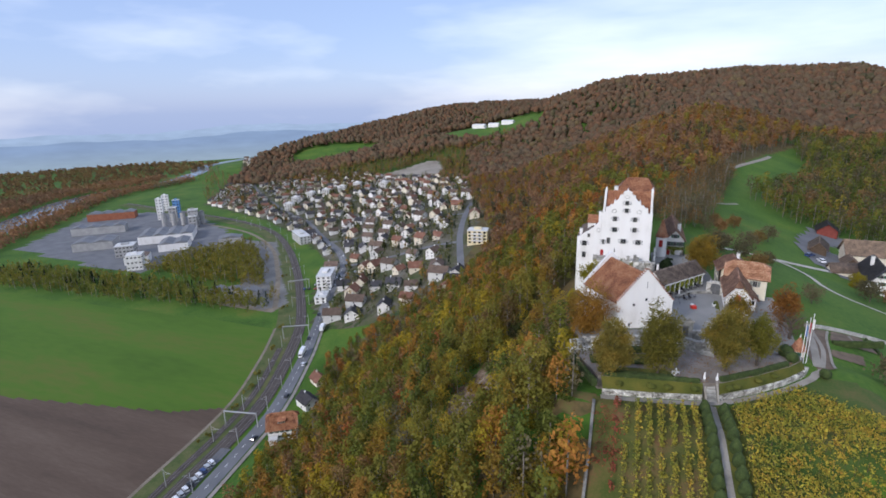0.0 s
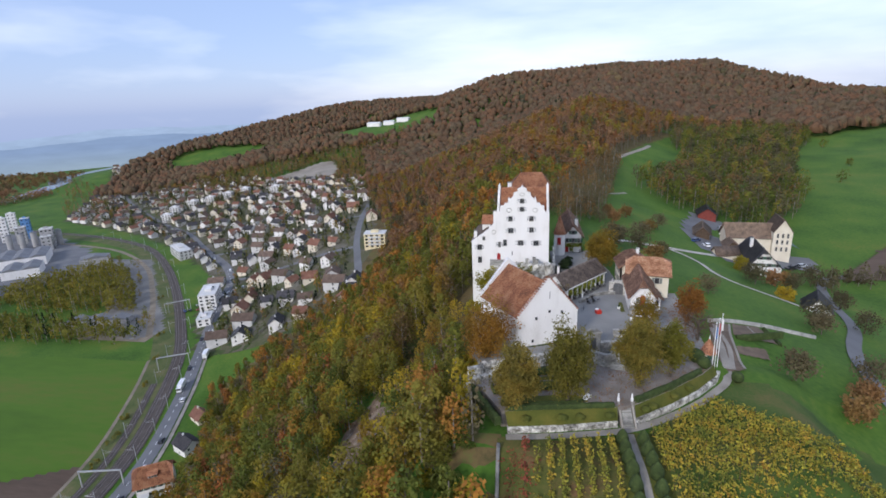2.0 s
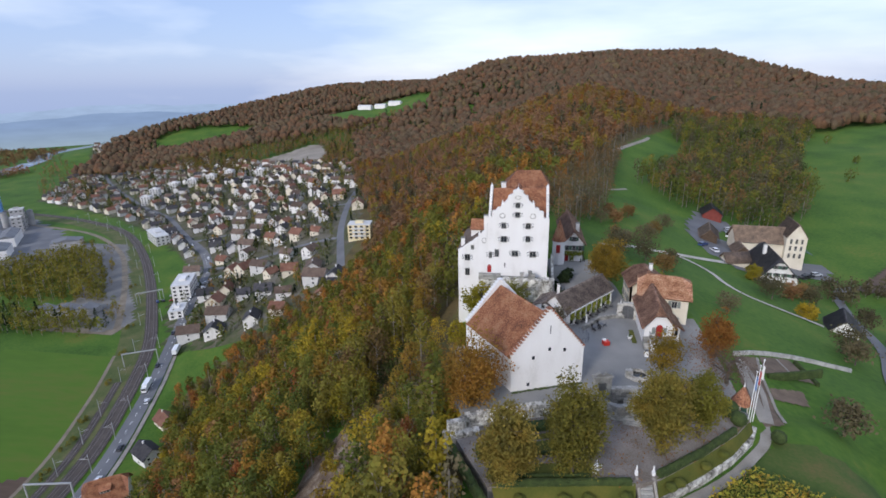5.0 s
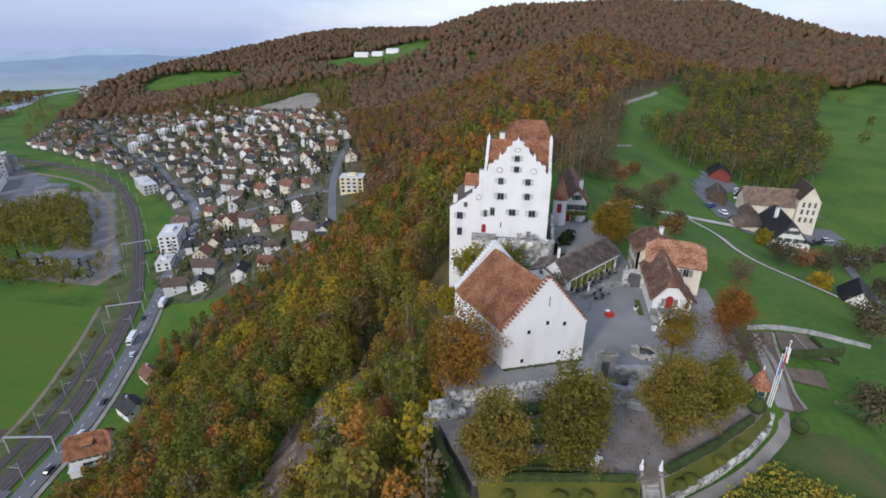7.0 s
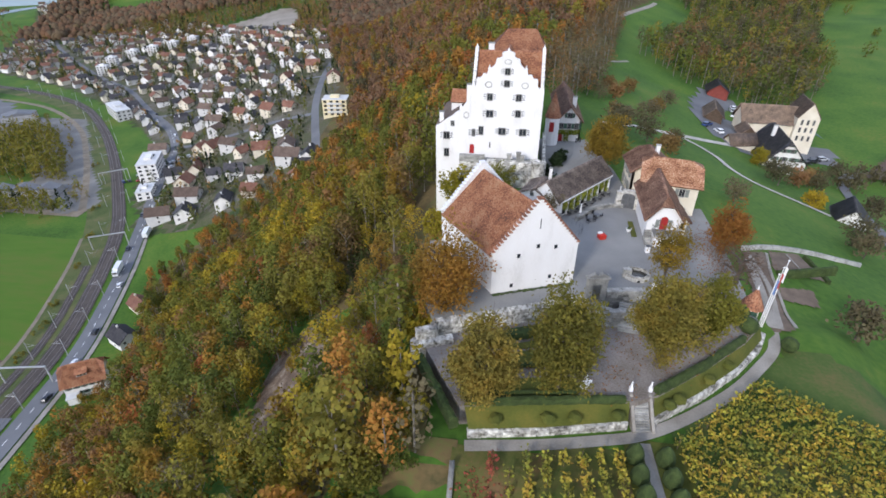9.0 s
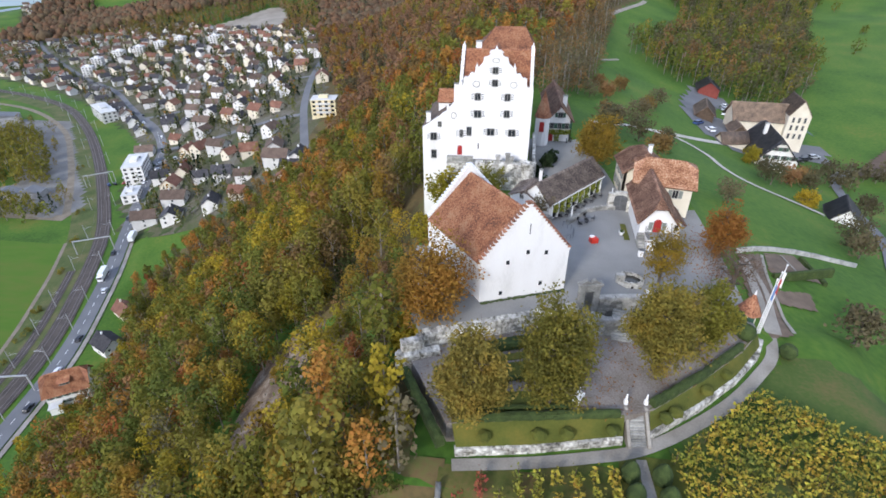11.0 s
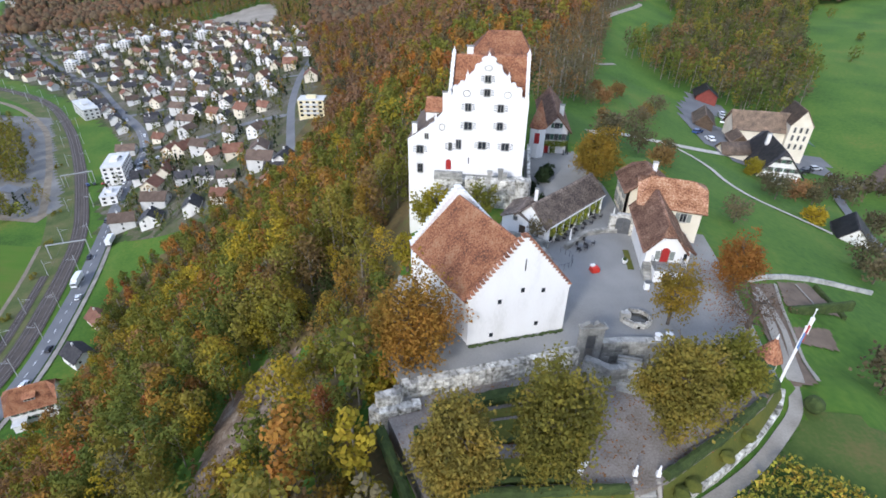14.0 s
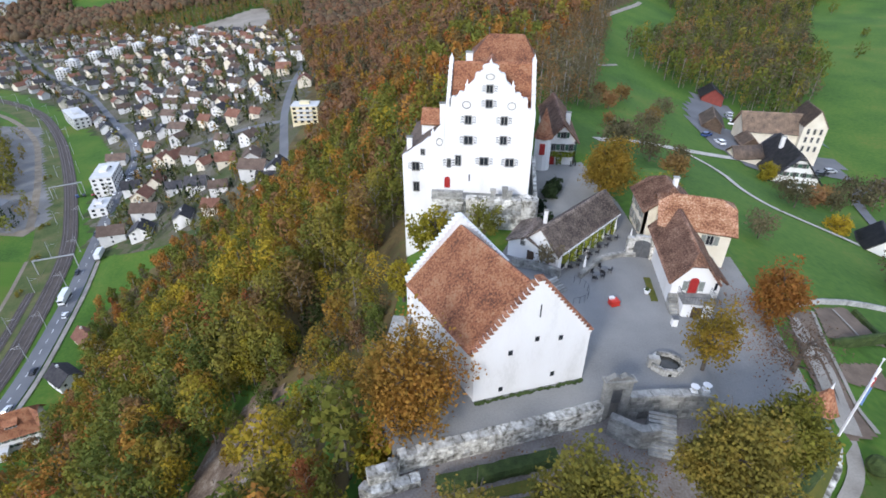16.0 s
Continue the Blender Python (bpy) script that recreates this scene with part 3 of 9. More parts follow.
def rubble_wall(name, label, path, z0, z1, t=0.7, h=0.42, l=0.75, mat=None, cap=True, seed=1, kind="structure"):
    """A rubble wall along a line: core and proud stones of uneven size, each stone an object of its own."""
    rr = random.Random(seed)
    bm = bmesh.new()
    for i, (p, q) in enumerate(zip(path[:-1], path[1:])):
        wall_between(bm, p, q, z0, z1 - i * 0.003, t)
    wall = tagged(part(name, bm, mat or STONE), label, "wall", kind=kind)
    shapes = []
    for _ in range(5):
        bm = box(bmesh.new(), -0.5, 0.5, -0.5, 0.5, -0.5, 0.5)
        for v in bm.verts:
            v.co += Vector((rr.uniform(-0.09, 0.09), rr.uniform(-0.06, 0.06), rr.uniform(-0.1, 0.1)))
        bmesh.ops.bevel(bm, geom=[e for e in bm.edges if abs(e.verts[0].co.y + 0.5) < 0.1 and abs(e.verts[1].co.y + 0.5) < 0.1], offset=0.1, segments=1, affect="EDGES")
        me = bpy.data.meshes.new("stone")
        bm.to_mesh(me)
        bm.free()
        me.materials.append(mat or STONE)
        shapes.append(me)
    count = 0
    for p, q in zip(path[:-1], path[1:]):
        p, q = Vector(p), Vector(q)
        d = q - p
        ang = math.atan2(d.y, d.x)
        z = z0
        while z < z1 - 0.1 and count < 300:
            hh = min(h * rr.uniform(0.8, 1.25), z1 - z)
            s = 0.0
            while s < d.length - 0.15:
                ll = min(l * rr.uniform(0.6, 1.5), d.length - s)
                c = p + d.normalized() * (s + ll / 2)
                ob = new("stone", rr.choice(shapes))
                ob.parent = wall
                ob.matrix_local = Matrix.LocRotScale((c.x, c.y, z + hh / 2), Euler((0, 0, ang)), (ll * 0.95, 0.12 + rr.uniform(0, 0.1), hh * 0.93))
                s += ll
                count += 1
            z += hh
    if cap:
        for p, q in zip(path[:-1], path[1:]):
            p, q = Vector(p), Vector(q)
            d = (q - p)
            n = max(1, int(d.length / 0.8))
            for i in range(n):
                c = p + d * ((i + 0.5) / n) + Vector((-d.y, d.x)).normalized() * t / 2
                ob = new("coping_stone", shapes[i % 5])
                ob.parent = wall
                ob.matrix_local = Matrix.LocRotScale((c.x, c.y, z1 + 0.05), Euler((0, 0, math.atan2(d.y, d.x))), (d.length / n * 0.96, t * 1.08, 0.13))
    return wall


# the bastion under the keep
rubble_wall("bastion_wall", "weathered grey stone bastion wall under the keep", [(-10.4, -3.6), (-5.8, -3.6), (-5.4, -3.0), (2.2, -3.0), (4.6, -1.5)], -6.0, 4.6, 1.2, 0.75, 1.3, seed=4, mat=PALE_STONE)
bm = box(bmesh.new(), -10.2, 4.4, -2.4, -0.02, -5, 4.3)
tagged(part("bastion_top", bm, STONE), "flat stone bastion terrace before the keep", "terrace", kind="structure")
rubble_wall("parapet", "grey stone parapet on the bastion", [(-10.4, -3.7), (-5.8, -3.7)], 4.8, 5.9, 0.6, 0.5, 1.0, seed=5)
for i, (x, h) in enumerate(((-1.4, 1.2), (0.3, 1.6), (1.0, 1.0))):
    bm = box(bmesh.new(), x - 0.35, x + 0.35, -2.9, -2.2, 4.7, 4.7 + h)
    box(bm, x - 0.45, x + 0.45, -3.0, -2.1, 4.7 + h, 4.9 + h)
    tagged(part("stone_pillar", bm, STONE), "short weathered stone pillar on the bastion", "pillar")

# stair turret and the upper house behind the keep
turret = thing("stair_turret", "white stair turret with pointed red tile roof", "turret")
bm = tube(bmesh.new(), (7.6, 22.0, -1), (7.6, 22.0, 6.3), 1.55, 1.5, 12)
part("shaft", bm, PLASTER, turret)
bm = tube(bmesh.new(), (7.6, 22.0, 6.1), (7.6, 22.0, 11.6), 1.85, 0.05, 8)
part("cone_roof", bm, ROOF, turret)
part("door", box(bmesh.new(), 6.9, 7.9, 20.35, 20.55, 3.2, 5.3), RED_PAINT, turret, "red plank door")


def gable_house(name, label, category, fl, fr, br, bl, z0, eave, ridge, wall_mat, roof_mat, over=0.5, group="", hip=0.0):
    """A house on four ground corners; its gables face front (fl-fr) and back."""
    h = thing(name, label, category, group=group)
    for p, q in ((fl, fr), (fr, br), (br, bl), (bl, fl)):
        part("wall", wall_between(bmesh.new(), p, q, z0, eave, 0.4), wall_mat, h)
    fl, fr, br, bl = (Vector((*p, 0)) for p in (fl, fr, br, bl))
    mf, mb = (fl + fr) / 2, (bl + br) / 2
    d = (mb - mf).normalized()
    up_ = Vector((0, 0, 1))
    for a, b, m, s in ((fl, fr, mf, 1), (br, bl, mb, -1)):
        bm = bmesh.new()
        t = d * 0.4 * s
        tip = eave + (ridge - eave) * (1 - hip)
        if hip:
            v = [a + up_ * eave, b + up_ * eave, b.lerp(m, 1 - hip) + up_ * tip, a.lerp(m, 1 - hip) + up_ * tip]
        else:
            v = [a + up_ * eave, b + up_ * eave, m + up_ * ridge]
        u = [bm.verts.new(p) for p in v] + [bm.verts.new(p + t) for p in v]
        n = len(v)
        bm.faces.new(u[:n])
        bm.faces.new(u[n:][::-1])
        for i in range(n):
            bm.faces.new((u[i], u[(i + 1) % n], u[n + (i + 1) % n], u[n + i]))
        bmesh.ops.recalc_face_normals(bm, faces=bm.faces)
        part("gable", bm, wall_mat, h)
    k = over
    run = ((fr - fl).length / 2)
    drop = (ridge - eave) / run * k
    sx = (fr - fl).normalized()
    o = d * k
    rf, rb = mf + up_ * (ridge + 0.12), mb + up_ * (ridge + 0.12)
    rfo, rbo = rf - o, rb + o
    if hip:
        rfo, rbo = rf + d * run * hip * 1.2, rb - d * run * hip * 1.2
    ef, eb = up_ * (eave - drop + 0.12), up_ * (eave - drop + 0.12)
    lf, lb = fl - sx * k - o + ef, bl - sx * k + o + eb
    gf, gb = fr + sx * k - o + ef, br + sx * k + o + eb
    tiled_slope("roof_slope", gf, gb, rbo, rfo, roof_mat, h)
    tiled_slope("roof_slope", lb, lf, rfo, rbo, roof_mat, h)
    if hip:
        for p, q, r0, end in ((lf, gf, rfo, rf - o), (gb, lb, rbo, rb + o)):
            a, b = p.lerp(end, 1 - hip), q.lerp(end, 1 - hip)
            tiled_slope("half_hip", a, b, r0, r0, roof_mat, h)
            for e0, e1 in ((p, a), (b, q)):
                n_ = (e1 - e0).cross(r0 - e0).normalized()
                n_ = n_ if n_.z > 0 else -n_
                bm = bmesh.new()
                top3 = [bm.verts.new(v + n_ * 0.02) for v in (e0, e1, r0)]
                low3 = [bm.verts.new(v - n_ * 0.2) for v in (e0, e1, r0)]
                bm.faces.new(top3)
                bm.faces.new(low3[::-1])
                for i in range(3):
                    bm.faces.new((top3[i], low3[i], low3[(i + 1) % 3], top3[(i + 1) % 3]))
                bmesh.ops.recalc_face_normals(bm, faces=bm.faces)
                part("verge", bm, roof_mat, h)
    return h


GREEN_SHUT = shutter_mesh()
GREEN_SHUT.materials.clear()
SHUT_GREEN = shade("green_shutter_paint", [(0.2, (0.03, 0.075, 0.05)), (0.8, (0.05, 0.11, 0.075))], 2, 0.6)
GREEN_SHUT.materials.append(SHUT_GREEN)
GREEN_SHUT.materials.append(SHUT_GREEN)
upper = gable_house("upper_house", "cream two-storey house with green shutters and brown roof", "house", (8.8, 24.2), (14.2, 24.2), (14.2, 48), (8.8, 48), -1, 4.9, 7.9, PLASTER, ROOF_RED)
for x in (9.9, 11.6, 13.2):
    window(upper, x, 24.17, 3.5, 0.7, 1.2, plain=GREEN_SHUT)
window(upper, 11.5, 24.17, 5.9, 0.9, 1.0, plain=GREEN_SHUT)
part("door", box(bmesh.new(), 9.4, 10.3, 24.05, 24.2, -0.2, 1.9), RED_PAINT, upper, "red plank door")
chimney(upper, 12.8, 30, 6, 8.6)

# vine on the front of the upper house
VINE = shade("autumn_vine_leaves", [(0.25, (0.08, 0.13, 0.02)), (0.5, (0.20, 0.23, 0.03)), (0.8, (0.34, 0.30, 0.04))], 1.2, 0.9, fine=0.6, fine_scale=6, per="island")


def climber(parent, a, along, out, n, size, seed, lo, hi, label):
    """Climbing leaves spread over a wall from a along a vector."""
    rr = random.Random(seed)
    bm = bmesh.new()
    for _ in range(n):
        c = a + along * rr.random() + out * rr.uniform(0.08, 0.3)
        c.z = lo + (hi - lo) * rr.random() ** 0.8
        u = Vector((rr.uniform(-1, 1), rr.uniform(-1, 1), rr.uniform(-1, 1))).normalized() * size * rr.uniform(0.7, 1.3)
        w = u.cross(Vector((rr.uniform(-1, 1), rr.uniform(-1, 1), 0.4))).normalized() * size
        bm.faces.new([bm.verts.new(c + v) for v in (u, w, -u, -w)])
    return part("vine", bm, VINE, parent, label)


climber(upper, Vector((9.0, 24.1, 0)), Vector((5.0, 0, 0)), Vector((0, -1, 0)), 420, 0.16, 3, 1.6, 2.7, "green climbing vine")
climber(upper, Vector((10.6, 24.1, 0)), Vector((1.0, 0, 0)), Vector((0, -1, 0)), 120, 0.16, 4, 0.1, 2.0, "green climbing vine")
# the walled ramp beside the keep and the bastion's rounded end
rubble_wall("keep_ramp_wall", "weathered grey wall of the ramp beside the keep", [(5.3, -1.6), (5.7, 8), (6.1, 19.5)], -0.3, 3.2, 0.5, 0.6, 1.1, seed=71, mat=PALE_STONE)
bm = bmesh.new()
V8 = [(3.9 + 1.6 * math.cos(a), -1.4 + 1.7 * math.sin(a)) for a in np.linspace(-2.2, 1.2, 8)]
for p, q in zip(V8[:-1], V8[1:]):
    wall_between(bm, p, q, -3, 4.9 - 0.12 * V8.index(p), 0.7)
tagged(part("bastion_round", bm, PALE_STONE), "rounded weathered corner of the stone bastion", "wall", kind="structure")


# ---------------------------------------------------------------- court and garden ground
def sheet(name, pts, z, depth, material, label, category, kind="structure"):
    """A level slab on a polygon of ground corners."""
    bm = bmesh.new()
    a = [bm.verts.new((x, y, z)) for x, y in pts]
    b = [bm.verts.new((x, y, z - depth)) for x, y in pts]
    bm.faces.new(a)
    bm.faces.new(b[::-1])
    for i in range(len(pts)):
        bm.faces.new((a[i], b[i], b[(i + 1) % len(pts)], a[(i + 1) % len(pts)]))
    bmesh.ops.recalc_face_normals(bm, faces=bm.faces)
    return tagged(part(name, bm, material), label, category, kind=kind)


def ribbon(name, line, width, material, label, category, lift=0.12, kind="structure", step=2.0, level=None, across=1):
    """A strip draped over the ground along a line."""
    pts = []
    line = [Vector(p) for p in line]
    # smooth the line with Catmull-Rom
    n = len(line)
    for i in range(n - 1):
        p0, p1, p2, p3 = line[max(i - 1, 0)], line[i], line[i + 1], line[min(i + 2, n - 1)]
        m = max(2, int((p2 - p1).length / step))
        for j in range(m):
            t = j / m
            pts.append(0.5 * ((2 * p1) + (p2 - p0) * t + (2 * p0 - 5 * p1 + 4 * p2 - p3) * t * t + (3 * p1 - p0 - 3 * p2 + p3) * t**3))
    pts.append(line[-1])
    P = np.array([tuple(p) for p in pts])
    T = np.gradient(P, axis=0)
    T /= np.linalg.norm(T, axis=1)[:, None]
    N = np.stack([-T[:, 1], T[:, 0]], -1)
    k = across + 1
    offs = np.linspace(-width / 2, width / 2, k)
    XY = P[:, None] + N[:, None] * offs[None, :, None]
    Z = (ground_z(XY[..., 0], XY[..., 1]) if level is None else np.full(XY.shape[:2], level)) + lift
    v = np.concatenate([XY, Z[..., None]], -1).reshape(-1, 3)
    i = np.arange(len(P) * k).reshape(len(P), k)
    q = np.stack([i[:-1, :-1], i[1:, :-1], i[1:, 1:], i[:-1, 1:]], -1).reshape(-1, 4)[:, ::-1]
    return tagged(raw(name, v, q, material, smooth=True), label, category, kind=kind)


sheet("court", [(-9.0, -43.6), (4.6, -38.6), (10.6, -36.2), (21.0, -34.6), (21.0, -8), (19.5, 8), (15, 30), (15, 60), (5, 60), (5, 2), (1, -8), (-3, -20), (-8.2, -30), (-10.5, -41)], 0.0, 6, GRAVEL, "grey gravel castle court", "court")
# the drive that slopes from the court to the garden
V, Q = [], []
for i in range(13):
    for j in range(9):
        x, y = 21.0 + (31.8 - 21.0) * j / 8, -8.0 - 28.0 * i / 12
        V.append((x, y, -0.01 - 2.0 * float(blend(-y, 20, 39)) - 0.9 * float(blend(x, 29, 33)) * float(blend(-y, 5, 25))))
Q = [(i * 9 + j, (i + 1) * 9 + j, (i + 1) * 9 + j + 1, i * 9 + j + 1) for i in range(12) for j in range(8)]
tagged(raw("drive", V, Q, GRAVEL, smooth=True), "sloping gravel drive strewn with leaves", "drive", kind="structure")
GARDEN = [(-9.6, -46.6), (-4.6, -54.9), (12.6, -52.1), (15.9, -50.8), (22.2, -46.0), (28.2, -40.7), (31.2, -37.2), (30, -33), (21.2, -34.7), (10.6, -36.3), (4.6, -38.7), (-8.6, -44)]
GARDEN_GRAVEL = shade("leaf_strewn_gravel", [(0.25, (0.13, 0.105, 0.08)), (0.5, (0.205, 0.18, 0.155)), (0.8, (0.28, 0.255, 0.23))], 0.35, 0.95, fine=0.8, fine_scale=5.0)
sheet("garden_terrace", GARDEN, -2.0, 4, GARDEN_GRAVEL, "gravel garden terrace below the court", "terrace")


def sloped_bed(top_line, low_line):
    """A lawn bank from the hedge down to the retaining wall."""
    V, n = [], len(top_line)
    for (x0, y0), (x1, y1) in zip(top_line, low_line):
        V += [(x0 + (x1 - x0) * k / 4, y0 + (y1 - y0) * k / 4, -1.9 - 1.95 * (k / 4) ** 1.3) for k in range(5)]
    Q = [(i * 5 + k, i * 5 + k + 1, (i + 1) * 5 + k + 1, (i + 1) * 5 + k) for i in range(n - 1) for k in range(4)]
    return tagged(raw("lawn_bank", V, Q, LAWN, smooth=True), "mown lawn bank above the retaining wall", "lawn", kind="structure")


bed = lambda pts, z=-1.92, mat=LAWN: sheet("lawn", pts, z, 0.3, mat, "mown lawn bed in the terrace garden", "lawn")
sloped_bed([(-4.2, -54.6), (4, -53.4), (12.9, -51.9)], [(-3.5, -56.3), (4, -55.1), (12.9, -53.0)])
sloped_bed([(15.6, -50.7), (22.0, -45.9), (28.0, -40.6), (31.0, -37.2)], [(15.6, -52.2), (21.8, -47.7), (27.1, -43.1), (31.8, -37.6)])
bed([(-4.4, -53.2), (-4.0, -51.0), (7.0, -49.2), (8.0, -50.2), (7.2, -51.4)])
bed([(-5.9, -50.2), (-6.5, -48.0), (3.6, -45.2), (4.8, -47.3)])
bed([(-5.5, -46.8), (3.2, -43.7), (4.0, -44.6), (-5.0, -47.4)])
HEDGE = shade("clipped_hedge", [(0.25, (0.025, 0.04, 0.012)), (0.6, (0.05, 0.075, 0.02)), (0.85, (0.08, 0.10, 0.03))], 1.5, 0.95, fine=0.6, fine_scale=9, bump=1.0)


def hedge(path, z, h, w, label="clipped dark green box hedge"):
    bm = bmesh.new()
    rr = random.Random(len(path) * 7 + int(path[0][0]))
    pts = []
    for p, q in zip(path[:-1], path[1:]):
        p, q = Vector(p), Vector(q)
        n = max(2, int((q - p).length / 0.5))
        pts += [p.lerp(q, i / n) for i in range(n)]
    pts.append(Vector(path[-1]))
    prev = None
    for i, p in enumerate(pts):
        d = (pts[min(i + 1, len(pts) - 1)] - pts[max(i - 1, 0)]).normalized()
        s = Vector((-d.y, d.x))
        jit = lambda a: rr.uniform(-a, a)
        ring = []
        for o, zz in ((-0.5, 0), (-0.52, 0.6), (-0.4, 0.95), (0, 1.03), (0.4, 0.95), (0.52, 0.6), (0.5, 0)):
            c = p + s * (o * w + jit(0.07))
            ring.append(bm.verts.new((c.x, c.y, z + zz * h + jit(0.06) * (zz > 0))))
        if prev:
            for a in range(6):
                bm.faces.new((prev[a], ring[a], ring[a + 1], prev[a + 1]))
        else:
            bm.faces.new(ring)
        prev = ring
    bm.faces.new(prev[::-1])
    bmesh.ops.recalc_face_normals(bm, faces=bm.faces)
    return tagged(part("hedge", bm, HEDGE), label, "hedge", "garden hedges")


hedge([(-3.6, -54.4), (4, -53.2), (12.4, -51.9)], -2, 0.75, 0.7)
hedge([(15.9, -50.3), (22.0, -45.7), (28.0, -40.3)], -2, 0.9, 0.8)
hedge([(-4.3, -50.8), (-4.6, -53.3), (7.4, -51.6), (8.2, -50.2)], -2, 0.5, 0.5)
hedge([(-6.6, -47.7), (-6.0, -50.3), (4.6, -47.5)], -2, 0.45, 0.45)
hedge([(-5.0, -45.5), (5.2, -41.6)], -2, 1.0, 1.4, "tall dark hedge under the terrace wall")
hedge([(-10.0, -48.0), (-5.0, -56.8)], -3.2, 1.5, 0.9, "tall dark hedge at the garden's edge")

# retaining walls
rubble_wall("retaining_wall", "low pale rubble retaining wall round the garden", [(-3.6, -56.5), (3.5, -55.3), (12.9, -53.2)], -4.8, -3.85, 0.5, 0.40, 0.6, mat=PALE_STONE, seed=11)
rubble_wall("retaining_wall_east", "curving pale rubble retaining wall of the garden", [(15.6, -52.4), (21.9, -47.9), (27.2, -43.3), (31.2, -38.9), (32.7, -36.2)], -4.8, -3.8, 0.5, 0.40, 0.6, mat=PALE_STONE, seed=12)
rubble_wall("terrace_wall", "high whitish rubble terrace wall below the barn", [(-10.6, -46.4), (-8.4, -45.4), (-8.4, -44.4), (4.6, -39.2), (9.8, -37.0)], -3.2, 0.0, 0.8, 0.42, 0.7, mat=PALE_STONE, seed=13)
rubble_wall("corner_wall", "stepped low end of the rubble terrace wall", [(-11.4, -46.6), (-10.2, -47.0), (-6.4, -45.4)], -6.0, -1.3, 0.8, 0.55, 0.9, mat=PALE_STONE, seed=14)
ribbon("garden_path", [(-3.8, -57.6), (3.6, -56.5), (10, -55.1), (14.2, -53.9), (19.1, -51.2), (25.5, -46.5), (30.4, -41.6), (33.3, -38.0), (34.8, -33.6)], 1.35, PATHWAY, "pale gravel path round the garden wall", "path", 0.0, step=1.0, across=3, level=-4.58)
ribbon("upper_path", [(34.8, -33.9), (35.4, -31), (36.6, -24), (37.2, -17.5)], 1.5, PATHWAY, "pale gravel path beside the kitchen garden", "path", 0.3, step=1.0, across=3)
# garden steps
def stone_steps(name, x, y, z0, n, w, run, rise, turn, label):
    st = thing(name, label, "steps", (x, y, z0), turn=turn)
    for i in range(n):
        bm = box(bmesh.new(), -w / 2, w / 2, i * run, n * run, i * rise, (i + 1) * rise)
        part("step", bm, STONE, st)
    return st


stone_steps("garden_steps", 14.5, -53.4, -4.6, 14, 1.5, 0.2, 0.185, 6, "grey stone garden steps between low walls")
for s in (-1.0, 1.0):
    M = pose(14.5, -53.4, -4.6, 0, 0, 6) @ pose(s, 0, 0) @ Matrix(((0, 1, 0, -0.16), (1, 0, 0, 0), (0, 0, 1, 0), (0, 0, 0, 1)))
    bm = extrude_poly(bmesh.new(), [(-0.2, -0.6), (2.8, -0.6), (2.8, 2.72), (2.5, 2.72), (-0.2, 0.25)], 0.32, M)
    bmesh.ops.recalc_face_normals(bm, faces=bm.faces)
    tagged(part("step_cheek", bm, PATHWAY), "low sloping stone cheek beside the garden steps", "wall", kind="structure")
    q = Vector((14.3 + s * 1.02, -50.2 + s * 0.1))
    stt = bmesh.new()
    box(stt, q.x - 0.18, q.x + 0.18, q.y - 0.18, q.y + 0.18, -2, -1.45)
    tube(stt, (q.x, q.y, -1.45), (q.x, q.y, -1.05), 0.15, 0.1, 8)
    tube(stt, (q.x, q.y, -1.05), (q.x, q.y, -0.8), 0.13, 0.06, 8)
    bmesh.ops.create_icosphere(stt, subdivisions=2, radius=0.1, matrix=Matrix.Translation((q.x, q.y, -0.72)))
    tagged(part("garden_statue", stt, WHITE_PAINT), "small white stone statue on a plinth", "statue", "garden statues")
bench = thing("garden_bench", "white slatted garden bench on the gravel", "bench", (8.6, -50.4, -2.0), turn=60)
for i in range(4):
    part("seat_slat", box(bmesh.new(), -0.9, 0.9, -0.28 + i * 0.15, -0.16 + i * 0.15, 0.42, 0.46), WHITE_PAINT, bench)
for i in range(3):
    part("back_slat", box(bmesh.new(), -0.9, 0.9, 0.30, 0.34, 0.55 + i * 0.17, 0.67 + i * 0.17), WHITE_PAINT, bench)
for x in (-0.8, 0.8):
    for y in (-0.25, 0.3):
        part("leg", box(bmesh.new(), x - 0.05, x + 0.05, y - 0.04, y + 0.04, 0, 0.95 if y > 0 else 0.6), WHITE_PAINT, bench)
for x, y in ((-0.9, -55.6), (4.4, -54.7), (7.2, -54.3), (11.6, -53.4), (18.4, -50.3), (22.4, -46.9), (25.4, -44.2), (17.2, -51.2)):
    bm = bmesh.new()
    bmesh.ops.create_icosphere(bm, subdivisions=2, radius=0.75)
    rr = random.Random(int(x * 10))
    for v in bm.verts:
        v.co = v.co * rr.uniform(0.8, 1.15)
        v.co = Vector((v.co.x + x, v.co.y + y, v.co.z * 0.6 - 2.55))
    tagged(part("shrub", bm, LAWN), "small low rounded garden shrub on the lawn", "shrub", "garden shrubs")
for x, y, r in ((34.9, -38.0, 1.0), (29.2, -38.3, 1.1), (28.6, -36.2, 1.3)):
    bm = bmesh.new()
    bmesh.ops.create_icosphere(bm, subdivisions=3, radius=r)
    rr = random.Random(int(x * 10))
    zb = -4.6 if x > 33 else -2.0
    for v in bm.verts:
        v.co = v.co * rr.uniform(0.93, 1.05) + Vector((x, y, zb + r * 0.85))
    tagged(part("box_ball", bm, HEDGE), "round clipped dark green box bush", "bush", "box bushes")

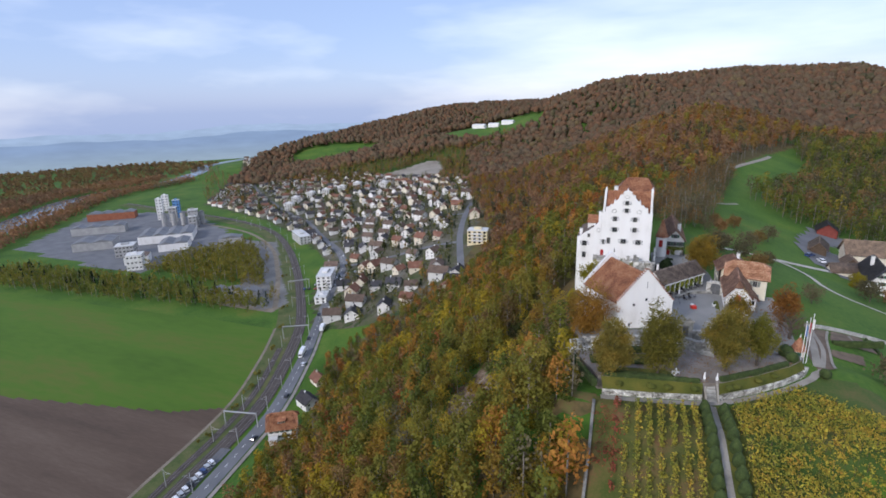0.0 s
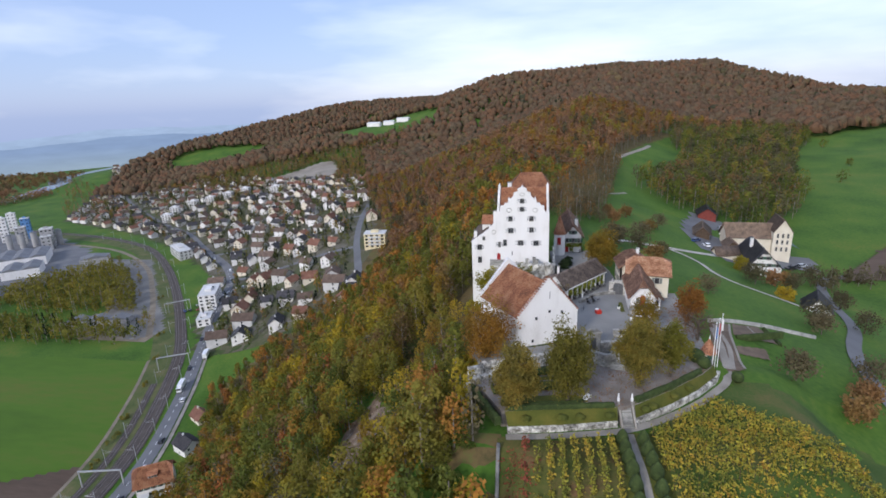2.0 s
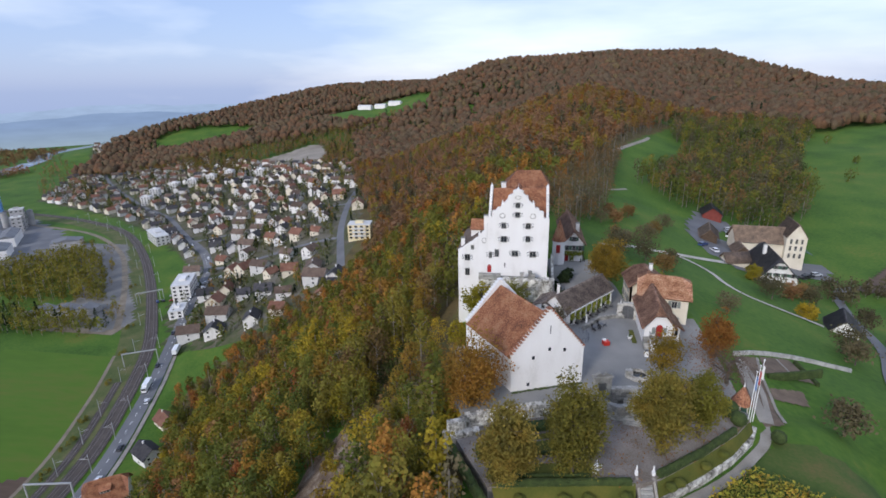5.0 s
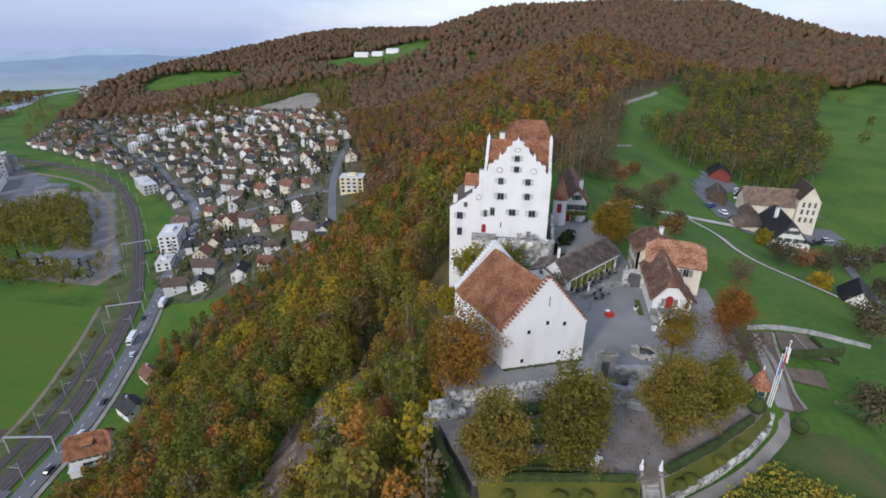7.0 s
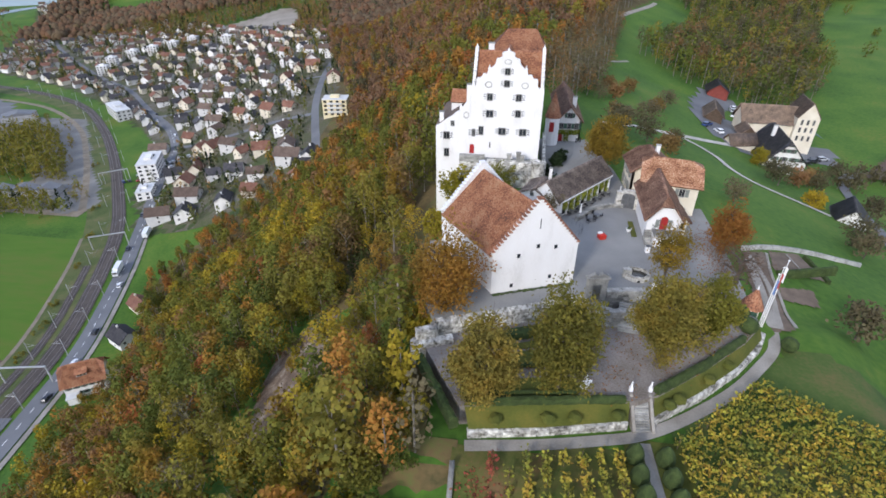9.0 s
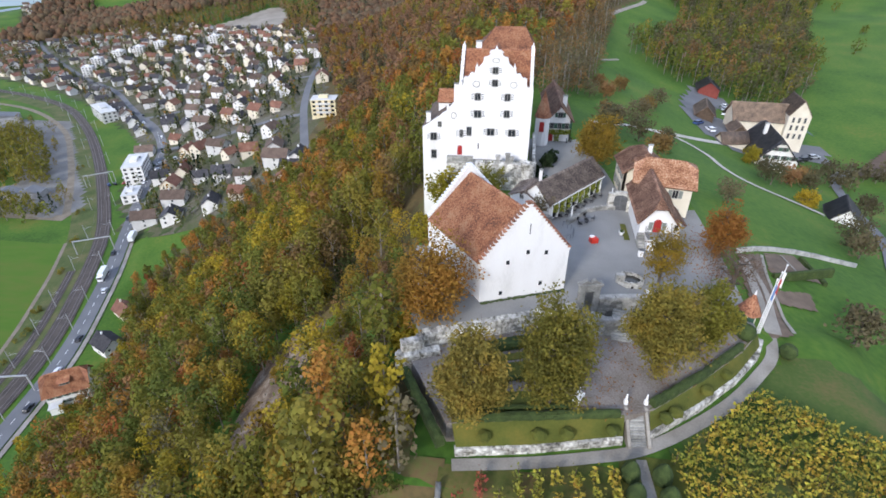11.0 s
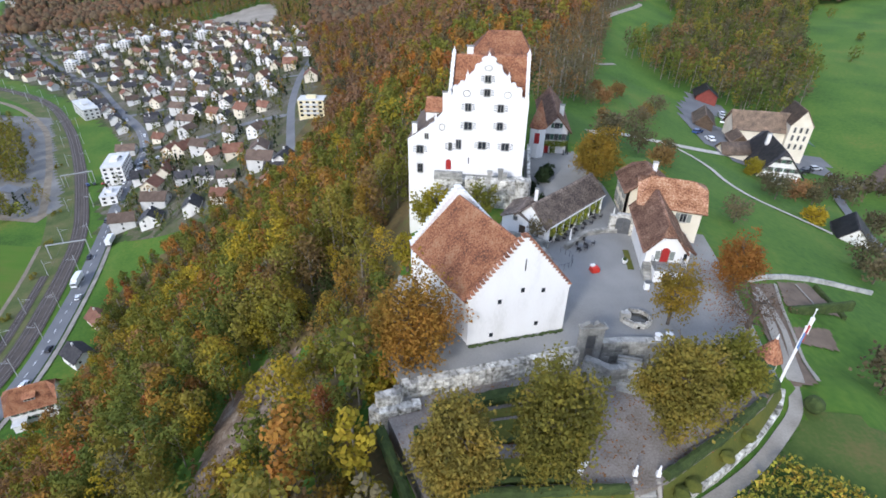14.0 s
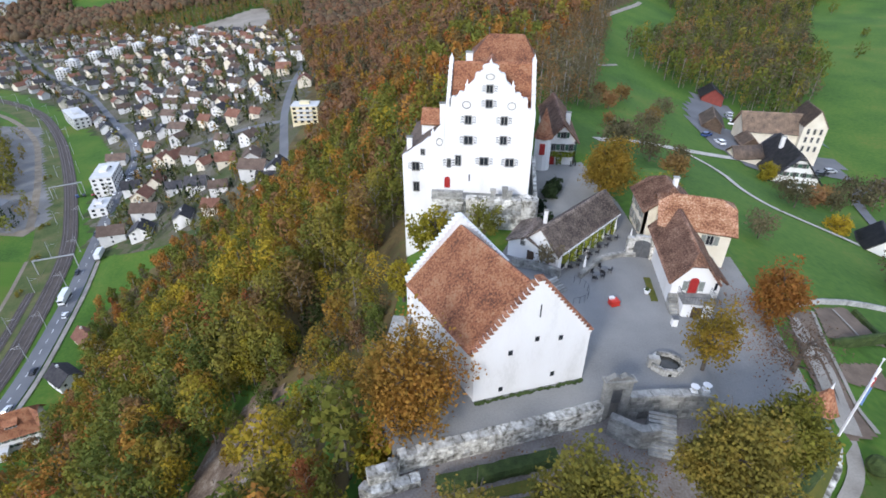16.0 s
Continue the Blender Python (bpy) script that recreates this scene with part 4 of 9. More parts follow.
# ---------------------------------------------------------------- the barn with crow-stepped gables
FL, FR, BR, BL = (-2.5, -37.6), (8.2, -33.4), (0.2, -21.6), (-10.4, -26.7)
barn = thing("barn", "white barn with crow-stepped gables and orange tile roof", "barn")
EZ, RZ = 5.9, 12.0
part("front_wall", wall_between(bmesh.new(), FL, FR, -5, EZ, 0.6), PLASTER, barn)
part("side_wall", wall_between(bmesh.new(), (8.05, -33.2), (0.25, -21.7), -3, EZ - 0.1, 0.6), PLASTER, barn)
part("rear_wall", wall_between(bmesh.new(), BR, BL, -7, EZ, 0.6), PLASTER, barn)
part("side_wall", wall_between(bmesh.new(), (-10.3, -26.75), (-2.6, -37.3), -9, EZ - 0.1, 0.6), PLASTER, barn)


def crow_gable(parent, a, b, z0, z1, n, t, cap_mat):
    a, b = Vector((*a, 0)), Vector((*b, 0))
    d = b - a
    w = d.length
    ang = math.atan2(d.y, d.x)
    m = pose(a.x, a.y, 0, 0, 0, math.degrees(ang))
    pts = mirrored(gable_profile(w / 2, w / 2 + 0.1, z0, z1, n), w / 2)
    bm = extrude_poly(bmesh.new(), pts, t, m)
    bmesh.ops.recalc_face_normals(bm, faces=bm.faces)
    part("gable", bm, PLASTER, parent)
    sw, sh = (w / 2 + 0.1) / n, (z1 - z0) / n
    bm = box(bmesh.new(), -sw / 2 - 0.06, sw / 2 + 0.06, -0.14, t + 0.14, 0, 0.11)
    me = bpy.data.meshes.new("step_cap")
    bm.to_mesh(me)
    bm.free()
    me.materials.append(cap_mat)
    for i in range(n):
        for s in (-1, 1):
            ob = new("step_cap", me)
            ob.parent = parent
            ob.matrix_local = m @ pose(w / 2 + s * ((w / 2 + 0.1) - (i + 0.5) * sw), 0, z0 + (i + 1) * sh, 0, s * 6, 0)


crow_gable(barn, FL, FR, EZ, RZ + 0.9, 17, 0.6, ROOF)
crow_gable(barn, BR, BL, EZ, RZ + 0.9, 17, 0.6, WHITE_PAINT)
mid = lambda p, q: ((p[0] + q[0]) / 2, (p[1] + q[1]) / 2)
RF, RB = mid(FL, FR), mid(BL, BR)
ins = lambda p, q, k: (p[0] + (q[0] - p[0]) * k, p[1] + (q[1] - p[1]) * k)
RF2, RB2 = ins(RF, RB, 0.03), ins(RB, RF, 0.03)
e = 0.35
nx, ny = 0.835, 0.55
A0, B0 = ins(FR, BR, 0.03), ins(BR, FR, 0.03)
A1, B1 = ins(FL, BL, 0.03), ins(BL, FL, 0.03)
tiled_slope("roof_slope", (A0[0] + nx * e, A0[1] + ny * e, EZ - 0.2), (B0[0] + nx * e, B0[1] + ny * e, EZ - 0.2), (*RB2, RZ), (*RF2, RZ), ROOF, barn)
tiled_slope("roof_slope", (B1[0] - nx * e, B1[1] - ny * e, EZ - 0.2), (A1[0] - nx * e, A1[1] - ny * e, EZ - 0.2), (*RF2, RZ), (*RB2, RZ), ROOF, barn)
FANG = math.degrees(math.atan2(FR[1] - FL[1], FR[0] - FL[0]))
on_front = lambda s, z, d=0.0: Vector((FL[0] + (FR[0] - FL[0]) * s, FL[1] + (FR[1] - FL[1]) * s, z)) + Vector((math.sin(radians(FANG)), -math.cos(radians(FANG)), 0)) * d
for s, z in ((0.30, 5.3), (0.52, 6.4), (0.73, 6.0), (0.24, 0.9), (0.70, 1.5)):
    p = on_front(s, z, 0.02)
    hole = new("slot_window", pane_mesh(0.42, 0.55))
    hole.parent, hole.matrix_local = barn, pose(*p, 0, 0, FANG)
p = on_front(0.52, 9.6, 0.04)
part("wall_slit", box(bmesh.new(), -0.05, 0.05, -0.03, 0.03, -0.7, 0.7, pose(*p, 0, 0, FANG)), IRON, barn)
bm = bmesh.new()
rr = random.Random(5)
for i in range(40):
    p = on_front(0.02 + 0.96 * i / 39, 0.05, 0.35 + rr.uniform(-0.1, 0.1))
    bmesh.ops.create_icosphere(bm, subdivisions=1, radius=rr.uniform(0.14, 0.3), matrix=Matrix.Translation(p) @ Matrix.Diagonal((1, 1, 0.5, 1)))
tagged(part("plant_border", bm, HEDGE), "narrow strip of low plants along the barn foot", "plants", kind="stuff")
lean = part("lean_to", box(bmesh.new(), -11.9, -10.0, -31.5, -27.5, -8, 1.6), STONE)
tagged(lean, "small grey stone lean-to at the barn's side", "shed")

# ---------------------------------------------------------------- garden hall with vines
hall = gable_house("garden_hall", "long low hall with grey-brown tile roof and vine-grown front", "hall", (2.9, -11.2), (7.3, -14.8), (17.2, -2.0), (12.8, 1.6), -0.5, 3.0, 5.7, PLASTER, ROOF_GREY, 0.35)
DIR = Vector((9.9, 12.8, 0)).normalized()
HN = Vector((DIR.y, -DIR.x, 0))
TURN_H = math.degrees(math.atan2(DIR.y, DIR.x))
part("eave_board", box(bmesh.new(), 0, 16.2, -0.03, 0.03, 2.72, 2.98, pose(*(Vector((7.3, -14.8, 0)) + HN * 0.40), 0, 0, TURN_H)), WHITE_PAINT, hall)
for i in range(9):
    p = Vector((7.3, -14.8, 0)) + DIR * (0.4 + i * 1.9)
    part("pillar", box(bmesh.new(), -0.22, 0.22, -0.1, 0.1, 0, 2.75, pose(*(p + HN * 0.14), 0, 0, TURN_H)), WHITE_PAINT, hall)
    if i < 8:
        q = p + DIR * 0.95 + HN * 0.02
        g = new("glass_bay", pane_mesh(1.35, 2.1))
        g.parent, g.matrix_local = hall, pose(q.x, q.y, 1.25, 0, 0, TURN_H)
        climber(hall, p + DIR * 0.25 + HN * 0.15, DIR * 1.4, HN, 120, 0.15, 40 + i, 0.2 if i % 3 else 1.2, 2.8, "yellow-green climbing vine leaves")
for i in range(5):
    p = Vector((6.0, -12.0, 0)) + DIR * (1.5 + i * 2.6) + HN * 0.3
    part("roof_vent", box(bmesh.new(), -0.12, 0.12, -0.12, 0.12, 0, 0.35, pose(p.x, p.y, 4.9)), ROOF_GREY, hall)
chimney(hall, 5.8, -9.4, 4.6, 6.5, 0.25)
shed = gable_house("hall_annexe", "small white annexe with dark arched doorway", "shed", (1.0, -10.6), (5.4, -12.8), (7.4, -7.6), (3.0, -5.4), -0.5, 2.5, 3.7, PLASTER, ROOF_GREY, 0.3)
AM = pose(1.0, -10.6, 0, 0, 0, -26.6)
part("door", box(bmesh.new(), 2.9, 4.1, -0.12, 0.02, 0, 1.7, AM), WOOD_DARK, shed, "dark arched wooden door")
window(shed, 2.9, -11.58, 2.6, 0.5, 0.5, turn=-26.6, shutters=False)
# terrace wall and furniture before the hall
rubble_wall("court_wall", "low pale stone wall in the court", [(10.4, -15.6), (13.9, -10.9), (16.6, -9.6), (18.6, -9.4)], 0.0, 0.55, 0.5, 0.3, 0.6, seed=21)
TABLE_SPOTS = ((11.0, -11.3), (12.6, -9.4), (14.2, -7.3), (16.0, -5.0), (12.4, -15.3), (13.6, -13.8), (9.5, -13.0))


def chair(x, y, turn):
    c = thing("garden_chair", "dark metal folding garden chair", "chair", (x, y, 0), "terrace chairs", turn)
    part("seat", box(bmesh.new(), -0.22, 0.22, -0.22, 0.22, 0.44, 0.48), DARK_PAINT, c)
    part("backrest", box(bmesh.new(), -0.22, 0.22, 0.2, 0.24, 0.48, 0.9), DARK_PAINT, c)
    for a in (-0.19, 0.19):
        for b in (-0.19, 0.19):
            part("leg", box(bmesh.new(), a - 0.02, a + 0.02, b - 0.02, b + 0.02, 0, 0.44), IRON, c)
    return c


def table(x, y):
    c = thing("garden_table", "small dark metal garden table", "table", (x, y, 0), "terrace tables")
    part("tabletop", tube(bmesh.new(), (0, 0, 0.71), (0, 0, 0.75), 0.42, 0.42, 14), IRON, c)
    part("stem", tube(bmesh.new(), (0, 0, 0.02), (0, 0, 0.71), 0.04, 0.04, 6), DARK_PAINT, c)
    part("foot", tube(bmesh.new(), (0, 0, 0), (0, 0, 0.03), 0.26, 0.24, 10), DARK_PAINT, c)
    return c


ch0, tb0 = chair(*TABLE_SPOTS[0], 0), table(*TABLE_SPOTS[0])
ch0.matrix_world = pose(TABLE_SPOTS[0][0] + 0.75, TABLE_SPOTS[0][1], 0, 0, 0, -90)
for i, (x, y) in enumerate(TABLE_SPOTS):
    if i:
        copy_thing(tb0, pose(x, y, 0))
    for k, a in enumerate((0, 120, 240)):
        if i or k:
            copy_thing(ch0, pose(x + 0.75 * math.cos(radians(a)), y + 0.75 * math.sin(radians(a)), 0, 0, 0, a - 90))
for x, y in ((14.6, -6.0), (16.8, -3.4), (18.4, -6.2), (10.9, -14.2)):
    u = thing("closed_parasol", "closed white parasol on a stand", "parasol", (x, y, 0), "parasols")
    part("pole", tube(bmesh.new(), (0, 0, 0), (0, 0, 2.7), 0.03, 0.03, 6), WHITE_PAINT, u)
    part("canopy", tube(bmesh.new(), (0, 0, 1.0), (0, 0, 2.6), 0.2, 0.06, 8), WHITE_PAINT, u)
    part("base", box(bmesh.new(), -0.28, 0.28, -0.28, 0.28, 0, 0.1), STONE, u)

# ---------------------------------------------------------------- gatehouse
GREY_SHUT = shutter_mesh()
GREY_SHUT.materials.clear()
SHUT_GREY = shade("grey_green_shutter_paint", [(0.2, (0.16, 0.18, 0.16)), (0.8, (0.25, 0.27, 0.25))], 2, 0.6)
GREY_SHUT.materials.append(SHUT_GREY)
GREY_SHUT.materials.append(SHUT_GREY)
gate = gable_house("gatehouse", "white gatehouse with half-hipped red-brown tile roof", "house", (20.0, -20.0), (24.8, -20.0), (26.4, -7.0), (20.8, -7.0), -2, 3.9, 6.9, PLASTER, ROOF_RED, 0.55, hip=0.35)
bm = extrude_poly(bmesh.new(), [(-0.5, 0), (0.5, 0)] + [(0.5 * math.cos(a), 1.65 + 0.45 * math.sin(a)) for a in np.linspace(0, math.pi, 9)], 0.08, pose(22.4, -20.07, 1.85))
bmesh.ops.recalc_face_normals(bm, faces=bm.faces)
part("balcony_door", bm, RED_PAINT, gate, "red arched glazed door")
part("door_surround", box(bmesh.new(), -0.62, -0.52, -0.1, 0, 0, 1.75, pose(22.4, -20.01, 1.85)), STONE, gate)
part("door_surround", box(bmesh.new(), 0.52, 0.62, -0.1, 0, 0, 1.75, pose(22.4, -20.01, 1.85)), STONE, gate)
for k in (-1, 1):
    q = new("shutter", GREY_SHUT)
    q.parent, q.matrix_local = gate, pose(22.4 + k * 0.95, -20.02, 2.8)
bm = box(bmesh.new(), 20.9, 24.4, -22.2, -20.05, -0.5, 1.7)
part("porch_base", bm, PLASTER, gate)
part("balcony_floor", box(bmesh.new(), 20.8, 24.5, -22.3, -20.05, 1.72, 1.85), STONE, gate)
for x0, x1, y0, y1 in ((20.8, 24.5, -22.3, -22.26), (20.8, 20.84, -22.25, -20.1), (24.46, 24.5, -22.25, -20.1)):
    part("handrail", box(bmesh.new(), x0, x1, y0, y1, 2.75, 2.8), IRON, gate, "thin dark iron handrail")
    n = int(max(x1 - x0, y1 - y0) / 0.3)
    for i in range(n + 1):
        x, y = x0 + (x1 - x0) * i / n, y0 + (y1 - y0) * i / n
        part("baluster", box(bmesh.new(), x - 0.015, x + 0.015, y - 0.015, y + 0.015, 1.86, 2.75), IRON, gate)
part("porch_door", box(bmesh.new(), 22.0, 23.2, -22.27, -22.18, -0.3, 1.3), WOOD_DARK, gate)
for i in range(7):
    part("outer_step", box(bmesh.new(), 19.8, 20.75, -22.3 + i * 0.32, -20.05, -0.2 + i * 0.27, 0.07 + i * 0.27), STONE, gate)
bay = part("bay", box(bmesh.new(), 25.1, 26.3, -18.4, -13.4, -2.0, 2.75), PLASTER, gate)
part("bay_window", box(bmesh.new(), 25.45, 25.95, -18.44, -18.4, 1.3, 2.3), GLASS, bay)
tiled_slope("catslide_roof", (26.9, -18.9, 2.55), (26.9, -12.8, 2.55), (24.9, -12.8, 4.05), (24.9, -18.9, 4.05), ROOF_RED, gate)
main = gable_house("gatehouse_main", "cream main gatehouse range with faded clay-tile roof", "house", (29.5, -11.0), (30.7, -3.4), (22.4, -1.4), (21.2, -8.9), -6, 5.3, 8.0, CREAM, ROOF_LIGHT, 0.6, hip=0.3)
for y in (-9.6, -6.6):
    for z in (0.8, 3.6):
        window(main, 29.5 + 0.158 * (y + 11.0) + 0.03, y, z, 0.8, 1.3, turn=81, plain=GREY_SHUT)
window(main, 27.2, -10.45, 3.8, 0.8, 1.3, turn=-14, plain=GREY_SHUT)
window(main, 27.2, -10.45, 0.6, 0.8, 1.3, turn=-14, plain=GREY_SHUT)
backr = gable_house("gate_lodge", "cream rear gatehouse range with red-brown tile roof", "house", (20.4, -4.0), (27.4, -4.0), (27.4, 3.4), (20.4, 3.4), -4, 4.9, 7.6, CREAM, ROOF_RED, 0.6, hip=0.4)
for y in (-2.2, 0.2, 2.2):
    for z in (1.2, 3.6):
        window(backr, 20.37, y, z, 0.7, 1.3, turn=-90, plain=GREY_SHUT)
chimney(backr, 24.6, -1.0, 6.8, 8.5, 0.32)
# gate arch
arch = thing("gate_arch", "pale stone gateway with grey double doors", "gateway")
c0, c1 = Vector((17.7, -9.0)), Vector((20.6, -9.6))
for p, w in ((c0, 0.9), (c1, 0.7)):
    part("gate_pier", box(bmesh.new(), p.x - w / 2, p.x + w / 2, p.y - 0.4, p.y + 0.4, -0.1, 2.9), PALE_STONE, arch)
bm = bmesh.new()
arcp = [(0.45, 3.3), (0.45, 2.2)] + [(1.5 - 1.05 * math.cos(a), 2.2 + 0.6 * math.sin(a)) for a in np.linspace(0, math.pi, 9)] + [(2.55, 3.3)]
extrude_poly(bm, arcp, 0.7, pose(c0.x, c0.y - 0.35, 0, 0, 0, -11))
bmesh.ops.recalc_face_normals(bm, faces=bm.faces)
part("arch_head", bm, PALE_STONE, arch)
part("gate_leaf", box(bmesh.new(), 0.45, 1.48, 0.2, 0.28, 0, 2.7, pose(c0.x, c0.y - 0.35, 0, 0, 0, -11)), IRON, arch, "grey wooden door leaf")
part("gate_leaf", box(bmesh.new(), 1.52, 2.55, 0.2, 0.28, 0, 2.7, pose(c0.x, c0.y - 0.35, 0, 0, 0, -11)), IRON, arch, "grey wooden door leaf")
# bed along the gatehouse
sheet("flower_bed", [(18.3, -19.6), (19.1, -19.6), (19.3, -14.6), (18.5, -14.6)], 0.12, 0.3, LAWN, "narrow planted bed by the gatehouse", "bed")

# well, red seat and court details
RIVER_DARK = shade("dark_basin_water", [(0.3, (0.02, 0.022, 0.02)), (0.7, (0.05, 0.048, 0.04))], 0.8, 0.1, spec=0.5)
well = thing("well", "octagonal pale stone fountain basin", "fountain", (17.0, -30.9, 0))
for i in range(8):
    a0, a1 = (i * 45 + 22.5), ((i + 1) * 45 + 22.5)
    p, q = [Vector((1.75 * math.cos(radians(a)), 1.55 * math.sin(radians(a)))) for a in (a0, a1)]
    part("basin_side", wall_between(bmesh.new(), p, q, 0, 0.75, 0.28), PALE_STONE, well)
part("basin_floor", tube(bmesh.new(), (0, 0, 0), (0, 0, 0.3), 1.5, 1.5, 8), RIVER_DARK, well, "dark still water in the basin")
part("spout_block", box(bmesh.new(), -1.9, -0.8, -0.35, 0.35, 0, 1.15), STONE, well)
red = thing("stool", "bright red cube stool with pale cover", "stool", (13.6, -20.8, 0), turn=20)
bm = box(bmesh.new(), -0.55, 0.55, -0.5, 0.5, 0.02, 0.75)
bmesh.ops.bevel(bm, geom=bm.edges[:], offset=0.06, segments=2, affect="EDGES")
part("body", bm, shade("bright_red_lacquer", [(0.2, (0.48, 0.03, 0.02)), (0.8, (0.60, 0.05, 0.03))], 2.0, 0.5), red)
bm = box(bmesh.new(), -0.5, 0.1, 0.1, 0.5, 0.76, 1.0)
part("cushion", bm, WHITE_PAINT, red, "pale folded cover")
pot = thing("white_planter", "round white planter in the court", "planter", (18.1, -18.0, 0))
part("bowl", tube(bmesh.new(), (0, 0, 0.0), (0, 0, 0.55), 0.25, 0.42, 12), WHITE_PAINT, pot)
part("plant", tube(bmesh.new(), (0, 0, 0.5), (0, 0, 0.9), 0.35, 0.15, 7), HEDGE, pot)
bin_ = thing("white_bin", "white waste container beside the porch", "bin", (19.7, -24.0, 0))
part("body", box(bmesh.new(), -0.3, 0.3, -0.3, 0.3, 0, 1.0), WHITE_PAINT, bin_)
part("lid", box(bmesh.new(), -0.33, 0.33, -0.33, 0.33, 1.0, 1.08), IRON, bin_)
# two small dark upright shapes, kind unknown, built as plain tapered tubes
for x, y in ((13.4, 23.2), (14.4, 23.8)):
    tagged(part("dark_upright", tube(bmesh.new(), (x, y, 0), (x, y, 1.1), 0.12, 0.1, 8), DARK_PAINT), "small dark upright shape of unknown kind in the upper court", "post", "posts")
stone_steps("court_steps", 7.4, -19.3, 0.0, 6, 2.6, 0.35, 0.17, 40, "curved grey stone steps in the court")
bm = bmesh.new()
for i in range(9):
    a = radians(-80 + i * 18)
    x, y = 8.3 + 2.6 * math.cos(a), -18.8 + 2.6 * math.sin(a)
    tube(bm, (x, y, 0), (x, y, 1.0), 0.03, 0.03, 5)
    if i < 8:
        b = radians(-80 + (i + 1) * 18)
        tube(bm, (x, y, 1.0), (8.3 + 2.6 * math.cos(b), -18.8 + 2.6 * math.sin(b), 1.0), 0.03, 0.03, 5)
tagged(part("iron_railing", bm, IRON), "curved grey iron railing by the court steps", "railing", kind="structure")
rubble_wall("ramp_wall", "low pale wall of the court ramp", [(1.6, -13.4), (5.0, -14.2), (7.6, -15.8)], 0.0, 1.1, 0.4, 0.4, 0.8, seed=33)

# portal and stairway down to the garden
portal = thing("stone_portal", "baroque grey stone portal above the garden stairway", "portal")
PM = pose(10.9, -36.6, -0.05, 0, 0, 12)
part("portal_wall", extrude_poly(bmesh.new(), [(-1.3, -2), (-0.55, -2), (-0.55, 2.0), (0.55, 2.0), (0.55, -2), (1.3, -2), (1.3, 2.9), (-1.3, 2.9)], 0.6, PM), STONE, portal)
part("cornice", box(bmesh.new(), -1.5, 1.5, -0.15, 0.75, 2.9, 3.15, PM), STONE, portal)
part("pediment", extrude_poly(bmesh.new(), [(-1.4, 3.15), (1.4, 3.15), (0.5, 3.75), (0, 3.4), (-0.5, 3.75)], 0.5, PM), STONE, portal)
part("door", box(bmesh.new(), -0.55, 0.55, 0.25, 0.32, 0, 2.0, PM), IRON, portal, "grey iron door")
rubble_wall("stair_wall", "grey stone wall beside the garden stairway", [(10.0, -38.4), (12.6, -39.8), (14.4, -39.4)], -2.2, 0.2, 0.7, 0.5, 0.9, seed=41)
rubble_wall("portal_wall", "grey stone wall beside the portal", [(12.2, -36.6), (15.2, -36.0), (19.6, -35.6)], -2.4, 1.0, 0.8, 0.5, 0.9, seed=42)
stone_steps("garden_stairway", 14.6, -40.6, -2.0, 11, 2.4, 0.32, 0.18, -8, "wide grey stone stairway up to the court")
for x, y in ((18.2, -35.2), (19.4, -34.9)):
    v = thing("white_urn", "white stone urn on the wall", "urn", (x, y, 1.0), "urns")
    part("foot", box(bmesh.new(), -0.3, 0.3, -0.3, 0.3, 0, 0.2), PLASTER, v)
    part("bowl", tube(bmesh.new(), (0, 0, 0.2), (0, 0, 0.75), 0.15, 0.42, 10), PLASTER, v)

# garden pavilion and flags
kiosk = thing("garden_pavilion", "small round white pavilion with pointed red roof", "pavilion", (31.3, -33.6, -3.3))
part("drum", tube(bmesh.new(), (0, 0, 0), (0, 0, 2.0), 1.05, 1.05, 8), CREAM, kiosk)
part("door", box(bmesh.new(), -0.4, 0.4, -1.1, -0.95, 0.05, 1.7), SHUT_GREEN, kiosk, "green door")
part("cone_roof", tube(bmesh.new(), (0, 0, 1.9), (0, 0, 4.6), 1.5, 0.08, 8), ROOF, kiosk)
part("finial", tube(bmesh.new(), (0, 0, 4.5), (0, 0, 5.2), 0.14, 0.02, 6), WHITE_PAINT, kiosk)
BLUE = shade("blue_cloth", [(0.2, (0.10, 0.18, 0.38)), (0.8, (0.16, 0.25, 0.45))], 2, 0.8)
FLAG_RED = shade("faded_red_cloth", [(0.2, (0.34, 0.05, 0.05)), (0.8, (0.42, 0.10, 0.09))], 2, 0.8)
for i, mat in enumerate((BLUE, FLAG_RED, WHITE_PAINT)):
    f = thing("flagpole", "white flagpole with a hanging flag", "flagpole", (30.9 + i * 0.7, -37.2 + i * 0.8, -3.2), "flagpoles")
    part("pole", tube(bmesh.new(), (0, 0, 0), (0, 0, 9.0 + i * 0.5), 0.07, 0.045, 8), WHITE_PAINT, f)
    part("knob", tube(bmesh.new(), (0, 0, 9.0 + i * 0.5), (0, 0, 9.15 + i * 0.5), 0.1, 0.1, 8), WHITE_PAINT, f)
    bm = bmesh.new()
    prev = None
    for k in range(6):
        z = 8.4 + i * 0.4 - k * 0.42
        row = [bm.verts.new((0.06 + 0.09 * j, 0.06 * math.sin(j * 2.2 + k * 0.6), z - 0.1 * j)) for j in range(4)]
        if prev:
            for j in range(3):
                bm.faces.new((prev[j], prev[j + 1], row[j + 1], row[j]))
        prev = row
    part("flag", bm, mat, f)


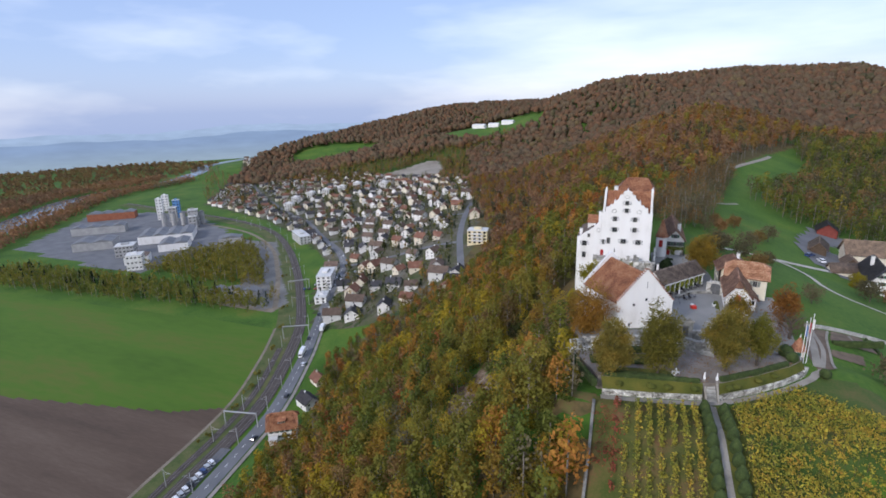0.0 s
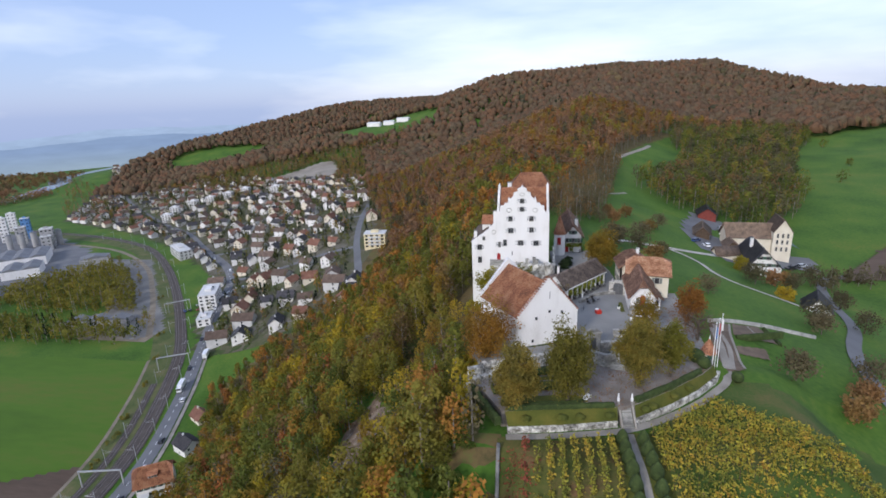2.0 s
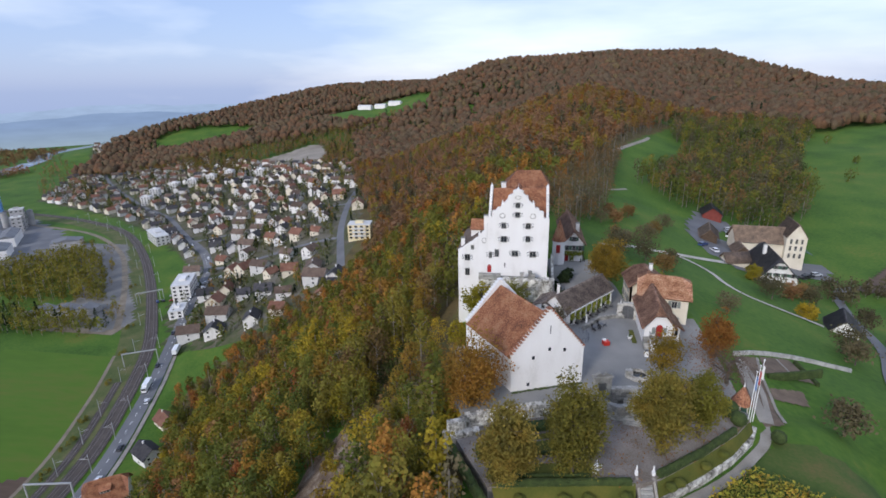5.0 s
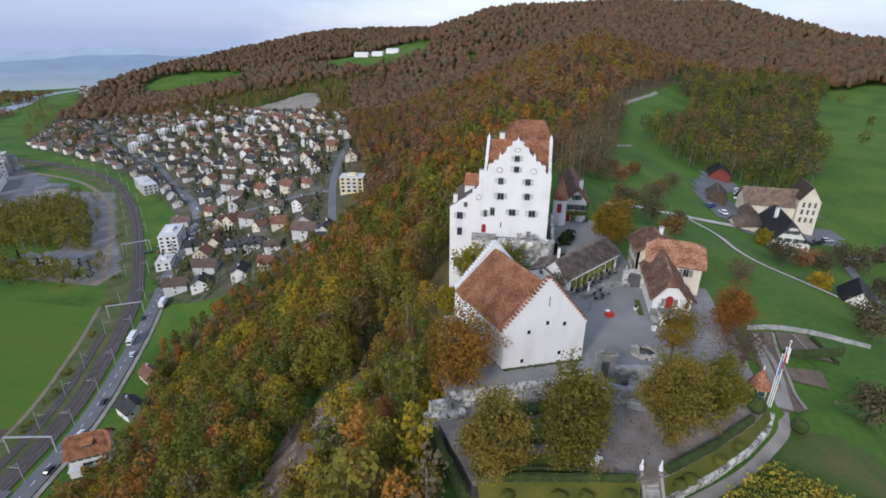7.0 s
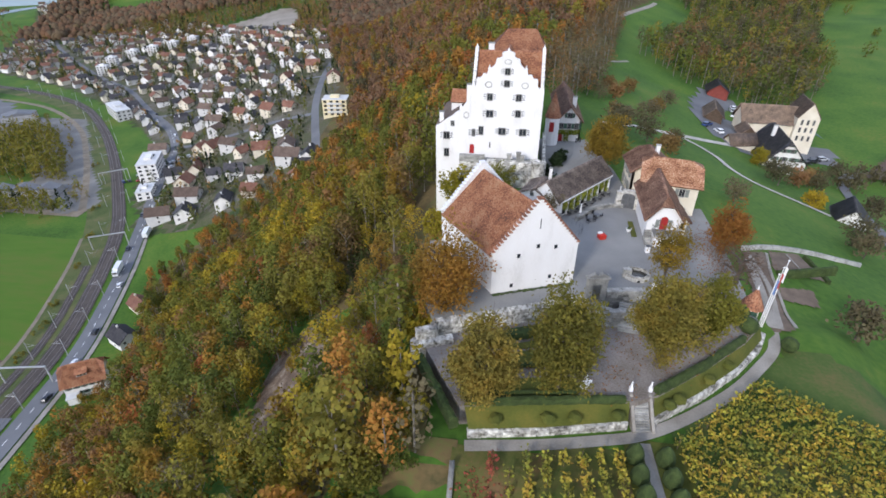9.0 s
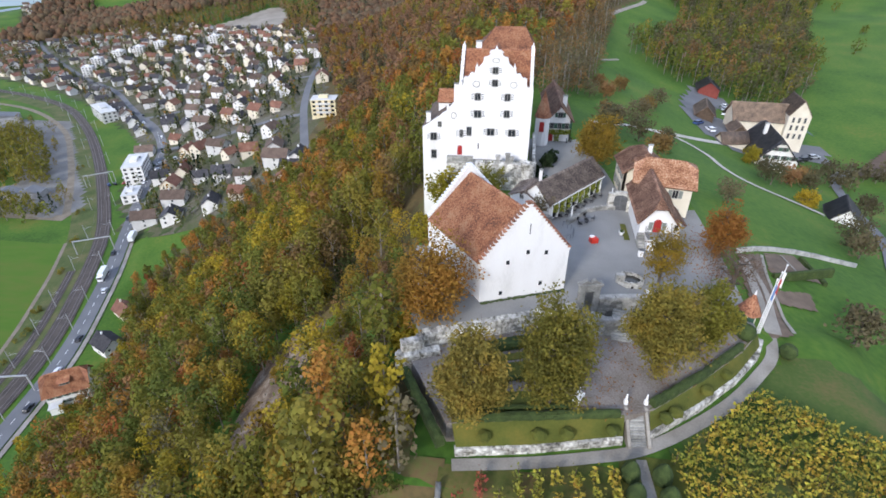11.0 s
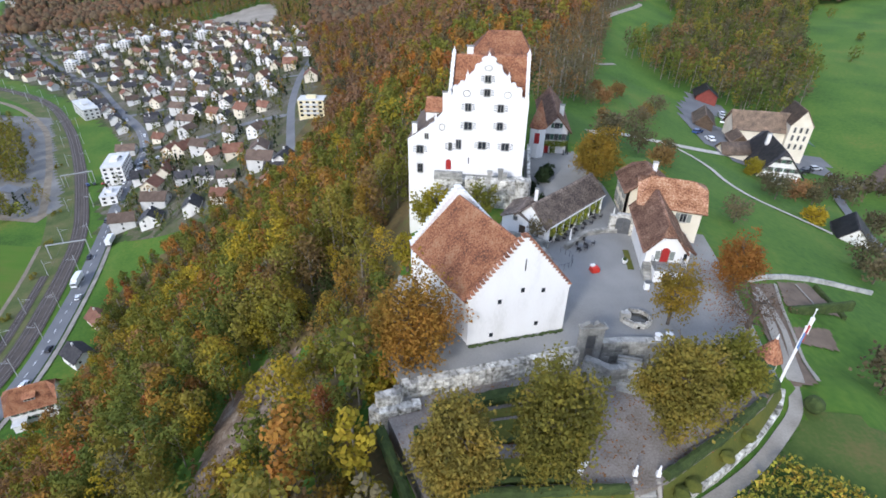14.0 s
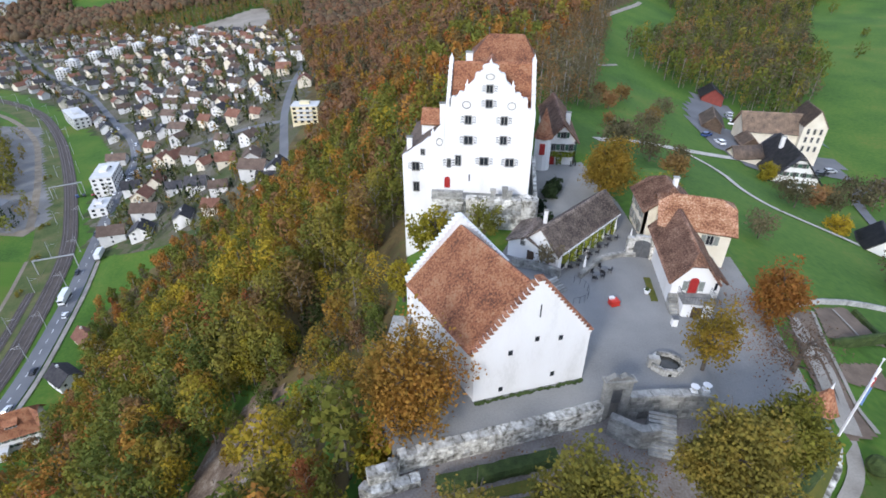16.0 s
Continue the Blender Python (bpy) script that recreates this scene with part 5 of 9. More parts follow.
# ---------------------------------------------------------------- vineyard and topiary walk
def leaves(rng, centres, radius, n, size):
    """n leaf quads scattered round each centre: vertices and faces."""
    k = len(centres)
    c = np.repeat(np.asarray(centres, float), n, 0) + rng.normal(0, 1, (k * n, 3)) * np.asarray(radius)
    a = rng.normal(0, 1, (k * n, 3))
    a /= np.linalg.norm(a, axis=1)[:, None]
    b = np.cross(a, rng.normal(0, 1, (k * n, 3)))
    b /= np.linalg.norm(b, axis=1)[:, None] + 1e-9
    s = size * rng.uniform(0.6, 1.35, (k * n, 1))
    v = np.stack([c + a * s, c + b * s * 0.7, c - a * s, c - b * s * 0.7], 1).reshape(-1, 3)
    return v, np.arange(len(v)).reshape(-1, 4)


rng = np.random.default_rng(11)
VINE_GROUND = shade("vineyard_ground", [(0.25, (0.035, 0.075, 0.012)), (0.55, (0.065, 0.10, 0.02)), (0.75, (0.12, 0.105, 0.035))], 0.12, 0.95, fine=0.4, fine_scale=2.5, bump=0.4)
VINE_YELLOW = shade("yellow_vine_leaf", [(0.25, (0.10, 0.12, 0.02)), (0.45, (0.22, 0.21, 0.026)), (0.6, (0.34, 0.26, 0.03)), (0.8, (0.36, 0.19, 0.03))], 0.35, 0.85, fine=0.5, fine_scale=3, per="island", hue=0.02)
VINE_RED = shade("red_vine_leaf", [(0.25, (0.16, 0.045, 0.025)), (0.75, (0.30, 0.08, 0.04))], 0.5, 0.85, per="island", hue=0.02)


def patch(name, pts, material, label, category, lift=0.12, cell=2.0):
    """A ground cover draped over the land inside a polygon."""
    P = np.array(pts, float)
    xs, ys = np.arange(P[:, 0].min(), P[:, 0].max() + cell, cell), np.arange(P[:, 1].min(), P[:, 1].max() + cell, cell)
    X, Y = np.meshgrid(xs, ys)
    ins_ = inside(X, Y, pts)
    Z = ground_z(X, Y) + lift
    i = np.arange(X.size).reshape(X.shape)
    ok = ins_[:-1, :-1] | ins_[:-1, 1:] | ins_[1:, 1:] | ins_[1:, :-1]
    q = np.stack([i[:-1, :-1], i[:-1, 1:], i[1:, 1:], i[1:, :-1]], -1)[ok]
    used, inv = np.unique(q, return_inverse=True)
    v = np.stack([X, Y, Z], -1).reshape(-1, 3)[used]
    return tagged(raw(name, v, inv.reshape(-1, 4), material, smooth=True), label, category, kind="structure")


def inside(x, y, poly):
    x, y = np.asarray(x, float), np.asarray(y, float)
    c = np.zeros(x.shape, bool)
    n = len(poly)
    for i in range(n):
        (x0, y0), (x1, y1) = poly[i], poly[(i + 1) % n]
        c ^= ((y0 > y) != (y1 > y)) & (x < (x1 - x0) * (y - y0) / (y1 - y0 + 1e-12) + x0)
    return c


VY_WEST = [(-3.6, -58.9), (12.0, -56.4), (13.4, -100), (-8.0, -104)]
VY_EAST = [(17.4, -55.0), (22.8, -50.2), (30.2, -43.6), (34.6, -39.2), (36.5, -38.6), (58, -48), (76, -95), (18.5, -104)]
VINE_SOIL = shade("reddish_vineyard_ground", [(0.3, (0.055, 0.078, 0.014)), (0.52, (0.10, 0.095, 0.025)), (0.75, (0.16, 0.085, 0.042))], 0.22, 0.95, fine=0.4, fine_scale=2.5, bump=0.4)
patch("vineyard_west", VY_WEST, VINE_SOIL, "grassy vineyard ground with reddish soil", "vineyard", 0.1, 1.5)
patch("vineyard_east", VY_EAST, VINE_GROUND, "grassy vineyard ground", "vineyard", 0.1, 1.5)


def vine_row(p, q, material, seed, group, dens=1.0):
    r = np.random.default_rng(seed)
    p, q = np.array(p, float), np.array(q, float)
    ln = np.linalg.norm(q - p)
    n = max(2, int(ln / 0.62))
    t = (np.arange(n) + r.uniform(-0.25, 0.25, n)) / n
    xy = p + (q - p) * t[:, None]
    keep = r.random(n) < 0.88 * dens
    xy = xy[keep]
    if not len(xy):
        return
    z = ground_z(xy[:, 0], xy[:, 1])
    c = np.concatenate([xy, (z + 1.1)[:, None]], -1)
    v, f = leaves(r, c, (0.27, 0.27, 0.36), 26, 0.19)
    row = thing("vine_row", "row of yellowing grape vines on posts", "vine row", (0, 0, 0), group)
    raw("foliage", v, f, material, row)
    bm = bmesh.new()
    for i in range(0, len(xy), 5):
        tube(bm, (xy[i, 0], xy[i, 1], z[i] - 0.1), (xy[i, 0], xy[i, 1], z[i] + 1.7), 0.04, 0.04, 4)
    for i in range(len(xy)):
        tube(bm, (xy[i, 0], xy[i, 1], z[i] - 0.1), (xy[i, 0] + 0.05, xy[i, 1], z[i] + 0.9), 0.035, 0.02, 3)
    tagged(part("trellis", bm, WOOD_DARK, row), kind="stuff")


for i in range(8):
    x = -1.0 + i * 1.75
    vine_row((x, -58.9 + i * 0.22), (x + 0.6 - 0.25 * i * 0, -99), VINE_YELLOW if i not in (0,) else VINE_RED, 100 + i, "west vine rows", 0.95 if i > 1 else 0.6)
# the east rows run across the slope
d_row = Vector((0.86, -0.50)).normalized()
n_row = Vector((d_row.y, -d_row.x))
for i in range(38):
    o = Vector((17.0, -57.0)) + n_row * (-15.5 + i * 1.5)
    t = np.arange(-30, 75, 0.5)
    X, Y = o.x + d_row.x * t, o.y + d_row.y * t
    m = inside(X, Y, VY_EAST)
    if m.sum() > 4:
        a, b = t[m].min(), t[m].max()
        vine_row(o + d_row * a, o + d_row * b, VINE_YELLOW, 200 + i, "east vine rows")
# fallen red leaves at the corner of the west vineyard
v, f = leaves(rng, np.array([(x, y, at_ground(x, y) + 0.18) for x, y in zip(rng.uniform(-3.6, 0.6, 60), rng.uniform(-68, -60.5, 60))]), (0.5, 0.5, 0.03), 14, 0.16)
tagged(raw("red_leaves", v, f, VINE_RED), "scatter of reddish fallen vine leaves", "leaves", kind="stuff")
V = []
for k in range(22):
    y = -60.0 - k * 2
    V += [(-5.0, y, at_ground(-5, y) + 0.9), (-4.5, y, at_ground(-4.5, y) + 0.9), (-5.0, y, at_ground(-5, y) - 1), (-4.5, y, at_ground(-4.5, y) - 1)]
Q = []
for k in range(21):
    b = 4 * k
    Q += [(b, b + 1, b + 5, b + 4), (b + 1, b + 3, b + 7, b + 5), (b + 2, b, b + 4, b + 6)]
Q.append((0, 2, 3, 1))
tagged(raw("boundary_wall", V, Q, STONE), "low grey stone wall down the slope", "wall", kind="structure")
# clipped yews along the steps
yew = bmesh.new()
prev = None
for k in range(9):
    h = k / 8
    r = 1.0 * math.sin(math.pi * min(1, 0.18 + 0.82 * h)) ** 0.7 * (1 - 0.25 * h)
    ring = [yew.verts.new((r * math.cos(a) * random.uniform(0.94, 1.06), r * math.sin(a) * random.uniform(0.94, 1.06), 2.7 * h)) for a in np.arange(14) * 2 * math.pi / 14]
    if prev:
        for j in range(14):
            yew.faces.new((prev[j], prev[(j + 1) % 14], ring[(j + 1) % 14], ring[j]))
    prev = ring
yew.faces.new(prev)
yew_ob = tagged(part("clipped_yew", yew, HEDGE), "cone-shaped clipped dark green yew", "yew", "clipped yews")
spots = [(14.4 + s * (1.45 + 0.03 * i) + 0.10 * i, -56.9 - i * 2.25) for i in range(15) for s in (-1, 1)]
for i, (x, y) in enumerate(spots):
    if i == 0:
        yew_ob.matrix_world = pose(x, y, at_ground(x, y) - 0.2)
    else:
        copy_thing(yew_ob, pose(x, y, at_ground(x, y) - 0.2, 0, 0, i * 40))
ribbon("yew_walk", [(14.4, -54.9), (14.9, -70), (15.8, -92), (16.4, -104)], 1.0, PATHWAY, "narrow stone path between the yews", "path", 0.2, step=1.0)
patch("yew_lawn", [(12.2, -56.0), (17.8, -55.2), (19.4, -104), (13.6, -104)], LAWN, "lawn strip under the clipped yews", "lawn", 0.14, 1.5)


# ---------------------------------------------------------------- valley floor: fields, road, railway, river
FIELD_GREEN = shade("winter_wheat", [(0.2, (0.046, 0.102, 0.009)), (0.5, (0.072, 0.144, 0.013)), (0.8, (0.130, 0.126, 0.028))], 0.012, 0.95, fine=0.3, fine_scale=0.15, stretch=(0.6, 2.2, 1))
FIELD_BROWN = shade("ploughed_earth", [(0.2, (0.06, 0.042, 0.03)), (0.5, (0.105, 0.073, 0.052)), (0.8, (0.15, 0.11, 0.08))], 0.02, 0.95, fine=0.3, fine_scale=0.4, stretch=(0.5, 3.0, 1))
DIRT = shade("pale_dirt", [(0.25, (0.17, 0.14, 0.10)), (0.75, (0.28, 0.24, 0.18))], 0.2, 0.95, fine=0.4, fine_scale=2)
VERGE = shade("rough_verge", [(0.25, (0.05, 0.08, 0.02)), (0.5, (0.09, 0.11, 0.035)), (0.8, (0.16, 0.135, 0.065))], 0.1, 0.95, fine=0.5, fine_scale=1.0)
RAIL = [(-160, -56), (-166, -20), (-170, 10), (-175, 36), (-181, 55), (-189, 74), (-202, 102), (-218, 132), (-241, 165), (-288, 225), (-348, 292), (-412, 350), (-470, 382), (-540, 406), (-640, 428), (-820, 470)]
ROAD = [*FOOT[1:], (-279, 283), (-316, 319), (-350, 353), (-412, 413), (-498, 474), (-660, 610), (-800, 760)]
off = lambda line, d: [(p[0] + d * n[0], p[1] + d * n[1]) for p, n in zip(line, normals(line))]


def normals(line):
    P = np.array(line, float)
    T = np.gradient(P, axis=0)
    T /= np.linalg.norm(T, axis=1)[:, None]
    return np.stack([-T[:, 1], T[:, 0]], -1)


patch("wheat_field", [*off(RAIL, 18)[3:7], (-232, 122), (-560, 108), (-560, -40), (-323, 0), (-217, 20)], FIELD_GREEN, "bright green winter wheat field", "field", 0.10, 3)
patch("ploughed_field", [*off(RAIL, 18)[:4], (-217, 19.5), (-323, -0.5), (-560, -41), (-560, -200), (-176, -160)], FIELD_BROWN, "bare brown ploughed field", "field", 0.20, 2)
ribbon("rail_verge", off(RAIL, 7), 20, VERGE, "rough grassy railway verge", "verge", 0.17, step=6)
ribbon("rail_bed", RAIL, 7.4, BALLAST, "brown ballast bed of a double-track railway", "railway", 0.3, step=5)
RUST = shade("rail_steel", [(0.2, (0.16, 0.13, 0.115)), (0.8, (0.30, 0.27, 0.25))], 0.5, 0.5, metal=0.6)
for o in (-2.75, -1.3, 1.3, 2.75):
    ribbon("rail", off(RAIL, o), 0.22, RUST, "worn steel railway rail", "rail", 0.47, step=5)
SIDING = off(RAIL, 8.0)[:7]
ribbon("siding_bed", SIDING, 3.6, BALLAST, "ballast bed of a railway siding", "railway", 0.32, step=5)
for o in (7.28, 8.72):
    ribbon("rail", off(RAIL, o)[:7], 0.22, RUST, "worn steel railway rail", "rail", 0.47, step=5)
ribbon("field_track", off(RAIL, 17)[:8], 1.7, DIRT, "pale dirt track along the field", "track", 0.26, step=5)
ribbon("village_road", ROAD[12:], 4.6, ASPHALT, "narrower grey road through the village", "road", 0.27, step=5, across=2)
ribbon("road", ROAD[:14], 6.9, ASPHALT, "wide grey asphalt main road", "road", 0.30, step=5, across=2)
ribbon("pavement", off(ROAD, -5.0)[:11], 1.8, PATHWAY, "pale roadside pavement", "pavement", 0.36, step=5)
ribbon("works_road", spread([(-186, 84), (-200, 104), (-228, 140), (-272, 188), (-330, 226), (-400, 244)]), 4.2, DIRT, "pale works road beside the railway", "road", 0.28, step=5)
ribbon("village_street", spread([(-101, 130), (-106, 160), (-120, 200), (-133, 238), (-150, 300), (-162, 360)]), 5, ASPHALT, "narrow village street", "road", 0.22, step=3, across=2)
for i, ln in enumerate(([(-189, 162), (-160, 190), (-128, 216)], [(-235, 215), (-200, 270), (-150, 310)], [(-300, 275), (-260, 330), (-200, 380), (-165, 395)], [(-360, 345), (-300, 400), (-250, 450)])):
    ribbon("side_street", spread(ln), 4, ASPHALT, "narrow side street between houses", "road", 0.38, step=3, across=2)
ribbon("parking_strip", off(ROAD, 7.2)[0:3], 5.0, ASPHALT, "asphalt parking strip beside the road", "parking", 0.33, step=4)
bm = bmesh.new()
for i in range(0, 12):
    p, q = Vector(ROAD[i]), Vector(ROAD[i + 1])
    n = int((q - p).length / 6)
    for k in range(n):
        c, d = p.lerp(q, (k + 0.25) / n), (q - p).normalized()
        quad = [(c + d * u + Vector((d.y, -d.x)) * w) for u, w in ((0, 0.1), (2.5, 0.1), (2.5, -0.1), (0, -0.1))]
        slab(bm, *[(*g, at_ground(*g) + 0.40) for g in quad], 0.03)
RIVER_M = shade("slow_river_water", [(0.3, (0.10, 0.12, 0.125)), (0.7, (0.16, 0.18, 0.19))], 0.02, 0.12, spec=0.5)
tagged(part("lane_markings", bm, WHITE_PAINT), "white dashed lane markings", "markings", kind="stuff")
ribbon("river", spread([(-470, -60), (-520, 60), (-575, 146), (-640, 235), (-700, 315), (-725, 400), (-715, 500), (-740, 620), (-850, 680), (-1000, 850), (-1150, 1200)]), 52, RIVER_M, "grey slow river in the valley", "river", 0.35, step=15)
ribbon("river_reach", spread([(-1150, 1200), (-1000, 1500), (-1200, 2000)]), 60, RIVER_M, "grey slow river in the valley", "river", 0.5, step=25)

# ---------------------------------------------------------------- railway masts
def mast():
    m = thing("rail_mast", "grey steel overhead-line mast by the railway", "mast", (0, 0, 0), "rail masts")
    part("pole", tube(bmesh.new(), (0, 0, -0.5), (0, 0, 9.0), 0.17, 0.12, 6), STEEL_PALE, m)
    part("arm", tube(bmesh.new(), (0, 0, 6.7), (3.6, 0, 7.2), 0.07, 0.05, 5), STEEL_PALE, m)
    part("brace", tube(bmesh.new(), (0, 0, 8.2), (3.2, 0, 7.2), 0.04, 0.04, 4), STEEL_PALE, m)
    part("footing", box(bmesh.new(), -0.4, 0.4, -0.4, 0.4, -0.6, 0.1), STONE, m)
    return m


mast0 = mast()
first = True
for i in range(0, 13):
    p, q = Vector(RAIL[i]), Vector(RAIL[i + 1])
    n = 1 if (q - p).length < 45 else 2
    d = (q - p).normalized()
    for k in range(n):
        c = p.lerp(q, k / n)
        for s in (-6.2, 6.4):
            x, y = c.x - d.y * s, c.y + d.x * s
            a = math.degrees(math.atan2(c.y - y, c.x - x))
            m = pose(x, y, at_ground(x, y), 0, 0, a)
            if first:
                mast0.matrix_world, first = m, False
            else:
                copy_thing(mast0, m)
for i in (2, 6, 8):
    p, q = Vector(RAIL[i]), Vector(RAIL[i + 1])
    d = (q - p).normalized()
    c = p.lerp(q, 0.5)
    g = thing("signal_gantry", "grey steel gantry across the railway tracks", "gantry", (c.x, c.y, at_ground(c.x, c.y)), "gantries", math.degrees(math.atan2(d.y, d.x)) + 90)
    for s in (-8.5, 8.5):
        part("leg", box(bmesh.new(), s - 0.2, s + 0.2, -0.2, 0.2, 0, 7.6), STEEL_PALE, g)
    part("beam", box(bmesh.new(), -8.7, 8.7, -0.25, 0.25, 7.6, 8.1), STEEL_PALE, g)
for o in (-2.4, 2.0):
    N_ = off(RAIL, o)[:13]
    bm = bmesh.new()
    for p, q in zip(N_[:-1], N_[1:]):
        tube(bm, (*p, at_ground(*p) + 7.0), (*q, at_ground(*q) + 7.0), 0.025, 0.025, 3)
    tagged(part("contact_wire", bm, IRON), "thin overhead contact wire", "wire", kind="structure")

# ---------------------------------------------------------------- vehicles
CAR_PAINT = [shade(n, [(0.3, c), (0.7, tuple(min(1, v * 1.15) for v in c))], 1.0, 0.3, spec=0.6) for n, c in (("white_car_paint", (0.72, 0.73, 0.74)), ("silver_car_paint", (0.40, 0.42, 0.44)), ("black_car_paint", (0.02, 0.02, 0.024)), ("blue_car_paint", (0.03, 0.06, 0.17)), ("red_car_paint", (0.30, 0.02, 0.02)))]
COLOURS = ("white", "silver", "black", "dark blue", "red")


def car(kind):
    c = thing("car", f"{COLOURS[kind]} parked hatchback car", "car", (0, 0, 0), "cars")
    bm = bmesh.new()
    extrude_poly(bm, [(-2.1, 0.3), (2.1, 0.3), (2.15, 0.65), (1.95, 0.85), (1.05, 0.95), (-2.0, 0.95), (-2.15, 0.6)], 1.75, pose(0, -0.875, 0))
    bmesh.ops.bevel(bm, geom=bm.edges[:], offset=0.06, segments=1, affect="EDGES")
    part("body", bm, CAR_PAINT[kind], c)
    bm = bmesh.new()
    extrude_poly(bm, [(-1.95, 0.94), (1.0, 0.94), (0.35, 1.40), (-1.6, 1.40)], 1.5, pose(0, -0.75, 0))
    part("cabin_glass", bm, GLASS, c)
    part("roof", box(bmesh.new(), -1.6, 0.35, -0.72, 0.72, 1.39, 1.46), CAR_PAINT[kind], c)
    for x in (-1.3, 1.3):
        for y in (-0.86, 0.86):
            w = part("tyre", tube(bmesh.new(), (x, y - 0.1, 0.32), (x, y + 0.1, 0.32), 0.32, 0.32, 10), DARK_PAINT, c)
    return c


def lorry():
    c = thing("lorry", "white box lorry on the road", "lorry", (0, 0, 0), "lorries")
    part("box_body", box(bmesh.new(), -6, 1.6, -1.25, 1.25, 1.0, 3.8), CAR_PAINT[0], c)
    part("cab", box(bmesh.new(), 1.75, 3.6, -1.2, 1.2, 0.6, 3.0), CAR_PAINT[0], c)
    part("windscreen", box(bmesh.new(), 3.58, 3.64, -1.05, 1.05, 1.7, 2.7), GLASS, c)
    part("chassis", box(bmesh.new(), -5.9, 3.3, -1.0, 1.0, 0.5, 0.98), DARK_PAINT, c)
    for x in (-5, -3.8, 2.6):
        for y in (-1.1, 1.1):
            part("tyre", tube(bmesh.new(), (x, y - 0.14, 0.5), (x, y + 0.14, 0.5), 0.5, 0.5, 10), DARK_PAINT, c)
    return c


cars = [car(k) for k in range(5)]
placed = set()


def put_car(kind, x, y, turn, z=None):
    m = pose(x, y, (at_ground(x, y) + 0.34) if z is None else z, 0, 0, turn)
    if kind not in placed:
        placed.add(kind)
        cars[kind].matrix_world = m
    else:
        copy_thing(cars[kind], m)


rr = random.Random(8)
for i in range(2, 14):
    p, q = Vector(ROAD[i]), Vector(ROAD[i + 1])
    d = (q - p).normalized()
    a = math.degrees(math.atan2(d.y, d.x))
    for k in range(2 if i > 6 else 1):
        s = rr.choice((-2.1, 2.1))
        c = p.lerp(q, rr.random())
        put_car(rr.choice((0, 0, 1, 2, 2, 3)), c.x - d.y * s, c.y + d.x * s, a if s < 0 else a + 180)
p, q = Vector(ROAD[1]), Vector(ROAD[2])
d = (q - p).normalized()
for k in range(9):
    c = p + d * (k * 2.75 - 6)
    put_car((0, 1, 0, 2, 1, 0, 3, 1, 0)[k], c.x - d.y * 7.2, c.y + d.x * 7.2, math.degrees(math.atan2(d.y, d.x)) + 60)
for k in range(26):
    x, y = -196 + rr.uniform(-6, 6) + k * 0.6, 118 + k * 1.7 + rr.uniform(-2, 2)
    put_car(rr.choice((0, 0, 1, 1, 2, 3, 4)), *outward(x + 13, y - 4), 50 + rr.choice((0, 90, 180)))
for k in range(5):
    put_car(rr.choice((0, 0, 1, 2)), *outward(-106.5 + rr.uniform(-0.6, 0.6), 18 + k * 2.2), 170)
l0 = lorry()
for i, (x, y, a) in enumerate(((-144.6, 70, 112), (-137.2, 42, 291))):
    x, y = outward(x, y)
    m = pose(x, y, at_ground(x, y) + 0.42, 0, 0, a)
    if i:
        copy_thing(l0, m)
    else:
        l0.matrix_world = m

# ---------------------------------------------------------------- houses
WALLS = [PLASTER, CREAM, PLASTER, shade("pale_grey_render", [(0.3, (0.50, 0.50, 0.49)), (0.7, (0.60, 0.60, 0.58))], 0.4, 0.9), PLASTER, CREAM]
TILE_BROWN = shade("village_brown_tiles", [(0.2, (0.075, 0.052, 0.04)), (0.5, (0.12, 0.085, 0.065)), (0.8, (0.17, 0.125, 0.095))], 0.3, 0.9, fine=0.8, fine_scale=2.0, per="object")
TILE_RUST = shade("village_rust_tiles", [(0.2, (0.12, 0.06, 0.042)), (0.5, (0.19, 0.09, 0.06)), (0.8, (0.25, 0.14, 0.095))], 0.3, 0.9, fine=0.8, fine_scale=2.0, per="object")
ROOFS = [TILE_BROWN, TILE_RUST, ROOF_DARK, TILE_BROWN, ROOF_DARK, TILE_RUST]
win_small = pane_mesh(1.1, 1.2)
BALC = shade("balcony_concrete", [(0.3, (0.55, 0.55, 0.53)), (0.7, (0.66, 0.66, 0.64))], 0.5, 0.9)


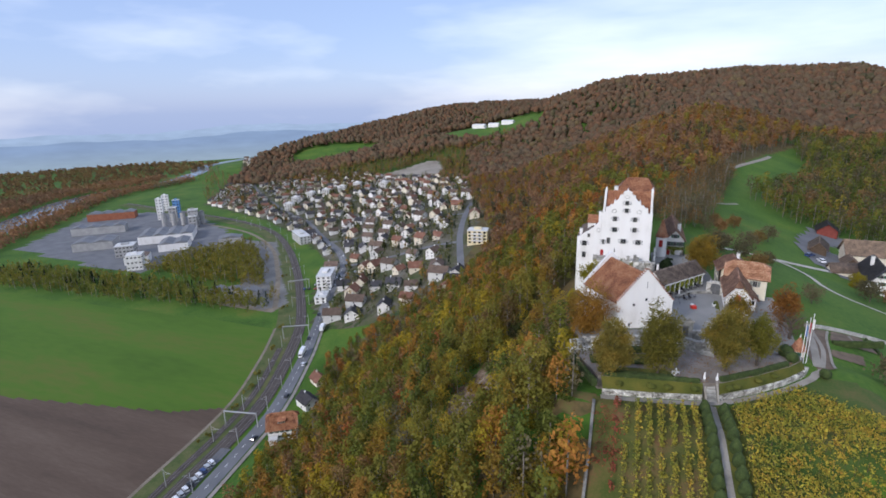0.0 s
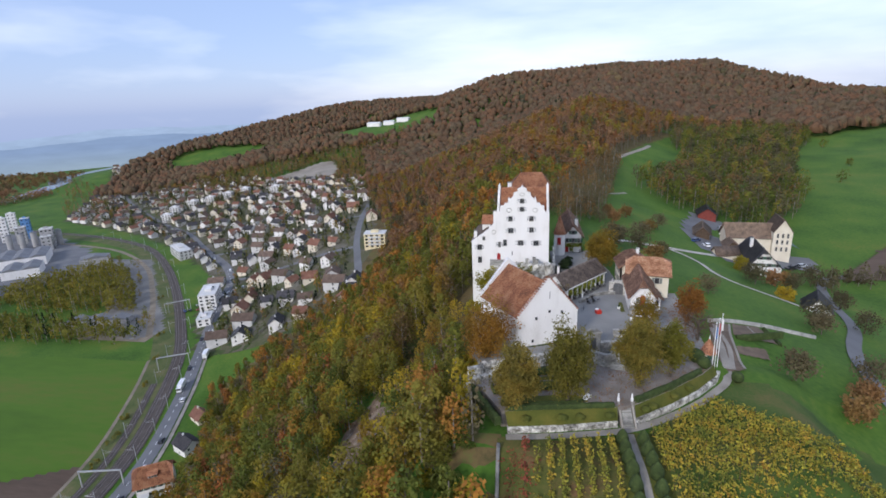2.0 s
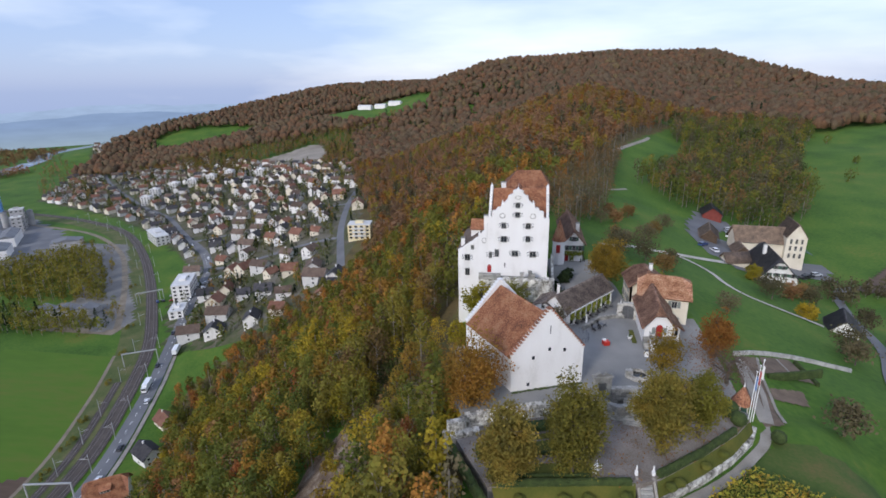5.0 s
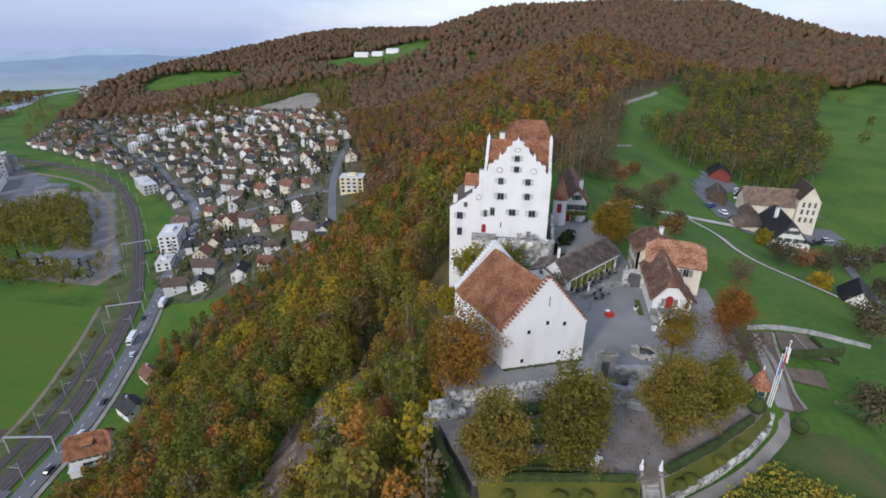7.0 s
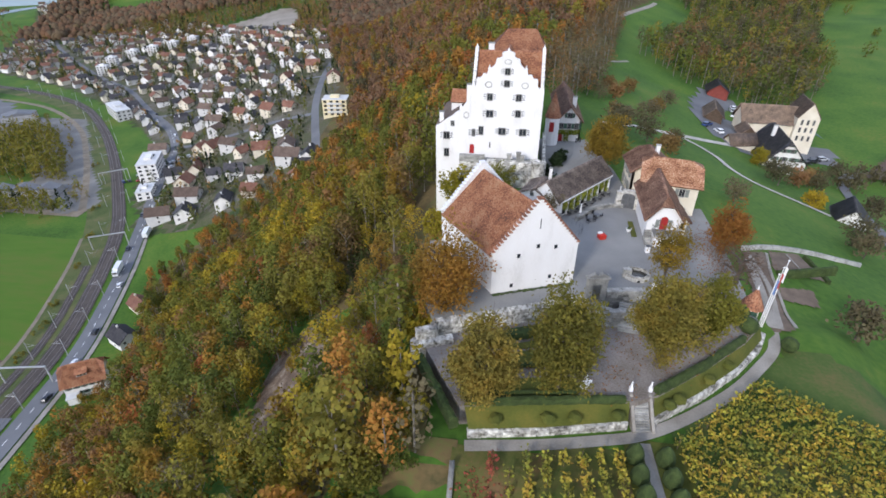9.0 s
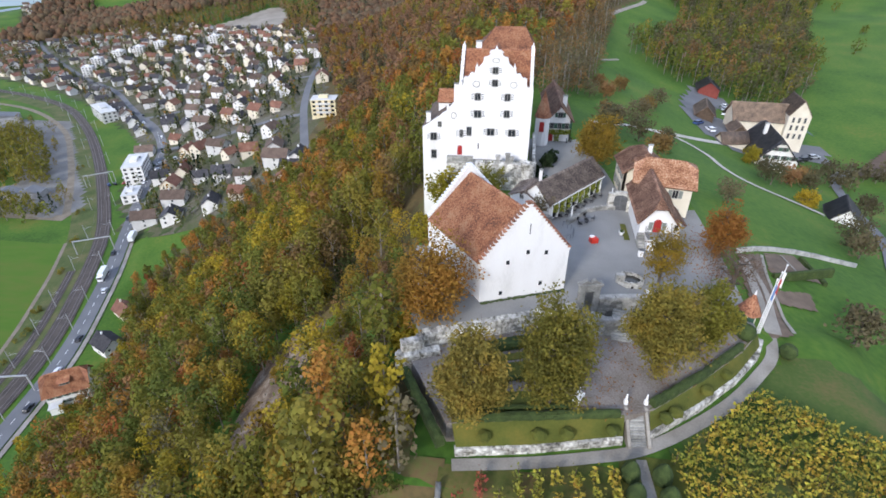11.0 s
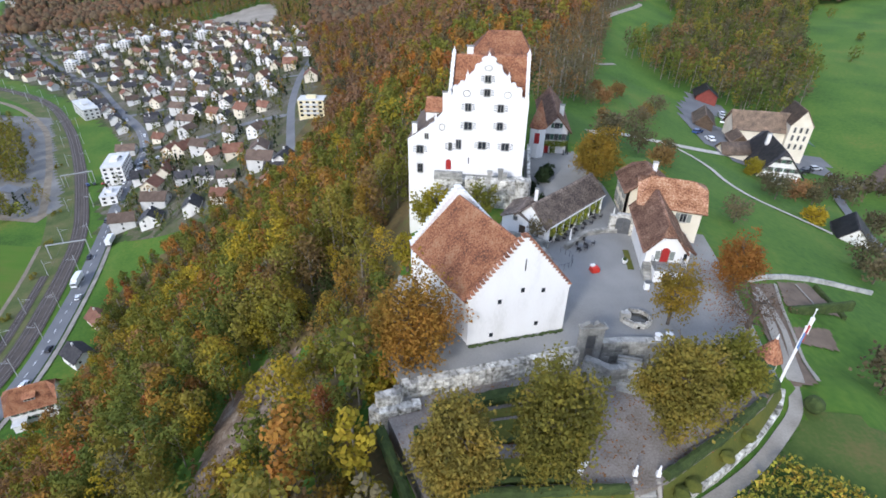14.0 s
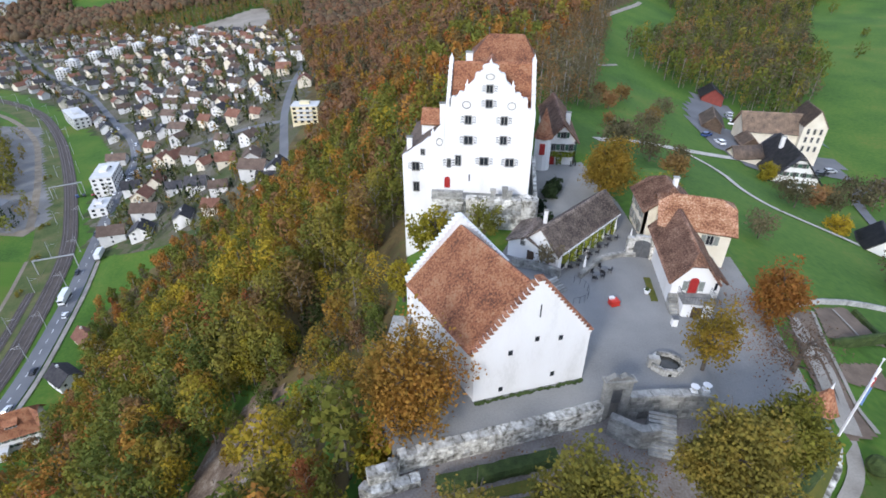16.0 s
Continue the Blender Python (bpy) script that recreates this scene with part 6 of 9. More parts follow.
def village_house(kind, w, l, eave, ridge, label):
    """A village house about its ground middle: walls, gables, two roof slopes, chimney, windows."""
    h = thing("house", label, "house", (0, 0, 0), "village houses")
    wm, rm = WALLS[kind], ROOFS[kind]
    bm = bmesh.new()
    x, y = w / 2, l / 2
    v = [bm.verts.new(p) for p in ((-x, -y, -4), (x, -y, -4), (x, y, -4), (-x, y, -4), (-x, -y, eave), (x, -y, eave), (x, y, eave), (-x, y, eave), (0, -y, ridge), (0, y, ridge))]
    for f in ((0, 1, 5, 8, 4), (1, 2, 6, 5), (2, 3, 7, 9, 6), (3, 0, 4, 7)):
        bm.faces.new([v[i] for i in f])
    part("wall_shell", bm, wm, h)
    k = 0.7
    dz = (ridge - eave) / x * k
    for s in (-1, 1):
        bm = slab(bmesh.new(), (s * (x + k), -s * (y + k), eave - dz + 0.15), (s * (x + k), s * (y + k), eave - dz + 0.15), (0, s * (y + k), ridge + 0.15), (0, -s * (y + k), ridge + 0.15), 0.22)
        part("roof_slope", bm, rm, h)
    part("chimney", box(bmesh.new(), -0.4, 0.4, y * 0.3, y * 0.3 + 0.8, ridge - 1, ridge + 1.1), wm, h)
    for z in ((1.5, 4.2) if eave > 4.5 else (1.5,)):
        for px in (-x * 0.5, x * 0.5):
            for s, t in ((-1, 0),):
                p = new("window", win_small)
                p.parent, p.matrix_local = h, pose(px, s * (y + 0.02), z, 0, 0, t)
        for py in (0.0,):
            for s, t in ((-1, -90), (1, 90)):
                p = new("window", win_small)
                p.parent, p.matrix_local = h, pose(s * (x + 0.02), py, z, 0, 0, t)
    return h


def block(name, label, w, l, h_, floors, mat, at, turn, group="", balconies=True, category="apartment block"):
    b = thing(name, label, category, at, group, turn)
    part("body", box(bmesh.new(), -w / 2, w / 2, -l / 2, l / 2, -4, h_), mat, b)
    part("roof", box(bmesh.new(), -w / 2 - 0.2, w / 2 + 0.2, -l / 2 - 0.2, l / 2 + 0.2, h_, h_ + 0.35), BALC, b)
    part("roof_box", box(bmesh.new(), -w / 5, w / 6, -l / 6, l / 6, h_ + 0.35, h_ + 1.9), mat, b)
    fh = h_ / floors
    nx_, ny_ = max(2, int(w / 3.4)), max(2, int(l / 3.4))
    wide = pane_mesh(1.8, 1.4)
    for f in range(floors):
        z = f * fh + fh * 0.55
        for i in range(nx_):
            px = -w / 2 + w * (i + 0.5) / nx_
            for s, t in ((-1, 0),):
                p = new("window", wide)
                p.parent, p.matrix_local = b, pose(px, s * (l / 2 + 0.02), z, 0, 0, t)
        for i in range(ny_):
            py = -l / 2 + l * (i + 0.5) / ny_
            for s, t in ((-1, -90), (1, 90)):
                p = new("window", wide)
                p.parent, p.matrix_local = b, pose(s * (w / 2 + 0.02), py, z, 0, 0, t)
        if balconies and f:
            part("balcony", box(bmesh.new(), -w * 0.3, w * 0.3, -l / 2 - 1.4, -l / 2 - 0.03, f * fh - 0.1, f * fh + 0.9), BALC, b)
    return b


LAB = ["white house with brown tile roof", "cream house with orange-red tile roof", "white house with dark slate roof", "grey rendered house with brown tile roof", "white chalet with dark roof", "cream cottage with brown tile roof"]
protos = [village_house(k, w, l, e_, r_, LAB[k]) for k, (w, l, e_, r_) in enumerate(((9, 11, 5.6, 9.0), (9.5, 10.5, 5.6, 9.4), (9, 12, 5.2, 8.6), (10, 13, 5.8, 9.2), (10, 10, 4.6, 8.0), (8, 10, 3.6, 7.2)))]
used_p = set()
HOUSES = []


def on_valley(x, y):
    x, y = outward(x, y)
    return x, y, at_ground(x, y)


def put_house(kind, x, y, turn, sc=1.0):
    m = pose(x, y, at_ground(x, y), 0, 0, turn) @ Matrix.Diagonal((sc, sc, sc, 1))
    HOUSES.append((x, y))
    if kind not in used_p:
        used_p.add(kind)
        protos[kind].matrix_world = m
        return protos[kind]
    c = copy_thing(protos[kind], m)
    c.matrix_basis = m
    return c


GARDENS = shade("village_gardens", [(0.25, (0.025, 0.042, 0.014)), (0.5, (0.05, 0.075, 0.02)), (0.75, (0.11, 0.10, 0.055))], 0.06, 0.95, fine=0.6, fine_scale=0.3)
VILLAGE = spread([(-128, 74), (-108, 128), (-112, 196), (-138, 300), (-172, 420), (-235, 540), (-300, 560), (-420, 520), (-560, 640), (-690, 640), (-600, 520), (-480, 330), (-345, 275), (-262, 225), (-205, 172), (-172, 105), (-150, 78)])
BLOCKS = [(*outward(x, y), t) for x, y, t in [(-352, 318, 20), (-366, 348, 20), (-364, 376, 15), (-357, 396, 15), (-350, 420, 10), (-345, 448, 10), (-318, 470, 15)]]
patch("village_gardens", VILLAGE, GARDENS, "gardens and lawns between the village houses", "gardens", 0.14, 8)
roads_all = [ROAD, *map(spread, [[(-101, 130), (-106, 160), (-120, 200), (-133, 238), (-150, 300), (-162, 360)], [(-189, 162), (-160, 190), (-128, 216)], [(-235, 215), (-200, 270), (-150, 310)], [(-300, 275), (-260, 330), (-200, 380), (-165, 395)], [(-360, 345), (-300, 400), (-250, 450)]]), RAIL]


def road_gap(x, y):
    best, ang = 1e9, 0
    for ln in roads_all:
        for (ax, ay), (bx, by) in zip(ln[:-1], ln[1:]):
            dx, dy = bx - ax, by - ay
            k = min(1, max(0, ((x - ax) * dx + (y - ay) * dy) / (dx * dx + dy * dy)))
            d = math.hypot(x - ax - k * dx, y - ay - k * dy)
            if d < best:
                best, ang = d, math.degrees(math.atan2(dy, dx))
    return best, ang


# houses that stand out near the road and the wood's edge
put_house(4, *outward(-136, 84), 20)
put_house(3, *outward(-143, 99), 100)
put_house(1, *outward(-153, 112), 10)
put_house(2, *outward(-110.5, 9), 64, 0.85)
put_house(5, *outward(-116.5, 25), 60, 0.85)
put_house(1, *outward(-99, 118), 5)
put_house(2, *outward(-100, 132), 95)
put_house(2, *outward(-103, 146), 5)
OFFICE = outward(-180, 127)
rr = random.Random(21)
tries = 0
FAR_HOUSES = []
while len(HOUSES) < 470 and tries < 30000:
    tries += 1
    x, y = rr.uniform(-990, -98), rr.uniform(70, 900)
    if not inside(x, y, VILLAGE):
        continue
    if any(abs(x - a) + abs(y - b) < 22 for a, b, _ in BLOCKS) or math.hypot(x - OFFICE[0], y - OFFICE[1]) < 26 or math.hypot(x + 111, y - 216) < 18:
        continue
    g, a = road_gap(x, y)
    near = 16.0
    if g < 9.5 or any(math.hypot(x - hx, y - hy) < near for hx, hy in HOUSES):
        continue
    turn, size = a + rr.choice((0, 90)) + rr.uniform(-8, 8), 0.9 + rr.uniform(-0.1, 0.12)
    if math.hypot(x - VIEW[0], y - VIEW[1]) < 570:
        put_house(rr.choice((0, 0, 1, 1, 2, 2, 3, 4, 5, 5)), x, y, turn, size)
    else:
        HOUSES.append((x, y))
        FAR_HOUSES.append((x, y, turn, size, rr.randrange(3), rr.randrange(3)))
V, Q, MI = [], [], []
for x, y, turn, size, wall_, roof_ in FAR_HOUSES:
    m, b = pose(x, y, at_ground(x, y), 0, 0, turn), len(V)
    w, l, e_, r_ = 4.6 * size, 5.6 * size, 5.4 * size, 8.8 * size
    V += [tuple(m @ Vector(p)) for p in ((-w, -l, -3), (w, -l, -3), (w, l, -3), (-w, l, -3), (-w, -l, e_), (w, -l, e_), (w, l, e_), (-w, l, e_), (0, -l, r_), (0, l, r_))]
    V += [tuple(m @ Vector(p)) for p in ((-w - 0.6, -l - 0.6, e_ - 0.3), (-w - 0.6, l + 0.6, e_ - 0.3), (0, l + 0.6, r_ + 0.2), (0, -l - 0.6, r_ + 0.2), (w + 0.6, -l - 0.6, e_ - 0.3), (w + 0.6, l + 0.6, e_ - 0.3))]
    Q += [[b + i for i in f] for f in ((0, 1, 5, 4), (1, 2, 6, 5), (2, 3, 7, 6), (3, 0, 4, 7), (4, 5, 8, 8), (6, 7, 9, 9), (10, 11, 12, 13), (13, 12, 15, 14))]
    MI += [wall_] * 6 + [3 + roof_] * 2
me = bpy.data.meshes.new("far_village")
me.from_pydata(V, [], [f[:3] if f[2] == f[3] else f for f in Q])
for mat_ in (PLASTER, CREAM, WALLS[3], TILE_BROWN, TILE_RUST, ROOF_DARK):
    me.materials.append(mat_)
me.polygons.foreach_set("material_index", MI)
tagged(new("far_village_houses", me), "far village houses with pale walls and brown or rusty roofs", "houses", kind="stuff")
for x, y, t in BLOCKS:
    block("apartment_block", "white flat-roofed apartment block with balconies", 11, 12, 10.5, 4, PLASTER, (x, y, at_ground(x, y)), t, "white apartment blocks")
block("yellow_apartments", "pale yellow flat-roofed apartment block above the village", 15, 11, 10, 4, shade("yellow_render", [(0.3, (0.66, 0.58, 0.36)), (0.7, (0.74, 0.66, 0.44))], 0.5, 0.9), (-111, 216, at_ground(-111, 216)), 8)
office = block("office_block", "long white terraced office block by the road", 12, 26, 11, 4, PLASTER, on_valley(-180, 127), 24, "", False, "office block")
block("office_annexe", "low white showroom with flat roof", 9, 15, 5, 2, PLASTER, on_valley(-168, 104), 24, "", False, "showroom")
block("long_office", "long grey office building with ribbon windows", 12, 38, 9, 3, WALLS[3], on_valley(-262, 214), 50, "", False, "office block")

# the roadside inn
IX, IY = PLOTS[0]
IZ = at_ground(IX, IY)
IM = pose(IX, IY, IZ, 0, 0, 32)
corner = lambda x, y: tuple((IM @ Vector((x, y, 0))).xy)
inn = gable_house("roadside_inn", "white inn with large red-brown tile roof by the road", "inn", corner(6.4, -5.0), corner(6.4, 5.0), corner(-6.4, 5.0), corner(-6.4, -5.0), IZ - 1.5, IZ + 6.6, IZ + 11.8, PLASTER, ROOF, 0.9, hip=0.25)
for x in (-4.8, -2.4, 0.0, 2.4, 4.8):
    for z in (4.9, 2.2):
        window(inn, *(IM @ Vector((x, -5.02, z))), 0.8, 1.2, turn=32, plain=GREEN_SHUT)
part("dormer", box(bmesh.new(), -1.6, 1.6, -3.6, 0.5, 7.2, 9.4, IM), PLASTER, inn)
for x in (-1.0, 0.0, 1.0):
    window(inn, *(IM @ Vector((x, -3.62, 8.7))), 0.6, 0.8, turn=32, shutters=False)
tiled_slope("dormer_roof", *[tuple(IM @ Vector(p)) for p in ((-2.0, -4.1, 9.4), (2.0, -4.1, 9.4), (2.0, 0.4, 11.0), (-2.0, 0.4, 11.0))], ROOF, inn)
part("porch", box(bmesh.new(), -5.6, -2.2, -8.4, -5.1, 0, 3.0, IM), WHITE_PAINT, inn)
part("porch_roof", box(bmesh.new(), -5.9, -1.9, -8.8, -5.1, 3.0, 3.2, IM), BALC, inn)

# ---------------------------------------------------------------- the works by the river
CONC = shade("grey_concrete", [(0.25, (0.28, 0.28, 0.28)), (0.75, (0.42, 0.42, 0.41))], 0.2, 0.9, fine=0.3, fine_scale=1.5)
SHEET_ROOF = shade("grey_sheet_roof", [(0.25, (0.14, 0.145, 0.15)), (0.75, (0.22, 0.225, 0.235))], 0.1, 0.7, fine=0.3, fine_scale=0.8)
ORANGE = shade("orange_cladding", [(0.3, (0.26, 0.09, 0.05)), (0.7, (0.34, 0.13, 0.07))], 0.3, 0.8)
BLUE_CLAD = shade("blue_cladding", [(0.3, (0.08, 0.20, 0.42)), (0.7, (0.12, 0.27, 0.52))], 0.3, 0.7)


def shed_hall(label, x, y, w, l, h_, turn, wall=None, roof=None):
    x, y = outward(x, y)
    s = thing("factory_hall", label, "factory hall", (x, y, at_ground(x, y)), "factory halls", turn)
    part("wall_shell", box(bmesh.new(), -w / 2, w / 2, -l / 2, l / 2, -1, h_), wall or PLASTER, s)
    n = max(1, int(w / 14))
    for i in range(n):
        x0, x1 = -w / 2 + w * i / n, -w / 2 + w * (i + 1) / n
        part("roof_bay", extrude_poly(bmesh.new(), [(x0, h_ + 0.003 * i), (x1 - 0.02, h_ + 0.003 * i), ((x0 + x1) / 2, h_ + 2.6)], l, pose(0, -l / 2, 0)), roof or SHEET_ROOF, s)
    return s


shed_hall("large grey factory hall with low sheet roof", -384, 190, 58, 44, 9, 40)
shed_hall("white factory hall with arched grey roof", -352, 168, 30, 30, 8, 40)
shed_hall("grey factory hall with sheet roof", -420, 150, 40, 30, 9, 40, CONC)
shed_hall("grey factory hall of the works", -470, 190, 60, 20, 9, 40, CONC)
shed_hall("rust-red clad factory hall of the works", -520, 240, 60, 20, 10, 40, ORANGE)
shed_hall("grey flat-roofed works shed", -320, 196, 26, 16, 6, 40, CONC)
shed_hall("dark-roofed white works building", -345, 128, 22, 16, 8, 40, PLASTER, ROOF_BROWN)
for x, y, w, h_, m, lab in ((-333, 117, 14, 15, PLASTER, "white office tower of the works"), (-402, 236, 12, 22, CONC, "square grey concrete silo tower"), (-395, 228, 10, 16, CONC, "square grey concrete silo tower"), (-452, 262, 9, 26, BLUE_CLAD, "tall blue-clad works tower"), (-440, 246, 10, 20, CONC, "tall grey works tower"), (-462, 250, 8, 30, PLASTER, "tall white works tower"), (-500, 290, 9, 24, PLASTER, "tall white works tower"), (-372, 140, 18, 12, CONC, "broad grey works building")):
    block("works_tower", lab, w, w, h_, max(2, int(h_ / 4)), m, on_valley(x, y), 40, "works towers", False, "works tower")
for i in range(5):
    x, y = -430 + i * 7, 226 + i * 5
    s = thing("silo", "round pale concrete silo", "silo", on_valley(x, y), "silos")
    part("shell", tube(bmesh.new(), (0, 0, -1), (0, 0, 17), 3.2, 3.2, 16), CONC, s)
    part("cap", tube(bmesh.new(), (0, 0, 17), (0, 0, 18.2), 3.3, 1.0, 16), SHEET_ROOF, s)
GARDENS = shade("village_gardens", [(0.22, (0.050, 0.072, 0.022)), (0.42, (0.080, 0.088, 0.040)), (0.55, (0.105, 0.092, 0.060)), (0.68, (0.16, 0.15, 0.13)), (0.8, (0.055, 0.080, 0.024))], 0.075, 0.95, fine=0.6, fine_scale=0.8, bump=0.3)
patch("village_gardens", VILLAGE, GARDENS, "lawns, beds and gravel yards between the houses", "gardens", 0.2, 5)
patch("works_yard", spread([(-300, 190), (-330, 110), (-480, 130), (-560, 250), (-470, 290), (-400, 246)]), ASPHALT, "asphalt works yard", "yard", 0.16, 10)
patch("gravel_yard", spread([(-186, 80), (-192, 104), (-232, 110), (-250, 92), (-210, 80)]), DIRT, "pale gravel yard beside the railway", "yard", 0.16, 5)
patch("goods_yard", [(-439, 317), (-385, 313), (-300, 214), (-256, 164), (-266, 149), (-304, 168), (-340, 218)], shade("yard_gravel", [(0.25, (0.14, 0.135, 0.125)), (0.75, (0.24, 0.235, 0.22))], 0.06, 0.95, fine=0.4, fine_scale=1.0), "grey gravel goods yard beside the works road", "yard", 0.2, 4)
shed_hall("long low grey storage hall with flat roof", -226, 98, 44, 9, 4, 12, CONC)
# quarry and the white halls on the hill
patch("quarry", [(-330, 470), (-270, 520), (-300, 640), (-350, 720), (-420, 640), (-400, 540)], shade("quarry_rubble", [(0.25, (0.20, 0.175, 0.14)), (0.75, (0.33, 0.30, 0.25))], 0.05, 0.95, fine=0.4, fine_scale=0.6), "pale bare quarry ground", "quarry", 0.4, 8)
for x, y, l in ((-335, 955, 30), (-300, 950, 24), (-268, 944, 26)):
    shed_hall("long white farm hall on the hill", x, y, 12, l, 6, 80, PLASTER, BALC)


# ---------------------------------------------------------------- farm and meadows east of the castle
farm = gable_house("farmhouse", "white farmhouse with steep dark tile roof", "farmhouse", (76.8, 69.5), (88.0, 67.5), (91.0, 88.0), (79.5, 90.0), -26, -18.6, -12.0, PLASTER, ROOF_DARK, 1.0, hip=0.15)
for z, xs in ((-20.6, (78.2, 80.6, 83.0, 85.4)), (-17.6, (79.4, 81.8, 84.2, 86.4)), (-15.0, (81.3, 83.4))):
    for x in xs:
        window(farm, x, 69.5 - (x - 76.8) * 0.179 - 0.04, z, 0.8, 1.1, turn=-10, plain=GREEN_SHUT)
chimney(farm, 82.0, 80, -14, -10.6, 0.5)
gable_house("farm_barn", "long stone barn with weathered brown tile roof", "barn", (82.0, 113.0), (82.0, 104.0), (99.5, 101.5), (99.5, 112.0), -28, -16.0, -11.2, CREAM, ROOF_BROWN, 0.8)
gt = gable_house("barn_tower", "tall cream gable house with slit windows beside the barn", "barn", (97.8, 99.6), (104.6, 98.6), (106.6, 112), (99.8, 113), -28, -13.2, -8.2, CREAM, ROOF_BROWN, 0.25)
for x in (99.4, 101.2, 103.0):
    for z in (-20.5, -17.5, -14.8):
        window(gt, x, 99.6 - (x - 97.8) * 0.147 - 0.03, z, 0.55, 1.6, turn=-8, shutters=False)
part("green_awning", slab(bmesh.new(), (105.2, 99.5, -19.0), (108.5, 100.0, -20.5), (109.5, 108, -20.5), (106.4, 108, -19.0), 0.15), SHUT_GREEN, gt, "sea-green lean-to roof")
gable_house("farm_shed", "low farm shed with brown tile roof", "shed", (70.5, 80.0), (70.5, 86.5), (78.6, 88.5), (78.6, 81.5), -24, -17.6, -15.2, CREAM, ROOF_BROWN, 0.7)
gable_house("wood_shed", "dark wooden farm shed with brown roof", "shed", (70.0, 108), (75.5, 106), (79, 118), (73, 120), -24, -15.8, -13.0, WOOD_DARK, ROOF_BROWN, 0.8)
gable_house("wood_shed", "dark wooden farm shed with brown roof", "shed", (79.0, 96), (84, 95), (85, 103), (80, 104), -26, -18.6, -16.2, WOOD_DARK, ROOF_BROWN, 0.6)
BARN_RED = shade("weathered_red_boards", [(0.2, (0.16, 0.035, 0.028)), (0.8, (0.24, 0.06, 0.045))], 0.8, 0.8, fine=0.4, fine_scale=3)
gable_house("red_barn", "red-painted timber barn with dark roof", "barn", (84, 152), (92, 150), (94, 160), (86, 162), -26, -17.0, -14.0, BARN_RED, ROOF_DARK, 0.8)
cot = gable_house("cottage", "white cottage with dark brown tile roof among trees", "cottage", (77.5, 29.0), (83.5, 26.5), (87.0, 34.5), (81.0, 37.0), -26, -18.0, -14.8, PLASTER, ROOF_DARK, 0.7)
for x in (78.8, 80.6, 82.2):
    window(cot, x, 29.0 - (x - 77.5) * 0.417 - 0.04, -19.6, 0.7, 1.0, turn=-22, plain=GREEN_SHUT)
patch("farm_yard", [(66, 92), (74, 76), (90, 90), (112, 92), (116, 108), (96, 100), (82, 102), (80, 130), (96, 150), (84, 158), (70, 125)], ASPHALT, "worn grey farm yard", "yard", 0.2, 3)
PALE_TRACK = shade("trodden_pale_gravel", [(0.25, (0.38, 0.36, 0.31)), (0.75, (0.56, 0.53, 0.47))], 0.3, 0.95, fine=0.4, fine_scale=3)
ribbon("farm_track", [(22, 46), (34, 58), (46, 66), (60, 74), (70, 80)], 2.4, PALE_TRACK, "pale farm track across the meadow", "track", 0.2, step=2, across=2)
ribbon("meadow_path", [(46, 67), (53, 65), (57, 56), (57.5, 45), (61, 37.5), (69, 33.5), (77, 30)], 1.7, PALE_TRACK, "narrow pale meadow path", "path", 0.2, step=1.5, across=2)
ribbon("hill_track", [(22, 120), (30, 146), (40, 152), (50, 164)], 1.6, PATHWAY, "narrow pale hill track", "track", 0.25, step=3)
ribbon("forest_track", [(30, 172), (44, 215), (57, 257), (87, 313), (96, 334)], 3.0, PATHWAY, "pale forest-edge track", "track", 0.3, step=4)
ribbon("farm_lane", [(170, 92), (140, 90), (112, 84), (98, 56), (88, 24), (76, 2), (69, -14), (66, -34), (70, -60)], 3.2, ASPHALT, "narrow grey lane below the meadow", "lane", 0.25, step=3, across=2)
BROWN_FIELD = [(118, 84), (170, 98), (260, 150), (300, 190), (200, 160), (150, 118)]
patch("far_ploughed_field", BROWN_FIELD, FIELD_BROWN, "brown ploughed strip beyond the farm", "field", 0.4, 2)
# kitchen garden beside the castle drive
V, Q = [], []
gw = [(37.2, -14.4), (41.8, -10.8), (46.1, -8.0), (51.7, -5.2), (56, -3.6), (60.5, -2.3), (66, -0.6)]
for i, (x, y) in enumerate(gw):
    z = at_ground(x, y)
    V += [(x, y - 0.2, z - 1), (x, y + 0.2, z - 1), (x, y - 0.2, z + 0.8), (x, y + 0.2, z + 0.8)]
    if i:
        b, c = 4 * (i - 1), 4 * i
        Q += [(b, c, c + 2, b + 2), (b + 2, c + 2, c + 3, b + 3), (b + 3, c + 3, c + 1, b + 1)]
Q += [(0, 2, 3, 1), (c, c + 1, c + 3, c + 2)]
tagged(raw("kitchen_garden_wall", V, Q, STONE), "pale stone wall of the kitchen garden", "wall", kind="structure")
patch("vegetable_bed", [(43.6, -11.0), (50.6, -7.0), (50.8, -15.2), (41.6, -17.6)], SOIL, "dug brown vegetable bed", "bed", 0.18, 0.35)
patch("dug_strip", [(37.4, -15.2), (42.0, -12.4), (39.6, -22.0), (37.4, -33.8), (33.8, -34.6), (35.6, -23.0)], SOIL, "brown leaf-strewn earth strip beside the drive", "bed", 0.18, 0.35)
patch("vegetable_bed", [(40.4, -22.7), (46.6, -20.2), (45.8, -24.2), (39.8, -25.4)], SOIL, "dug brown vegetable bed", "bed", 0.18, 0.35)
ribbon("bed_path", [(47.2, -9.2), (47.4, -15.6)], 0.4, PATHWAY, "narrow garden path between beds", "path", 0.3, step=0.8)
ribbon("bed_path", [(42.4, -12.2), (40.6, -18.0), (39.4, -25.0), (37.8, -33.5)], 0.5, PATHWAY, "pale path beside the earth strip", "path", 0.3, step=0.8)
